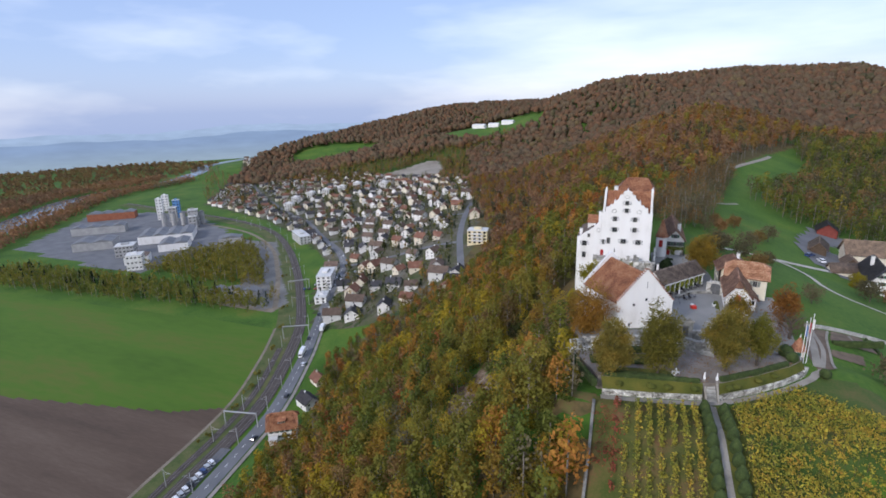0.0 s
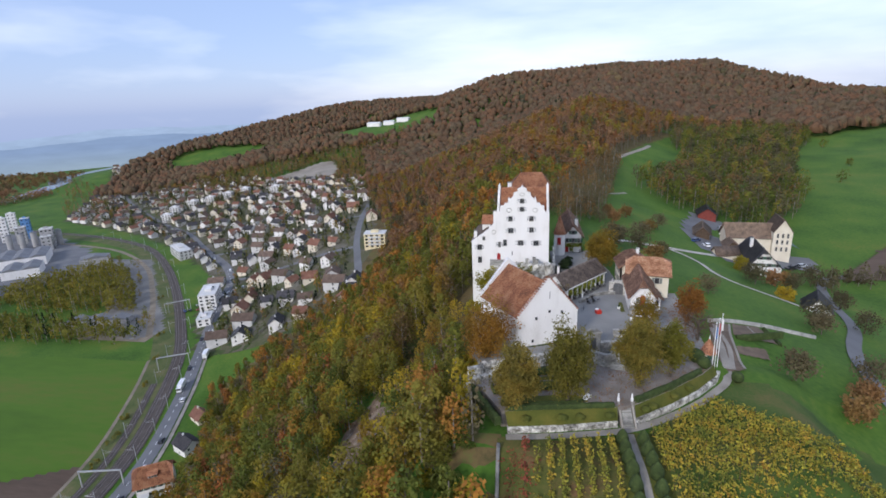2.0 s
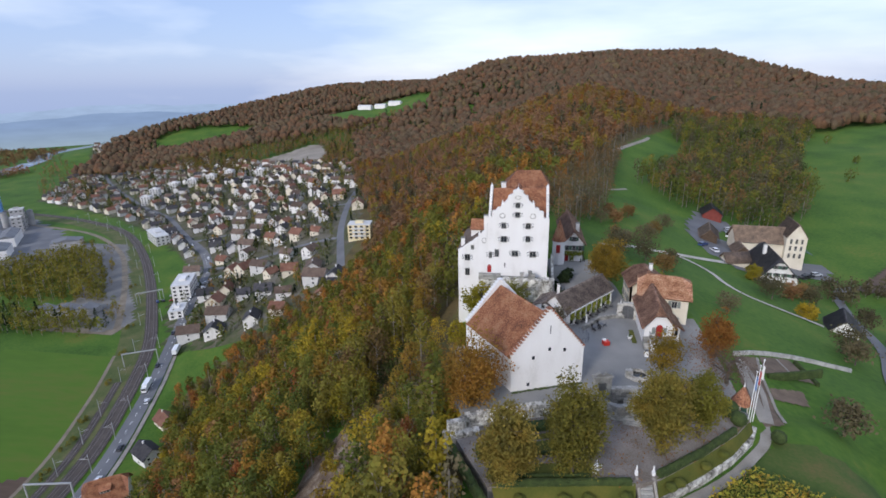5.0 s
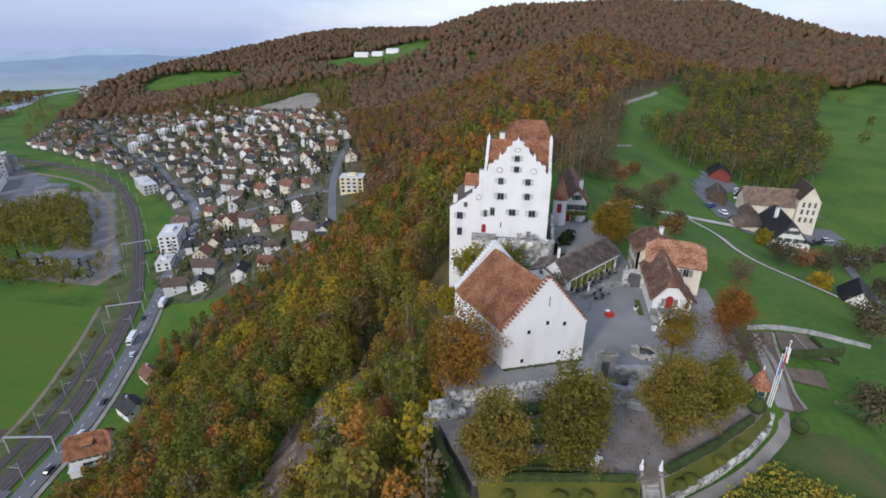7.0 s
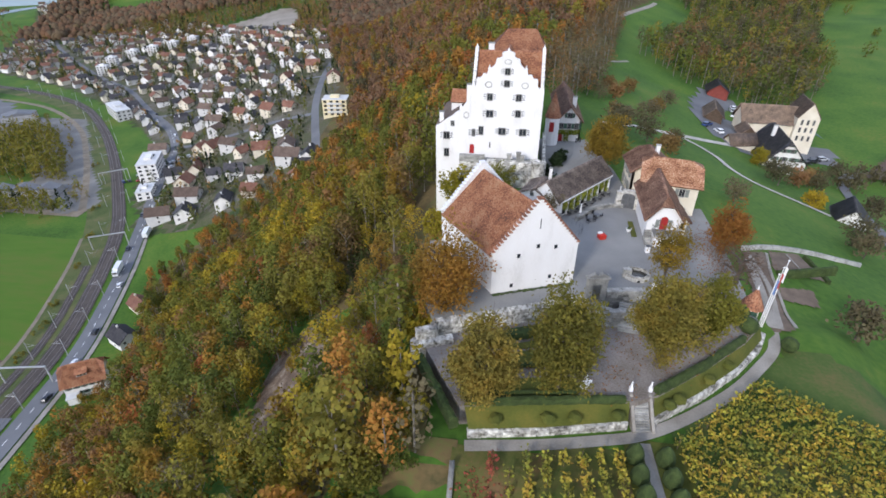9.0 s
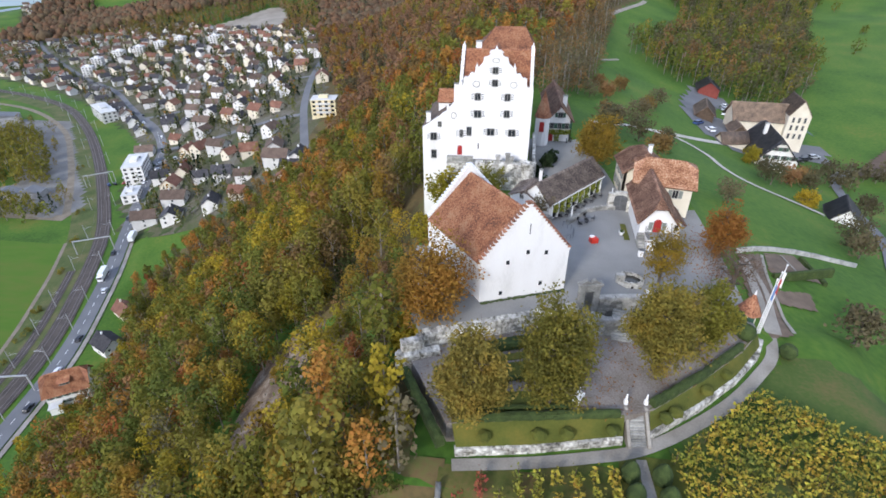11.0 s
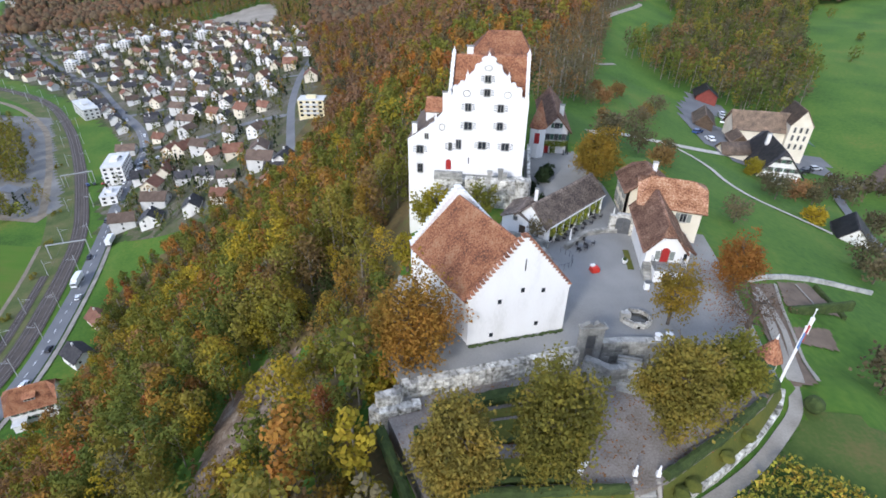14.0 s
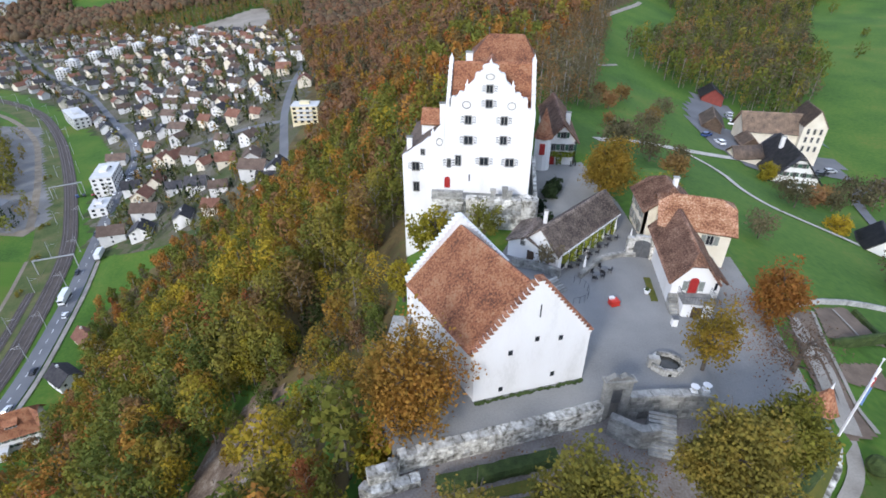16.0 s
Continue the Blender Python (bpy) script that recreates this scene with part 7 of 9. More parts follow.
ribbon("bed_path", [(38.0, -15.6), (38.3, -24.0), (35.6, -34.0)], 0.9, PATHWAY, "pale path along the earth strip", "path", 0.26, step=0.8)
for path in ([(41.6, -18.6), (51.4, -16.0)], [(51.6, -15.6), (51.4, -7.6)]):
    zz = at_ground(*path[0]) - 0.8
    hedge(path, zz, 1.5, 0.7, "rough dark green garden hedge")
for x, y, a, k in ((67, 96, 40, 3), (70, 92, 100, 0), (104, 92, 20, 2), (108, 95, 15, 1), (101, 89, 200, 2), (88, 128, 60, 0), (90, 136, 80, 1), (92, 141, 80, 0)):
    put_car(k, x, y, a, at_ground(x, y) + 0.25)


# ---------------------------------------------------------------- trees
BARK = shade("grey_brown_bark", [(0.25, (0.06, 0.05, 0.04)), (0.75, (0.15, 0.125, 0.10))], 1.5, 0.95, fine=0.5, fine_scale=6, bump=0.5)

PALE_BARK = shade("pale_grey_bark", [(0.25, (0.16, 0.14, 0.115)), (0.75, (0.30, 0.27, 0.23))], 1.0, 0.95, fine=0.4, fine_scale=4)


def leaf(name, stops, scale=0.09, hue=0.008, vary=0.15):
    """Thin leaves: light also comes through them; every tree has its own tint."""
    m = shade(name, stops, scale, 0.85, per="island", hue=hue, fine=0.25, fine_scale=0.9, detail=2.0, spec=0.15, vary=vary)
    n, l = m.node_tree.nodes, m.node_tree.links
    b, out = n["Principled BSDF"], n["Material Output"]
    src = b.inputs["Base Color"].links[0].from_socket
    oi, hs, mr, mh = n.new("ShaderNodeObjectInfo"), n.new("ShaderNodeHueSaturation"), n.new("ShaderNodeMapRange"), n.new("ShaderNodeMapRange")
    mr.inputs["To Min"].default_value, mr.inputs["To Max"].default_value = 0.70, 1.14
    mh.inputs["To Min"].default_value, mh.inputs["To Max"].default_value = 0.515, 0.485
    l.new(oi.outputs["Random"], mr.inputs["Value"])
    l.new(oi.outputs["Random"], mh.inputs["Value"])
    l.new(mr.outputs[0], hs.inputs["Value"])
    l.new(mh.outputs[0], hs.inputs["Hue"])
    l.new(src, hs.inputs["Color"])
    l.new(hs.outputs[0], b.inputs["Base Color"])
    tr, mix = n.new("ShaderNodeBsdfTranslucent"), n.new("ShaderNodeMixShader")
    mix.inputs["Fac"].default_value = 0.28
    l.new(hs.outputs[0], tr.inputs["Color"])
    l.new(b.outputs[0], mix.inputs[1])
    l.new(tr.outputs[0], mix.inputs[2])
    l.new(mix.outputs[0], out.inputs["Surface"])
    return m


LEAF = {
    "orange": leaf("orange_beech_leaf", [(0.3, (0.211, 0.141, 0.028)), (0.5, (0.317, 0.180, 0.033)), (0.7, (0.378, 0.189, 0.037))]),
    "yellow": leaf("yellow_maple_leaf", [(0.3, (0.211, 0.185, 0.025)), (0.5, (0.334, 0.264, 0.026)), (0.7, (0.405, 0.290, 0.026))]),
    "olive": leaf("olive_oak_leaf", [(0.3, (0.132, 0.136, 0.026)), (0.5, (0.207, 0.189, 0.033)), (0.7, (0.273, 0.220, 0.037))]),
    "green": leaf("late_green_leaf", [(0.3, (0.084, 0.110, 0.025)), (0.5, (0.136, 0.158, 0.030)), (0.7, (0.189, 0.189, 0.035))]),
    "brown": leaf("brown_oak_leaf", [(0.3, (0.167, 0.110, 0.048)), (0.5, (0.238, 0.145, 0.057)), (0.7, (0.290, 0.176, 0.062))]),
    "rust": leaf("rust_red_leaf", [(0.3, (0.176, 0.079, 0.026)), (0.5, (0.273, 0.114, 0.032)), (0.7, (0.334, 0.132, 0.035))]),
    "bare": leaf("thin_grey_twig", [(0.3, (0.101, 0.088, 0.048)), (0.7, (0.176, 0.154, 0.079))]),
    "twig": leaf("brown_twig", [(0.3, (0.075, 0.053, 0.033)), (0.7, (0.141, 0.097, 0.057))]),
    "gold": leaf("dull_gold_leaf", [(0.3, (0.150, 0.114, 0.019)), (0.5, (0.238, 0.167, 0.025)), (0.7, (0.299, 0.194, 0.026))], 0.5),
    "fir": leaf("dark_fir_needle", [(0.3, (0.013, 0.027, 0.013)), (0.7, (0.033, 0.056, 0.022))], hue=0.01),
    "hill": leaf("hill_wood_leaf", [(0.30, (0.16, 0.105, 0.06)), (0.45, (0.23, 0.14, 0.075)), (0.56, (0.30, 0.165, 0.075)), (0.72, (0.19, 0.165, 0.075))], 0.013),
}


DARK_LEAF = leaf("dark_garden_leaf", [(0.3, (0.035, 0.05, 0.018)), (0.5, (0.06, 0.08, 0.022)), (0.7, (0.11, 0.105, 0.03))])


def limbs(rng, height, crown, bm, trunk_r, n=8, lean=0.0):
    top = Vector((lean, 0, height * 0.8))
    mid_ = Vector((lean * 0.3, 0, height * 0.4))
    tube(bm, (0, 0, -0.8), mid_, trunk_r, trunk_r * 0.7, 7)
    tube(bm, mid_, top, trunk_r * 0.7, trunk_r * 0.15, 6)
    tips = []
    for i in range(n):
        a = i * 2.4 + rng.uniform(-0.4, 0.4)
        t = 0.28 + 0.5 * i / n
        s = Vector((lean * t, 0, height * t))
        r = crown * rng.uniform(0.6, 0.95)
        e_ = s + Vector((math.cos(a) * r, math.sin(a) * r, height * rng.uniform(0.12, 0.28)))
        m_ = s.lerp(e_, 0.5) + Vector((0, 0, 0.3))
        tube(bm, s, m_, trunk_r * 0.38, trunk_r * 0.24, 5)
        tube(bm, m_, e_, trunk_r * 0.24, trunk_r * 0.06, 4)
        for k in range(2):
            b = a + rng.uniform(-0.9, 0.9)
            f = m_ + Vector((math.cos(b) * r * 0.5, math.sin(b) * r * 0.5, height * rng.uniform(0.05, 0.2)))
            tube(bm, m_, f, trunk_r * 0.16, trunk_r * 0.04, 3)
            tips.append(f)
        tips.append(e_)
    return tips


def clumps(rng, height, crown, low, n, tall=1.0):
    """Clump centres that fill an uneven crown."""
    d = rng.normal(0, 1, (n, 3))
    d /= np.linalg.norm(d, axis=1)[:, None]
    rad = rng.uniform(0.35, 1.0, n) ** 0.6
    wob = 1 + 0.22 * np.sin(d[:, 0] * 5 + 3 * d[:, 2]) + 0.15 * np.sin(d[:, 1] * 7)
    c = d * (rad * wob)[:, None]
    h0, h1 = height * low, height
    z = h0 + (h1 - h0) * (0.5 + 0.5 * c[:, 2] * tall)
    return np.stack([c[:, 0] * crown, c[:, 1] * crown, z], -1)


def tree_meshes(seed, height, crown, low, n_clumps, n_leaf, size, trunk_r, bare=False):
    rng = np.random.default_rng(seed)
    bm = bmesh.new()
    limbs(rng, height, crown, bm, trunk_r, 9, rng.uniform(-0.5, 0.5))
    tr = bpy.data.meshes.new("trunk")
    bm.to_mesh(tr)
    bm.free()
    tr.materials.append(BARK)
    c = clumps(rng, height, crown, low, n_clumps)
    v, f = leaves(rng, c, crown * (0.14 if not bare else 0.22), n_leaf, size)
    return tr, v, f


def leaf_mesh(v, f, material):
    me = bpy.data.meshes.new("crown")
    me.vertices.add(len(v))
    me.vertices.foreach_set("co", np.asarray(v, np.float32).ravel())
    me.loops.add(f.size)
    me.loops.foreach_set("vertex_index", f.astype(np.int32).ravel())
    me.polygons.add(len(f))
    me.polygons.foreach_set("loop_start", np.arange(0, f.size, 4, dtype=np.int32))
    me.update(calc_edges=True)
    me.materials.append(material)
    return me


def place_tree(name, label, x, y, z, trunk, crown_me, turn=0.0, sc=1.0, group="", category="tree"):
    t = new(name)
    t.matrix_world = Matrix.LocRotScale((x, y, z), Euler((0, 0, radians(turn))), (sc, sc, sc))
    tagged(t, label, category, group)
    for nm, me in (("trunk", trunk), ("crown", crown_me)):
        o = new(nm, me)
        o.parent = t
    return t


def single(label, x, y, z, h, r, low, kind, seed, n_c=150, n_l=30, size=0.24, trunk=0.3, name="tree", bare=False):
    tr, v, f = tree_meshes(seed, h, r, low, n_c, n_l, size, trunk, bare)
    return place_tree(name, label, x, y, z, tr, leaf_mesh(v, f, LEAF[kind]), seed * 37)


# the trees of garden and court
GT = leaf("garden_lime_leaf", [(0.3, (0.135, 0.12, 0.03)), (0.5, (0.22, 0.185, 0.038)), (0.7, (0.30, 0.22, 0.042))], 0.5)
LEAF["lime"] = GT
single("round lime tree with yellow-green autumn leaves in the garden", -2.2, -53.6, -2, 10.6, 3.1, 0.13, "lime", 1, 340, 44, 0.15)
single("round lime tree with yellow-green autumn leaves in the garden", 5.5, -51.0, -2, 12.8, 3.3, 0.12, "lime", 2, 360, 44, 0.15)
single("broad old lime tree with dull olive-yellow leaves", 16.9, -45.9, -2, 11.6, 3.3, 0.22, "lime", 3, 440, 40, 0.15, 0.5)
single("lime tree with thinning olive leaves beside the drive", 22.8, -42.0, -2, 9.6, 2.6, 0.24, "olive", 4, 240, 30, 0.16)
single("slender tree with sparse yellow leaves by the fountain", 20.6, -31.0, -0.4, 8.6, 2.4, 0.2, "gold", 5, 170, 22, 0.14, 0.22)
single("maple with orange-red autumn leaves by the drive", 31.4, -21.4, -2.4, 9.6, 2.6, 0.26, "rust", 6, 190, 30, 0.16)
single("nearly bare old tree with few brown leaves", 30.8, -28.8, -2.4, 6.8, 3.2, 0.3, "twig", 7, 140, 14, 0.10, 0.42, bare=True)
single("big orange-leaved tree below the barn", -8.0, -39.6, -3.5, 13.2, 4.2, 0.16, "orange", 8, 340, 34, 0.16, 0.45)
single("bright green-yellow shrub tree at the terrace corner", -11.2, -42.6, -5.0, 5.6, 2.2, 0.1, "yellow", 9, 70, 26, 0.24)
single("yellow-leaved tree before the bastion", -9.6, -9.0, -2.5, 8.2, 2.9, 0.3, "yellow", 10, 90, 22, 0.24)
single("small half-bare tree on the bastion", -2.4, -7.0, -2.0, 7.8, 2.2, 0.4, "olive", 12, 60, 16, 0.22)
single("broad tree with olive-brown leaves in the upper court", 17.8, 11.0, -0.5, 9.8, 3.9, 0.15, "gold", 13, 330, 30, 0.18, 0.4)
single("bushy tree behind the gatehouse", 27.5, 12.5, -3.5, 6.8, 3.0, 0.15, "olive", 14, 110, 24, 0.26)
single("bare-twigged tree beside the hall", 6.2, -14.3, 0, 4.2, 1.7, 0.4, "bare", 15, 50, 12, 0.16, 0.18)
single("small yellow shrub below the bastion", -13.5, -12.5, -7, 5.0, 2.0, 0.15, "yellow", 16, 60, 24, 0.24)
for i, (x, y) in enumerate(((8.2, 8.6), (9.2, 11.6), (5.8, 3.2), (6.6, -2.4))):
    single("dark evergreen shrub by the castle wall", x, y, -0.2, 2.6, 1.3, 0.02, "fir", 30 + i, 50, 24, 0.2, 0.08, "evergreen_shrub")
single("small bright yellow tree below the meadow", 75.5, 36.0, -20.5, 6.6, 2.6, 0.1, "yellow", 18, 90, 26, 0.26)
single("yellow-leaved tree beside the farmhouse", 74.4, 67.5, -19.5, 6.0, 2.4, 0.1, "yellow", 19, 80, 24, 0.26)

# young orchard and hedgerow trees on the meadow
orch = [tree_meshes(60 + i, h, r, 0.25, 60, 14, 0.25, 0.16, True) for i, (h, r) in enumerate(((5.0, 2.2), (6.2, 2.8), (4.2, 1.9)))]
orch_c = [leaf_mesh(v, f, LEAF[k]) for (t_, v, f), k in zip(orch, ("bare", "bare", "brown"))]
rr = random.Random(77)
spots = [(46, 12), (70, 10), (36, 30), (40, 46), (34, 42), (30, 52), (38, 66), (28, 66), (24, 36), (26, 78), (34, 84), (46, 88), (54, 96), (40, 100), (30, 96), (22, 90), (70, 52), (72, 44), (88, 54), (92, 62), (96, 44), (60, -30), (56, -36), (64, -22), (50, -30), (72, 4), (90, 18), (100, 70), (86, 60), (80, 52)]
for i, (x, y) in enumerate(spots):
    k = rr.randrange(3)
    x, y = x + rr.uniform(-2, 2), y + rr.uniform(-2, 2)
    place_tree("orchard_tree", "small half-bare fruit tree on the meadow", x, y, at_ground(x, y), orch[k][0], orch_c[k], rr.uniform(0, 360), rr.uniform(0.8, 1.25), "orchard trees")

# ---------------------------------------------------------------- the wooded slope
SLOPE = [(-7, -112), (-6.8, -62), (-12.5, -47), (-13.5, -36), (-13.5, -22), (-18, -4), (-18.5, 20), (-9, 26), (1, 62), (12, 112), (34, 192), (52, 252), (92, 340), (128, 402), (235, 480), (420, 650), (600, 900), (900, 1200), (900, 1480), (-90, 1330), (-330, 1010), (-235, 860), (-300, 770), (-225, 560), (-190, 430), (-140, 310), (-98, 210), (-88, 160), (-98, 133), (-128, 137), (-150, 122), (-166, 92), (-152, 62), (-138, 38), (-136, 10), (-138, -6), (-132, -40), (-118, -100), (-100, -120)]
WOOD_EAST = [(58, 186), (74, 162), (99, 150), (112, 140), (130, 156), (146, 184), (164, 214), (176, 262), (196, 300), (214, 352), (262, 420), (240, 486), (170, 440), (128, 402), (118, 350), (128, 318), (104, 276), (84, 232)]
rng = np.random.default_rng(5)


def scatter(poly, gap, n_max, rng, y0=-1e9, y1=1e9, keep=None):
    """Points inside a polygon at about even spacing (jittered rows)."""
    P = np.array(poly)
    xs = np.arange(P[:, 0].min(), P[:, 0].max(), gap)
    ys = np.arange(max(P[:, 1].min(), y0), min(P[:, 1].max(), y1), gap)
    X, Y = np.meshgrid(xs, ys)
    X = X + rng.uniform(-0.48, 0.48, X.shape) * gap
    Y = Y + rng.uniform(-0.48, 0.48, Y.shape) * gap
    m = inside(X, Y, poly)
    pts = np.stack([X[m], Y[m]], -1)
    return pts[keep(pts)] if keep else pts


def lobed_crown(rng, n_lobe, n_leaf, size, low=0.2, wide=0.27, open_=0.0):
    """A crown of unit height: leaf sprays that lie on the outsides of uneven lobes, so that each lobe has a lit and a shaded side."""
    d = rng.normal(0, 1, (n_lobe, 3))
    d /= np.linalg.norm(d, axis=1)[:, None]
    c = d * rng.uniform(0.35, 0.8, (n_lobe, 1))
    c[:, 2] = np.linspace(-0.8, 0.86, n_lobe) + rng.uniform(-0.1, 0.1, n_lobe)
    taper = np.sqrt(np.clip(1.08 - (np.abs(c[:, 2] + 0.1)) ** 2.2, 0.05, 1))
    c[:, :2] *= taper[:, None]
    half = (1 - low) / 2
    C = np.stack([c[:, 0] * wide, c[:, 1] * wide, low + half * (1 + c[:, 2])], -1)
    R = wide * rng.uniform(0.34, 0.58, n_lobe) * (0.6 + 0.4 * taper)
    o = rng.normal(0, 1, (n_lobe, n_leaf, 3))
    o[:, :, 2] += 0.35
    o /= np.linalg.norm(o, axis=2)[:, :, None]
    p = C[:, None] + o * R[:, None, None] * rng.uniform(0.72, 1.12 + open_, (n_lobe, n_leaf, 1)) * np.array((1, 1, 1.25))
    nrm = o + rng.normal(0, 0.38, o.shape)
    nrm /= np.linalg.norm(nrm, axis=2)[:, :, None]
    u = np.cross(nrm, rng.normal(0, 1, o.shape))
    u /= np.linalg.norm(u, axis=2)[:, :, None] + 1e-9
    w = np.cross(nrm, u)
    k = size * rng.uniform(0.55, 1.25, (n_lobe, n_leaf, 1))
    q = np.stack([p - u * k * 0.5, p - w * k * 0.38 + u * k * 0.1, p + u * k * 0.55, p + w * k * 0.38], 2)
    return q.reshape(-1, 3)


def quads_of(n):
    return np.arange(4 * n).reshape(n, 4)


kinds = ("orange", "olive", "green", "brown", "yellow", "rust", "olive", "green", "gold", "bare", "orange", "olive")
near_t = []
for i, k in enumerate(kinds):
    h = 10.5 + 3.5 * rng.random()
    bm = bmesh.new()
    limbs(rng, h, h * 0.2, bm, 0.19, 7, rng.uniform(-0.4, 0.4))
    tr = bpy.data.meshes.new("trunk")
    bm.to_mesh(tr)
    bm.free()
    tr.materials.append(PALE_BARK if i % 2 else BARK)
    v = lobed_crown(rng, 22, 30 if k != "bare" else 12, 0.62 / h, rng.uniform(0.10, 0.26), rng.uniform(0.21, 0.31)) * h
    near_t.append((tr, leaf_mesh(v, quads_of(len(v) // 4), LEAF[k]), k))
WORD = {"orange": "orange", "olive": "olive-brown", "green": "dull green", "brown": "brown", "yellow": "yellow", "rust": "rust-red", "bare": "nearly bare grey", "gold": "dull golden"}
near_zone = [(-13, -66), (-13.5, -36), (-14, -22), (-20, 0), (-24, 25), (-58, 25), (-72, -10), (-76, -50), (-62, -74), (-30, -78)]
GULLY = [(-46, -21), (-39, -15), (-33, -17), (-30.5, -26), (-30, -33), (-35, -38), (-37, -42), (-41.5, -41.5), (-44, -30)]
GULLY_OPEN = [(-45, -21), (-38, -14), (-27, -16), (-23, -30), (-25, -43), (-35, -49), (-45, -42)]
BRAMBLE = [(-30, -14), (-24, -18), (-24, -2), (-27, 8), (-33, 4), (-36, -8)]
LITTER = shade("fallen_leaf_litter", [(0.25, (0.06, 0.055, 0.02)), (0.5, (0.12, 0.085, 0.035)), (0.75, (0.10, 0.11, 0.03))], 0.15, 0.95, fine=0.6, fine_scale=1.5, bump=0.5)
patch("forest_floor", [p for p in SLOPE if p[1] < 480] + [(-170, 430)], LITTER, "leaf-strewn forest floor of the slope", "forest floor", 0.15, 3.5)
SCREE = shade("pale_scree", [(0.2, (0.07, 0.05, 0.032)), (0.5, (0.15, 0.105, 0.07)), (0.8, (0.31, 0.26, 0.20))], 0.35, 0.95, fine=0.7, fine_scale=2.5, bump=0.8)
patch("gully", GULLY, SCREE, "bare eroded gully of soil and scree", "gully", 0.35, 1.2)
rk = random.Random(4)
bm = bmesh.new()
for _ in range(150):
    x, y = rk.uniform(-42, -24), rk.uniform(-50, -18)
    if inside(x, y, GULLY):
        bmesh.ops.create_icosphere(bm, subdivisions=1, radius=rk.uniform(0.2, 0.65), matrix=Matrix.Translation((x, y, at_ground(x, y) + 0.35)) @ Euler((rk.random() * 3, rk.random() * 3, 0)).to_matrix().to_4x4() @ Matrix.Diagonal((1, rk.uniform(0.5, 0.9), 0.55, 1)))
tagged(part("scree_rocks", bm, SCREE), "loose pale rocks lying in the gully", "rocks", kind="stuff")
bush_me = []
for i, k in enumerate(("yellow", "olive", "green", "gold")):
    tr_, v_, f_ = tree_meshes(700 + i, 3.4, 1.5, 0.05, 50, 14, 0.15, 0.06)
    bush_me.append((tr_, leaf_mesh(v_, f_, LEAF[k]), k))
for x, y, k in ((-41, -19, 2), (-39.5, -22, 0), (-36, -17.5, 2), (-34, -20, 2), (-32, -23, 1), (-36.5, -27, 0), (-38.5, -26, 3), (-29, -25.5, 1), (-32, -35, 0), (-33.5, -39, 0), (-27, -31, 1), (-25, -36, 0), (-23.5, -41, 3), (-29, -47, 1), (-25.5, -50.5, 2), (-23, -53, 1), (-22, -48, 0), (-27, -55, 2), (-24, -57, 0), (-15.5, -33, 3), (-16, -38, 1), (-16.5, -43, 3), (-15, -47, 0), (-14.5, -29, 1), (-15.5, -24, 3), (-17, -19, 1), (-17.5, -13, 2), (-14, -51, 1), (-12.5, -54, 3), (-11, -57, 1), (-10, -60.5, 2), (-9.6, -64, 3), (-9.2, -68, 1), (-9, -73, 3), (-9, -79, 1), (-9, -86, 2)):
    place_tree("bush", {"yellow": "yellow-leaved wild bush", "olive": "olive-brown wild bush", "green": "dark green wild bush", "gold": "dull golden wild bush"}[bush_me[k][2]] + " on the steep slope", x, y, at_ground(x, y) - 0.1, bush_me[k][0], bush_me[k][1], x * 50, 0.8 + 0.35 * abs(math.sin(x * 7 + y)), "slope bushes", "bush")
pts = scatter(near_zone, 4.3, 400, rng)
pts = pts[~inside(pts[:, 0], pts[:, 1], GULLY_OPEN) & ~inside(pts[:, 0], pts[:, 1], BRAMBLE)]
pts = pts[rng.permutation(len(pts))]
weights = np.array([0.09, 0.15, 0.13, 0.06, 0.12, 0.02, 0.12, 0.11, 0.13, 0.03, 0.06, 0.10])
for x, y in pts[:290]:
    k = int(rng.choice(12, p=weights / weights.sum()))
    s = rng.uniform(0.66, 1.15)
    if -14 - x < 9 and y > -50:
        s *= 0.55
    place_tree("forest_tree", f"{WORD[near_t[k][2]]} broad-leaved tree on the wooded slope", x, y, at_ground(x, y) - 0.2, near_t[k][0], near_t[k][1], rng.uniform(0, 360), s, f"{WORD[near_t[k][2]]} slope trees")
rest_pts = pts[290:]
# trees that stand out on the slope
for x, y, k, s in ((-26.5, -35.5, 4, 1.0), (-24, -30, 4, 0.7), (-19.5, -41, 4, 0.42), (-58, -20, 0, 1.25), (-72, -38, 5, 0.95), (-40, -12, 4, 0.5), (-34, -9, 4, 0.55), (-31, 2, 4, 0.5)):
    place_tree("forest_tree", f"{WORD[near_t[k][2]]} broad-leaved tree on the wooded slope", x, y, at_ground(x, y) - 0.2, near_t[k][0], near_t[k][1], x * 31, s, f"{WORD[near_t[k][2]]} slope trees")


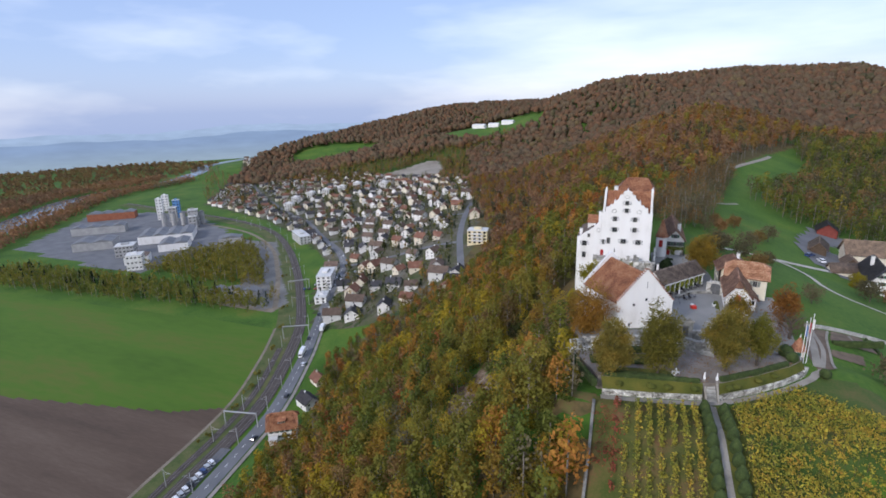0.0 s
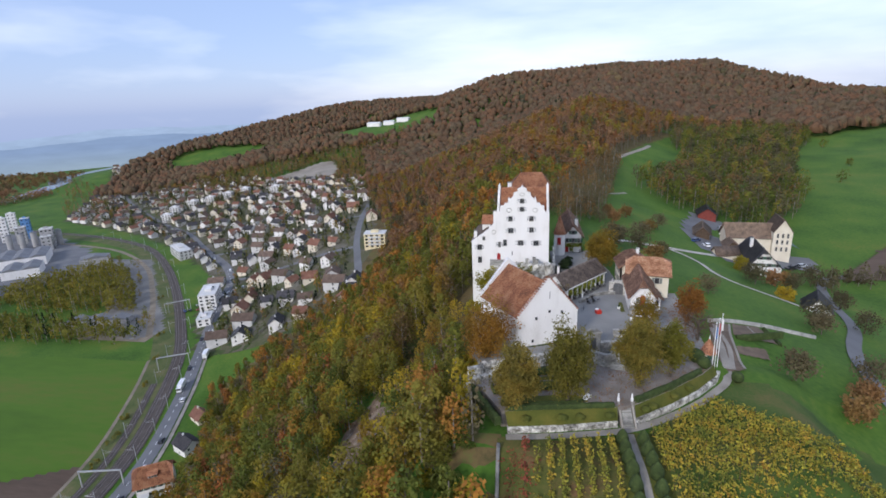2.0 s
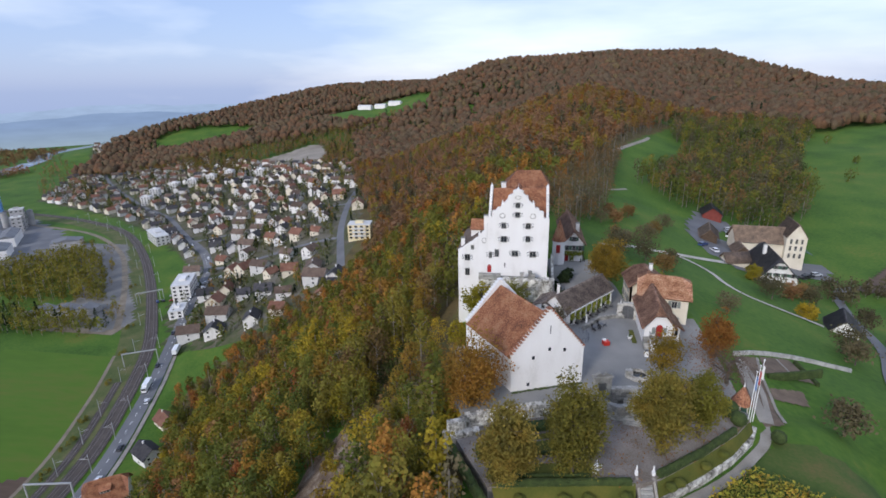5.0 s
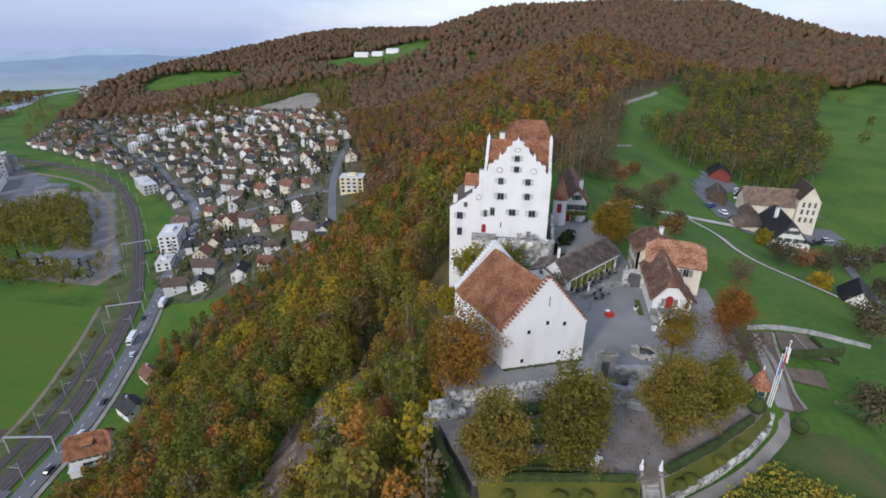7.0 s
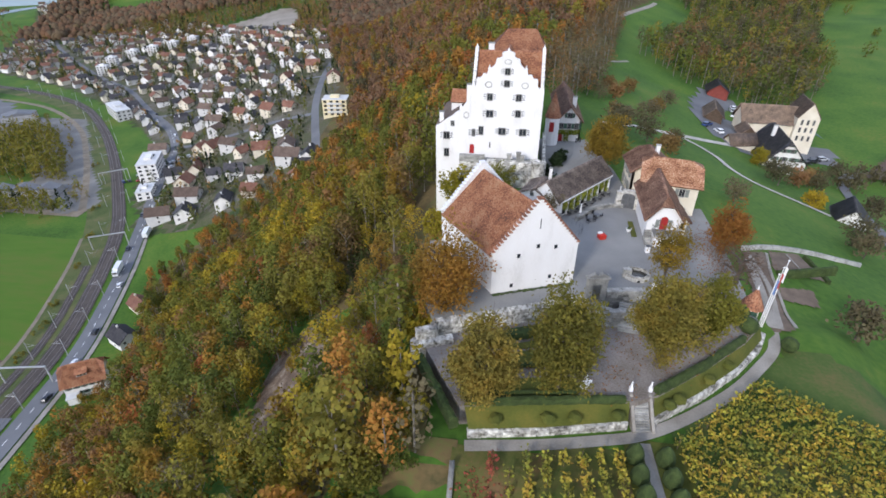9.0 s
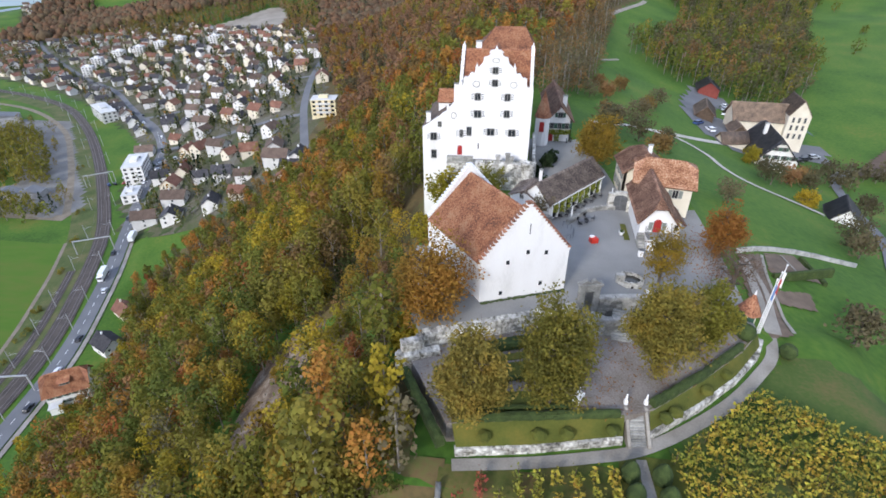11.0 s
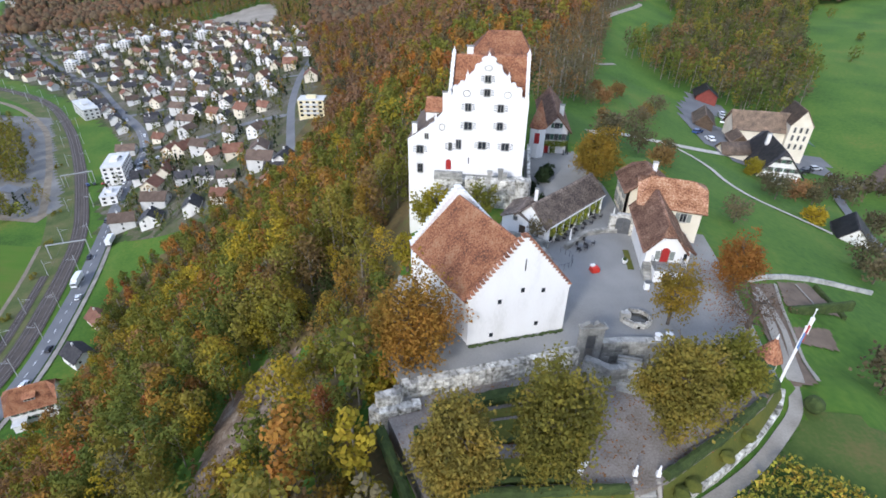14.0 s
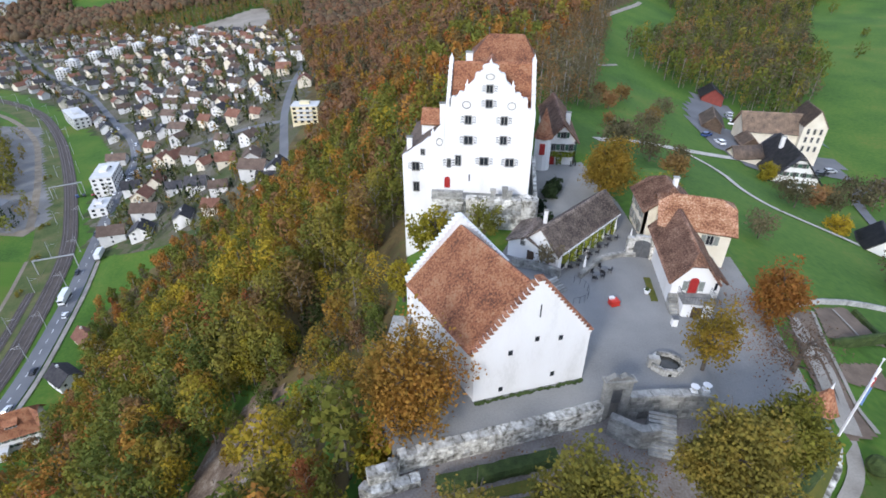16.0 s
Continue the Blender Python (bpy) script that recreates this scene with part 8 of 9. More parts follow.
def stand(name, label, pts, hs, material, rng, n_lobe=16, n_leaf=20, size=0.75, low=0.15, wide=0.28, trunks=True):
    """A stand of lobed trees as one object, with their stems."""
    n = len(pts)
    if n == 0:
        return None
    z = ground_z(pts[:, 0], pts[:, 1])
    h = rng.uniform(hs[0], hs[1], n)
    mean = sum(hs) / 2
    temps = np.array([lobed_crown(rng, n_lobe, n_leaf, size / mean, low + rng.uniform(-0.05, 0.08), wide * rng.uniform(0.8, 1.2)) for _ in range(7)])
    T = temps[rng.integers(0, 7, n)] * h[:, None, None]
    a = rng.uniform(0, 6.28, n)
    ca, sa = np.cos(a)[:, None], np.sin(a)[:, None]
    V = np.stack([T[:, :, 0] * ca - T[:, :, 1] * sa + pts[:, 0:1], T[:, :, 0] * sa + T[:, :, 1] * ca + pts[:, 1:2], T[:, :, 2] + z[:, None]], -1).reshape(-1, 3)
    if trunks:
        r = 0.014 * h
        ang = np.arange(3) * 2.094
        base = np.stack([pts[:, 0:1] + r[:, None] * np.cos(ang), pts[:, 1:2] + r[:, None] * np.sin(ang), np.repeat(z[:, None] - 0.5, 3, 1)], -1)
        top_ = base * 1.0
        top_[:, :, 2] = (z + h * 0.8)[:, None]
        q = np.array([(0, 1, 4, 3), (1, 2, 5, 4), (2, 0, 3, 5)])[None] + np.arange(n)[:, None, None] * 6
        tagged(raw("wood_trunks", np.concatenate([base, top_], 1).reshape(-1, 3), q.reshape(-1, 4), PALE_BARK), "slender grey trunks in the " + name.replace("_", " "), "trunks", kind="stuff")
    return tagged(raw(name, V, quads_of(len(V) // 4), material), label, "forest", kind="stuff")


def wood(name, label, pts, hs, material, rng, quads=40, size=1.0, low=0.12, wide=0.28, stems=True, fir=False):
    """A stand of trees as one object: leaf clumps and stems, all real geometry."""
    n = len(pts)
    if n == 0:
        return None
    z = ground_z(pts[:, 0], pts[:, 1])
    temps = []
    for t in range(6):
        if fir:
            u = rng.random(quads) ** 0.8
            a = rng.uniform(0, 6.28, quads)
            rad = (1 - u) * wide * rng.uniform(0.5, 1.0, quads)
            c = np.stack([np.cos(a) * rad, np.sin(a) * rad, 0.05 + 0.95 * u], -1)
        else:
            c = clumps(rng, 1.0, wide, low, quads)
        temps.append(c)
    T = np.array(temps)[rng.integers(0, 6, n)]
    h = rng.uniform(hs[0], hs[1], n)
    # younger growth down the slope and beside the vineyard
    h = h * (1 - 0.42 * blend(-pts[:, 0], 25, 50) * blend(pts[:, 1], 5, 45) * (1 - blend(pts[:, 1], 160, 220)) * (pts[:, 0] > -125)) * (1 - 0.4 * blend(pts[:, 0], -17, -10) * (pts[:, 1] < -45))
    a = rng.uniform(0, 6.28, n)
    ca, sa = np.cos(a)[:, None], np.sin(a)[:, None]
    X = (T[:, :, 0] * ca - T[:, :, 1] * sa) * h[:, None] + pts[:, 0:1]
    Y = (T[:, :, 0] * sa + T[:, :, 1] * ca) * h[:, None] + pts[:, 1:2]
    Z = T[:, :, 2] * h[:, None] + z[:, None]
    C = np.stack([X, Y, Z], -1).reshape(-1, 3)
    v, f = leaves(rng, C, 0.12 * size, 1, size)
    if stems:
        r = 0.016 * h
        ang = np.arange(3) * 2.094
        base = np.stack([pts[:, 0:1] + r[:, None] * np.cos(ang), pts[:, 1:2] + r[:, None] * np.sin(ang), np.repeat(z[:, None] - 0.5, 3, 1)], -1)
        top_ = base * 1.0
        top_[:, :, 2] = (z + h * 0.8)[:, None]
        sv = np.concatenate([base, top_], 1).reshape(-1, 3)
        q = np.array([(0, 1, 4, 3), (1, 2, 5, 4), (2, 0, 3, 5)])[None] + np.arange(n)[:, None, None] * 6
        tagged(raw("wood_trunks", sv, q.reshape(-1, 4), PALE_BARK), "slender grey trunks in the " + name.replace("_", " "), "trunks", kind="stuff")
    ob = raw(name, v, f, material)
    return tagged(ob, label, "forest", kind="stuff")


def crown_material(name, stops):
    """Crowns of a wood seen from afar: each tree its own autumn colour, mottled by clumps of leaves."""
    m = bpy.data.materials.new(name)
    m.use_nodes = True
    n, l = m.node_tree.nodes, m.node_tree.links
    b = n["Principled BSDF"]
    b.inputs["Roughness"].default_value, b.inputs["Specular IOR Level"].default_value = 0.95, 0.1
    geo, ramp, t1, t2 = n.new("ShaderNodeNewGeometry"), n.new("ShaderNodeValToRGB"), n.new("ShaderNodeTexNoise"), n.new("ShaderNodeTexNoise")
    ramp.color_ramp.interpolation = "CONSTANT"
    el = ramp.color_ramp.elements
    while len(el) < len(stops):
        el.new(0.5)
    for e_, (p, c) in zip(el, stops):
        e_.position, e_.color = p, (*c, 1)
    t1.inputs["Scale"].default_value, t1.inputs["Detail"].default_value = 1.3, 5.0
    t2.inputs["Scale"].default_value, t2.inputs["Detail"].default_value = 0.012, 2.0
    add, mr, hs = n.new("ShaderNodeMath"), n.new("ShaderNodeMapRange"), n.new("ShaderNodeHueSaturation")
    # neighbouring trees lean towards the same kinds
    add.operation = "MULTIPLY_ADD"
    add.inputs[1].default_value = 0.62
    off_ = n.new("ShaderNodeMapRange")
    off_.inputs["From Min"].default_value, off_.inputs["From Max"].default_value = 0.3, 0.7
    off_.inputs["To Min"].default_value, off_.inputs["To Max"].default_value = 0.0, 0.38
    l.new(geo.outputs["Position"], t2.inputs["Vector"])
    l.new(t2.outputs["Fac"], off_.inputs["Value"])
    l.new(geo.outputs["Random Per Island"], add.inputs[0])
    l.new(off_.outputs[0], add.inputs[2])
    l.new(add.outputs[0], ramp.inputs["Fac"])
    l.new(geo.outputs["Position"], t1.inputs["Vector"])
    mr.inputs["From Min"].default_value, mr.inputs["From Max"].default_value = 0.32, 0.68
    mr.inputs["To Min"].default_value, mr.inputs["To Max"].default_value = 0.62, 1.3
    l.new(t1.outputs["Fac"], mr.inputs["Value"])
    l.new(mr.outputs[0], hs.inputs["Value"])
    l.new(ramp.outputs[0], hs.inputs["Color"])
    l.new(hs.outputs[0], b.inputs["Base Color"])
    bp_ = n.new("ShaderNodeBump")
    bp_.inputs["Strength"].default_value, bp_.inputs["Distance"].default_value = 0.8, 0.45
    l.new(t1.outputs["Fac"], bp_.inputs["Height"])
    l.new(bp_.outputs[0], b.inputs["Normal"])
    return m


HILL_CROWN = crown_material("hill_crowns", [(0.0, (0.080, 0.069, 0.036)), (0.14, (0.120, 0.088, 0.054)), (0.29, (0.102, 0.066, 0.040)), (0.42, (0.133, 0.077, 0.044)), (0.56, (0.116, 0.084, 0.050)), (0.70, (0.146, 0.081, 0.045)), (0.82, (0.132, 0.097, 0.048)), (0.93, (0.051, 0.051, 0.029))])


def canopy(name, label, pts, hs, material, rng, wide=0.34, sides=6, leaf_n=8, leaf_s=0.9, stems=False, low=0.3):
    """Far trees as one object: an uneven crown each, with sprays of leaves that break its outline."""
    n = len(pts)
    z = ground_z(pts[:, 0], pts[:, 1])
    h = rng.uniform(hs[0], hs[1], n)
    r = h * wide * rng.uniform(0.75, 1.25, n)
    lev, rad = np.array((low, low + 0.22, low + 0.48, 0.97)), np.array((0.7, 1.0, 0.86, 0.32))
    a = (np.arange(sides) * 2 * math.pi / sides)[None, None] + rng.uniform(0, 6.28, (n, 1, 1)) + rng.uniform(-0.3, 0.3, (n, 4, sides))
    R = r[:, None, None] * rad[None, :, None] * rng.uniform(0.7, 1.25, (n, 4, sides))
    Z = z[:, None, None] + h[:, None, None] * (lev[None, :, None] + rng.uniform(-0.07, 0.07, (n, 4, sides)))
    D = np.stack([pts[:, 0, None, None] + R * np.cos(a), pts[:, 1, None, None] + R * np.sin(a), Z], -1).reshape(n, 4 * sides, 3)
    j = np.arange(sides)
    q = np.concatenate([np.stack([k * sides + j, k * sides + (j + 1) % sides, (k + 1) * sides + (j + 1) % sides, (k + 1) * sides + j], -1) for k in range(3)])
    t = 3 * sides
    q = np.concatenate([q, [(t, t + 1, t + 2, t + 3), (t, t + 3, t + 4, t + 5)]] if sides == 6 else [q, [(t, t + 1, t + 2, t + 3), (t, t + 3, t + 4, t + 7), (t + 4, t + 5, t + 6, t + 7)]])
    per = 4 * sides + 3 * leaf_n
    root = rng.integers(sides, 4 * sides, (n, leaf_n))
    P = np.take_along_axis(D, root[:, :, None].repeat(3, 2), 1)
    c = np.stack([pts[:, 0], pts[:, 1], z + h * 0.55], -1)[:, None]
    o = P - c
    o /= np.linalg.norm(o, axis=2)[:, :, None] + 1e-9
    s = np.cross(o, rng.normal(0, 1, o.shape))
    s /= np.linalg.norm(s, axis=2)[:, :, None] + 1e-9
    k = leaf_s * rng.uniform(0.5, 1.2, (n, leaf_n, 1))
    L = np.stack([P + (o * 0.5 + s * 0.8) * k, P + o * k * 1.1, P + (o * 0.5 - s * 0.8) * k], 2).reshape(n, 3 * leaf_n, 3)
    lb = 4 * sides + 3 * np.arange(leaf_n)[None]
    lf = np.stack([root, lb + 0 * root, lb + 1 + 0 * root, lb + 2 + 0 * root], -1)
    base = (np.arange(n) * per)[:, None, None]
    V = np.concatenate([D, L], 1).reshape(-1, 3)
    F = np.concatenate([q[None] + base, lf + base], 1).reshape(-1, 4)
    if stems:
        rs = 0.017 * h
        ang = np.arange(3) * 2.094
        b0 = np.stack([pts[:, 0:1] + rs[:, None] * np.cos(ang), pts[:, 1:2] + rs[:, None] * np.sin(ang), np.repeat(z[:, None] - 0.5, 3, 1)], -1)
        b1 = b0 * 1.0
        b1[:, :, 2] = (z + h * 0.7)[:, None]
        qq = np.array([(0, 1, 4, 3), (1, 2, 5, 4), (2, 0, 3, 5)])[None] + np.arange(n)[:, None, None] * 6
        tagged(raw("wood_trunks", np.concatenate([b0, b1], 1).reshape(-1, 3), qq.reshape(-1, 4), PALE_BARK), "slender grey trunks in the " + name.replace("_", " "), "trunks", kind="stuff")
    return tagged(raw(name, V, F, material), label, "forest", kind="stuff")


in_near = lambda p: ~inside(p[:, 0], p[:, 1], near_zone)
mid_pts = scatter(SLOPE, 4.9, 0, rng, -120, 150, in_near)
mid_pts = mid_pts[~inside(mid_pts[:, 0], mid_pts[:, 1], GULLY_OPEN) & (np.hypot(mid_pts[:, 0] - IX, mid_pts[:, 1] - IY) > 14)]
upper_ = mid_pts[:, 1] > 75
ridge_ = mid_pts[upper_]
grp = rng.choice(6, len(ridge_), p=(0.19, 0.26, 0.17, 0.19, 0.04, 0.15))
for i, (k, w) in enumerate((("orange", "orange beeches"), ("olive", "olive-brown oaks"), ("green", "dull green ash trees"), ("brown", "brown oaks"), ("rust", "rust-red beeches"), ("bare", "nearly bare grey trees"))):
    stand("ridge_wood", f"autumn stand of {w} on the slope beside the keep", ridge_[grp == i], (8, 13), LEAF[k], rng, 14, 19 if k != "bare" else 9, 0.75, 0.36, 0.24)
mid_pts = np.concatenate([mid_pts[~upper_], rest_pts])
grp = rng.choice(8, len(mid_pts), p=(0.14, 0.25, 0.20, 0.09, 0.12, 0.02, 0.13, 0.05))
for i, (k, w) in enumerate((("orange", "orange beeches"), ("olive", "olive-brown oaks"), ("green", "dull green ash trees"), ("brown", "brown oaks"), ("yellow", "yellow maples"), ("rust", "rust-red beeches"), ("gold", "dull golden limes"), ("bare", "nearly bare trees"))):
    stand("slope_wood", f"autumn stand of {w} on the slope", mid_pts[grp == i], (8, 14), LEAF[k], rng, 17, 20 if k != "bare" else 9, 0.7)
far_pts = scatter(SLOPE, 6.2, 0, rng, 150, 480)
grp = rng.choice(6, len(far_pts), p=(0.14, 0.10, 0.46, 0.10, 0.08, 0.12))
for i, (k, w) in enumerate((("orange", "orange beeches"), ("olive", "olive-brown oaks"), ("hill", "brown beeches"), ("brown", "brown oaks"), ("rust", "rust-red beeches"), ("bare", "bare grey trees"))):
    stand("hill_wood", f"autumn stand of {w} behind the castle", far_pts[grp == i], (10, 16), LEAF[k], rng, 11, 9, 1.25, 0.38, 0.25)
# clearings: two hill meadows
open_ = lambda p: (((p[:, 0] + 665) / 150) ** 2 + ((p[:, 1] - 945) / 92) ** 2 > 1) & (((p[:, 0] + 308) / 120) ** 2 + ((p[:, 1] - 922) / 70) ** 2 > 1)
hill_pts = np.concatenate([scatter(SLOPE, 8.4, 0, rng, 480, 720), scatter(SLOPE, 11.5, 0, rng, 720, 1500)])
hill_pts = hill_pts[open_(hill_pts)]
canopy("hill_forest", "brown autumn forest covering the hill", hill_pts, (11, 17), HILL_CROWN, rng, 0.40, 6, 3, 1.6)
few = hill_pts[rng.random(len(hill_pts)) < 0.04]
wood("hill_firs", "scattered dark firs in the hill forest", few + 3, (13, 20), LEAF["fir"], rng, 24, 1.2, stems=False, fir=True, wide=0.2)
ew = scatter(WOOD_EAST, 5.8, 0, rng)
grp = rng.choice(5, len(ew), p=(0.32, 0.12, 0.16, 0.32, 0.08))
for i, (k, w) in enumerate((("green", "dull green ash trees"), ("olive", "olive-brown oaks"), ("brown", "brown oaks"), ("bare", "half-bare grey trees"), ("dark", "dark green trees"))):
    stand("east_wood", f"autumn stand of {w} above the farm", ew[grp == i], (9, 16), LEAF[k] if k != "dark" else DARK_LEAF, rng, 13, 11, 1.0, 0.2, 0.29)
# woods of the far hill, with clearings
FAR_HILL = [(-920, 930), (-880, 860), (-780, 660), (-650, 650), (-470, 735), (-400, 745), (-320, 790), (-250, 870), (-330, 1010), (-90, 1330), (200, 1500), (250, 1950), (-150, 1830), (-450, 1700), (-800, 1300), (-900, 1040)]
fh = scatter(FAR_HILL, 10.8, 0, rng, keep=open_)
canopy("far_hill_forest", "brown autumn forest on the far hill", fh, (11, 19), HILL_CROWN, rng, 0.38, 6, 1, 1.6)
wood("far_hill_firs", "scattered dark firs on the far hill", fh[rng.random(len(fh)) < 0.06] + 4, (14, 20), LEAF["fir"], rng, 22, 1.6, stems=False, fir=True, wide=0.2)
# woods between the village, the quarry and the far meadows
UPPER = [(-640, 652), (-541, 715), (-423, 740), (-320, 805), (-250, 880), (-222, 700), (-212, 520), (-262, 525), (-297, 640), (-350, 726), (-424, 644), (-470, 632), (-560, 648)]
up = scatter(UPPER, 7.6, 0, rng)
grp = rng.choice(5, len(up), p=(0.30, 0.22, 0.22, 0.12, 0.14))
for i, (k, w) in enumerate((("hill", "brown beeches"), ("brown", "brown oaks"), ("olive", "olive oaks"), ("orange", "orange beeches"), ("green", "dull green ash trees"))):
    stand("upper_wood", f"autumn stand of {w} above the village", up[grp == i], (8, 15), LEAF[k], rng, 7, 8, 1.25, 0.2, 0.34)
wood("upper_firs", "dark firs in the wood above the village", up[rng.random(len(up)) < 0.12] + 3, (12, 19), LEAF["fir"], rng, 30, 1.0, stems=False, fir=True, wide=0.2)
# trees and shrubs over the goods yard's edges and the gardens beside it
gy = scatter([(-430, 318), (-385, 300), (-330, 236), (-300, 196), (-318, 180), (-350, 226), (-400, 270)], 8.0, 0, rng)
gy = np.concatenate([gy[rng.random(len(gy)) < 0.55], scatter([(-286, 178), (-266, 158), (-262, 170), (-284, 196)], 6.5, 0, rng)])
for i, (k, w) in enumerate((("olive", "olive"), ("green", "dull green"), ("gold", "dull golden"))):
    stand("yard_trees", f"{w} trees and shrubs beside the goods yard", gy[i::3], (5, 11), LEAF[k], rng, 8, 10, 0.85, 0.1, 0.33)
# loose trees where the slope's wood meets the gardens
lo_ = scatter([(-132, 296), (-190, 430), (-225, 560), (-262, 560), (-222, 430), (-160, 300)], 9.0, 0, rng)
lo_ = lo_[rng.random(len(lo_)) < 0.6]
lo_ = lo_[[min(math.hypot(p[0] - h[0], p[1] - h[1]) for h in HOUSES) > 8 and road_gap(*p)[0] > 5 for p in lo_]]
for i, (k, w) in enumerate((("olive", "olive oaks"), ("yellow", "yellow maples"), ("green", "dull green ash trees"))):
    stand("garden_edge_trees", f"scattered {w} between the wood and the gardens", lo_[i::3], (6, 12), LEAF[k], rng, 8, 10, 0.9, 0.12, 0.3)
# brown trees and orchards between the village and the river
rv = scatter([(-560, 440), (-700, 520), (-960, 760), (-980, 830), (-760, 700), (-640, 590)], 13.0, 0, rng)
rv = rv[rng.random(len(rv)) < 0.7]
rv = rv[[road_gap(*p)[0] > 7 for p in rv]]
for i, (k, w) in enumerate((("brown", "brown"), ("olive", "olive"), ("hill", "grey-brown"))):
    stand("plain_trees", f"loose {w} trees between the village and the river", rv[i::3], (6, 12), LEAF[k], rng, 6, 8, 1.2, 0.1, 0.36)
# belts along the field, the river and in the village
BELT = spread([(-186, 78), (-196, 92), (-300, 96), (-420, 92), (-420, 60), (-300, 66)])
bp = scatter(BELT, 6.0, 0, rng)
g = rng.random(len(bp))
wood("field_belt", "belt of green and yellow trees along the field", bp[g < 0.55], (8, 14), LEAF["green"], rng, 60, 0.8)
wood("field_belt", "belt of yellowing trees along the field", bp[(g >= 0.55) & (g < 0.85)], (9, 15), LEAF["olive"], rng, 60, 0.8)
wood("field_firs", "dark firs in the belt along the field", bp[g >= 0.85], (10, 15), LEAF["fir"], rng, 60, 0.7, fir=True, wide=0.2)
bp2 = scatter(spread([(-214, 112), (-250, 150), (-292, 184), (-318, 160), (-320, 112), (-260, 104)]), 6.5, 0, rng)
wood("works_wood", "yellow-green grove beside the works", bp2, (9, 16), LEAF["olive"], rng, 60, 0.85)
for side, (lo, hi) in (("near", (30, 75)), ("far", (-120, -30))):
    ln = spread([(-470, -60), (-520, 60), (-575, 146), (-640, 235), (-700, 315), (-725, 400), (-715, 500)])
    poly = [(p[0] + hi * -n[0], p[1] + hi * -n[1]) for p, n in zip(ln, normals(ln))] + [(p[0] + lo * -n[0], p[1] + lo * -n[1]) for p, n in zip(ln, normals(ln))][::-1]
    wood("river_wood", "brown riverside wood", scatter(poly, 9.0, 0, rng), (10, 17), LEAF["hill"], rng, 20, 1.7, wide=0.36, stems=False)
far_wood = scatter(spread([(-800, 100), (-760, 500), (-1000, 900), (-1500, 1000), (-1900, 500), (-1400, 200)]), 30.0, 0, rng)
far_wood = far_wood[np.hypot(*far_wood.T) < 2200]
wood("plain_wood", "scattered woods on the far plain", far_wood, (10, 16), LEAF["hill"], rng, 30, 2.5, stems=False, wide=0.5)

vt = np.array([(rng.uniform(-990, -98), rng.uniform(70, 900)) for _ in range(15000)])
vt = vt[inside(vt[:, 0], vt[:, 1], VILLAGE)]
H_ = np.array(HOUSES)
dmin = np.array([np.hypot(*(H_ - p).T).min() for p in vt])
gap_ = np.array([road_gap(*p)[0] for p in vt])
vt = vt[(dmin > 6.6) & (gap_ > 5)]
g = rng.random(len(vt))
for lo, hi, k, w in ((0, 0.4, None, "dark green"), (0.4, 0.56, "green", "dull green"), (0.56, 0.70, "olive", "olive"), (0.70, 0.78, "orange", "orange")):
    stand("village_trees", f"{w} garden trees and shrubs between the houses", vt[(g >= lo) & (g < hi)], (4.5, 10), LEAF[k] if k else DARK_LEAF, rng, 6, 8, 1.1, 0.1, 0.36)
wood("village_firs", "dark garden firs between the houses", vt[g > 0.78], (5, 12), LEAF["fir"], rng, 40, 0.7, fir=True, wide=0.2)

bz = random.Random(12)
n_b = 0
while n_b < 34:
    x, y = bz.uniform(-20, -6.8), bz.uniform(-88, -48)
    if inside(x, y, [(-20, -50), (-12.5, -48), (-7.2, -58), (-7, -88), (-18, -88)]):
        k = bz.randrange(4)
        place_tree("bush", {"yellow": "yellow-leaved wild bush", "olive": "olive-brown wild bush", "green": "dark green wild bush", "gold": "dull golden wild bush"}[bush_me[k][2]] + " on the steep slope", x, y, at_ground(x, y) - 0.1, bush_me[k][0], bush_me[k][1], bz.uniform(0, 360), bz.uniform(0.8, 1.5), "slope bushes", "bush")
        n_b += 1
br = scatter(BRAMBLE, 2.1, 0, rng)
stand("brambles", "dark green bramble thicket on the slope", br, (1.2, 2.6), DARK_LEAF, rng, 5, 14, 0.45, 0.0, 0.75, False)
un = scatter(near_zone, 3.4, 0, rng)
un = un[~inside(un[:, 0], un[:, 1], GULLY)]
for i, (k, w) in enumerate((("olive", "olive"), ("green", "dull green"), ("brown", "brown"))):
    stand("undergrowth", f"{w} undergrowth bushes between the slope trees", un[i::3], (1.5, 4.0), LEAF[k], rng, 5, 12, 0.5, 0.0, 0.5, False)
vb = scatter([(-235, 545), (-300, 572), (-330, 540), (-420, 535), (-560, 655), (-690, 655), (-640, 720), (-440, 650), (-380, 740), (-290, 690), (-225, 620)], 9.0, 0, rng)
vb = vb[~inside(vb[:, 0], vb[:, 1], [(-330, 470), (-270, 520), (-300, 640), (-350, 720), (-420, 640), (-400, 540)])]
wood("village_edge_wood", "brown and olive wood at the village's upper edge", vb[::2], (7, 13), LEAF["olive"], rng, 40, 0.9, wide=0.34)
wood("village_edge_wood", "brown trees at the village's upper edge", vb[1::2], (7, 13), LEAF["brown"], rng, 40, 0.9, wide=0.34)

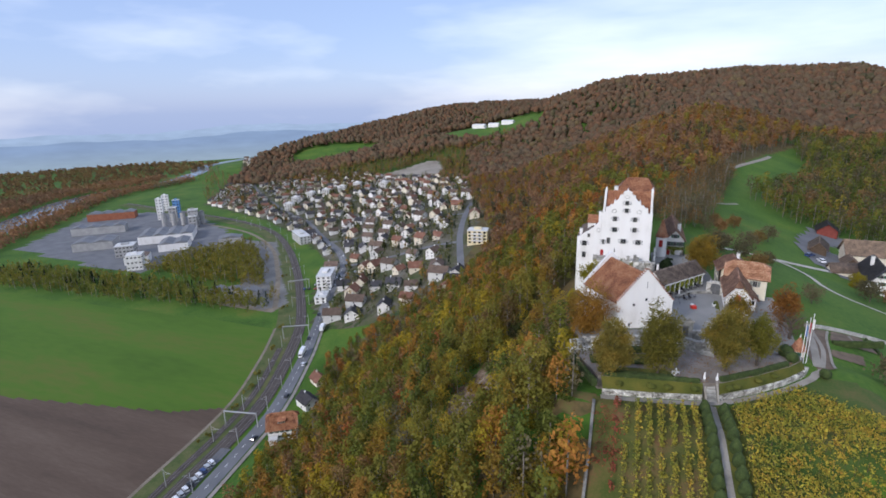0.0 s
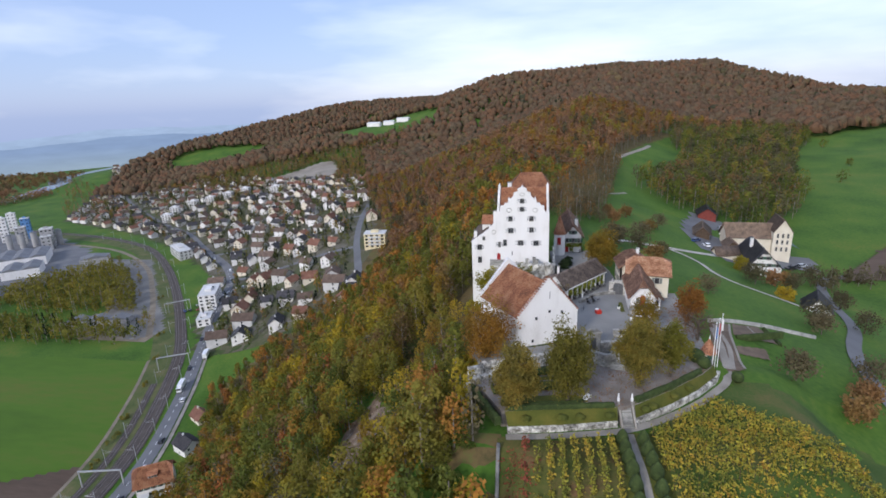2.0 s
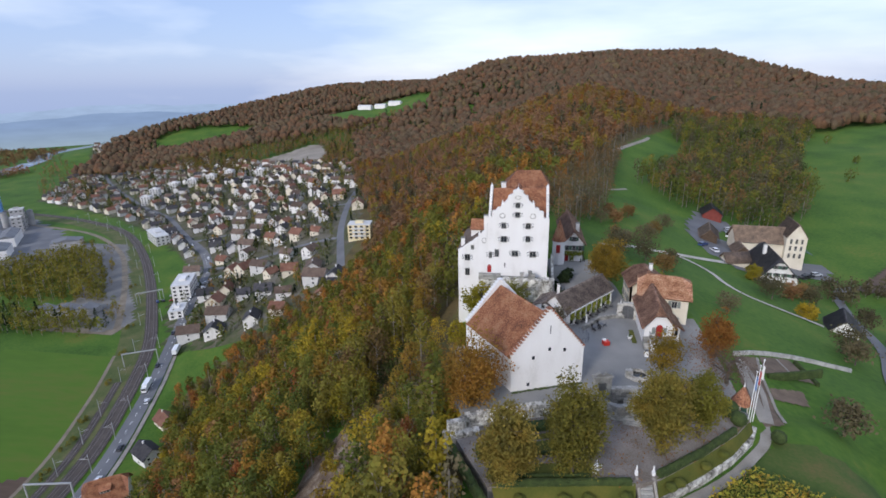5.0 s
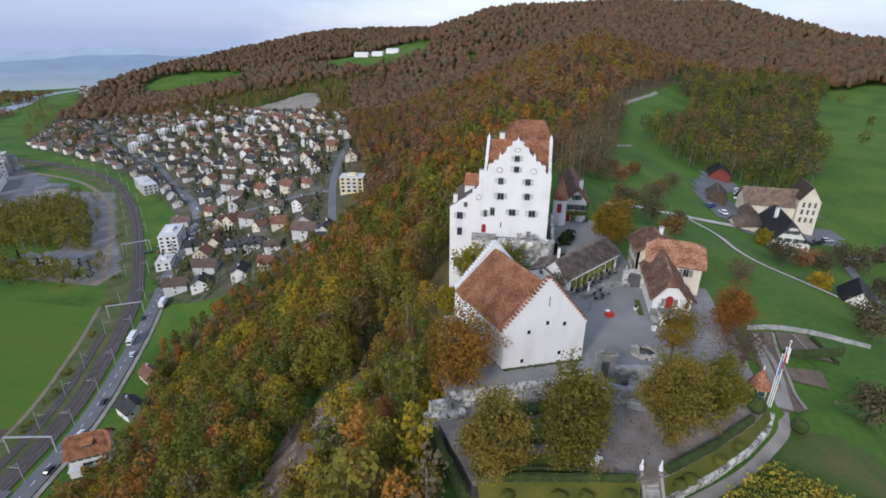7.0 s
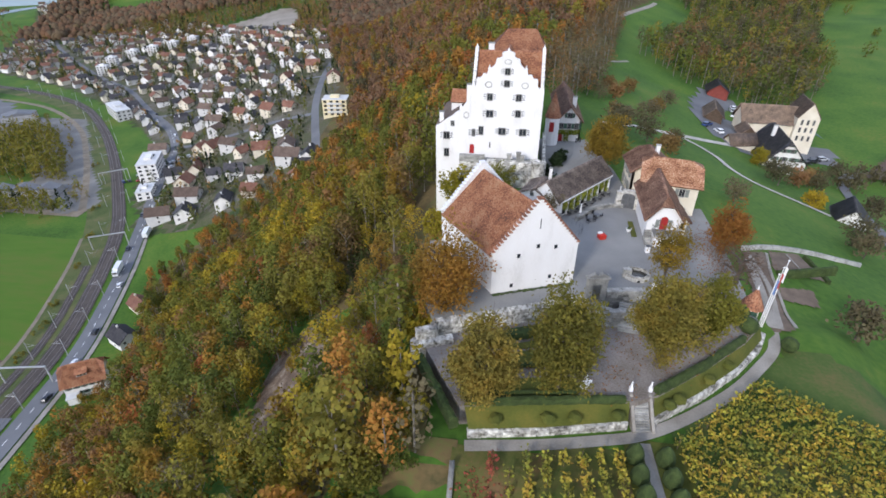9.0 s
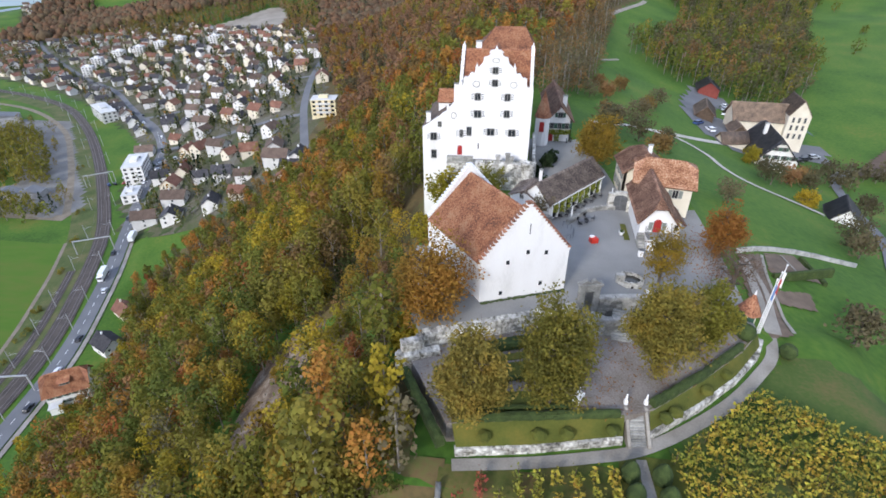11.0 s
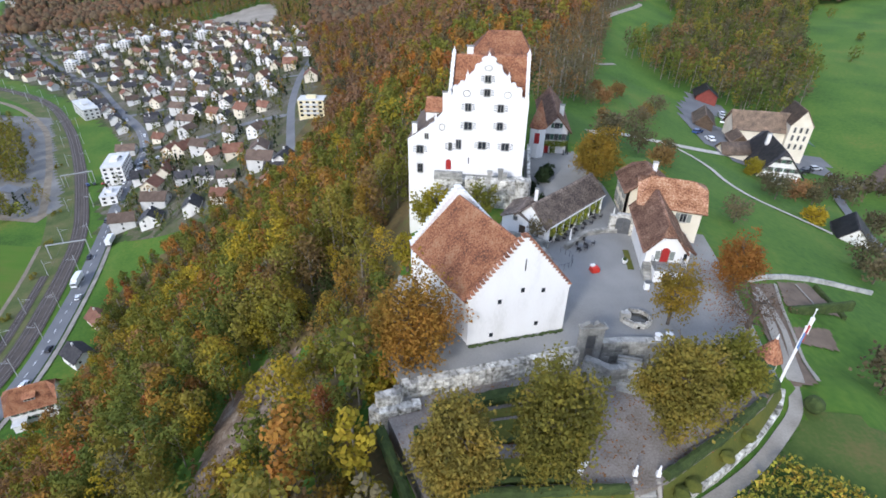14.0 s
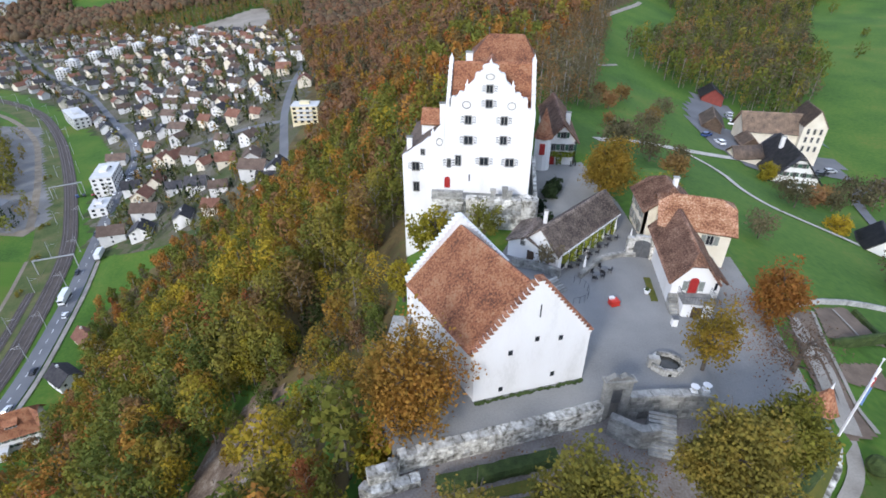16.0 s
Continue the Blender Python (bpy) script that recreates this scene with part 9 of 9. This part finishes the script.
# grey half-bare trees along the meadow's edge behind the keep
edge_zone = [(2, 58), (10, 50), (22, 74), (30, 104), (44, 172), (60, 250), (50, 252), (32, 192), (10, 112)]
ep = scatter(edge_zone, 5.2, 0, rng)
g = rng.random(len(ep))
wood("edge_wood", "grey half-bare trees at the meadow's edge", ep[g < 0.6], (8, 13), LEAF["bare"], rng, 260, 0.28)
wood("edge_wood", "olive trees at the meadow's edge", ep[g >= 0.6], (8, 13), LEAF["brown"], rng, 240, 0.3)
hp = scatter([(100, 60), (118, 76), (170, 88), (300, 150), (300, 162), (170, 98), (112, 84), (96, 66)], 6.0, 0, rng)
wood("lane_hedgerow", "grey-brown hedgerow trees along the lane", hp, (5, 9), LEAF["bare"], rng, 80, 0.5)
fp = np.array([(160, 300), (200, 250), (230, 300), (300, 360), (250, 380), (330, 300), (280, 260), (360, 420), (300, 460)], float)
wood("field_trees", "single trees on the far meadow", fp, (6, 10), LEAF["green"], rng, 120, 0.6, wide=0.4)
sl = scatter([(260, 420), (420, 480), (620, 700), (640, 820), (420, 640), (240, 486)], 8.0, 0, rng)
canopy("meadow_wood", "brown wood above the far meadow", sl, (10, 16), HILL_CROWN, rng, 0.36, 6, 6, 1.2)

# scrub at the foot of the slope and along the railway
sc_ = scatter(spread([(-116, 30), (-104, 4), (-96, -14), (-90, -40), (-84, -44), (-92, -8), (-100, 10), (-110, 44)]), 3.2, 0, rng)
wood("scrub", "low green and brown scrub at the slope's foot", sc_, (2, 5), LEAF["green"], rng, 120, 0.25, wide=0.4, stems=False)
foot = scatter(spread([(-104, 34), (-84, 8), (-72, -10), (-60, -38), (-48, -70), (-68, -74), (-82, -40), (-92, -10), (-99, 8), (-112, 44)]), 3.0, 0, rng)
foot = foot[np.hypot(foot[:, 0] - IX, foot[:, 1] - IY) > 15]
foot = foot[[road_gap(*p)[0] > 9 for p in foot]]
wood("scrub", "brown and olive bushes at the slope's foot", foot[::2], (2, 5), LEAF["olive"], rng, 110, 0.24, wide=0.4, stems=False)
wood("scrub", "dark green bushes at the slope's foot", foot[1::2], (2, 4.5), DARK_LEAF, rng, 110, 0.24, wide=0.4, stems=False)
N2 = off(RAIL, 12.5)[2:10]
sp = np.array([(p[0] + rng.uniform(-1.5, 1.5), p[1] + rng.uniform(-4, 4)) for p in N2 for _ in range(4)])
wood("rail_scrub", "low bushes along the railway", sp, (1.5, 3.5), LEAF["olive"], rng, 80, 0.25, wide=0.45, stems=False)

# leaves fallen on the drive and the garden gravel
rl = np.random.default_rng(31)
lx, ly = np.concatenate([rl.normal(29.5, 2.0, 420), rl.uniform(-8, 29, 700)]), np.concatenate([rl.normal(-24, 4.5, 420), rl.uniform(-53, -39, 700)])
drive_ = np.arange(1120) < 420
ok_ = np.where(drive_, (lx > 22) & (lx < 31.6) & (ly > -35.5) & (ly < -9), inside(lx, ly, GARDEN))
lz = np.where(drive_, 0.03 - 2.0 * blend(-ly, 20, 39) - 0.9 * blend(lx, 29, 33) * blend(-ly, 5, 25), -1.96)
v, f = leaves(rl, np.stack([lx, ly, lz], -1)[ok_], (0.25, 0.25, 0.004), 3, 0.10)
tagged(raw("fallen_leaves", v, f, LEAF["rust"]), "scatter of rust-brown fallen leaves on the gravel", "leaves", kind="stuff")
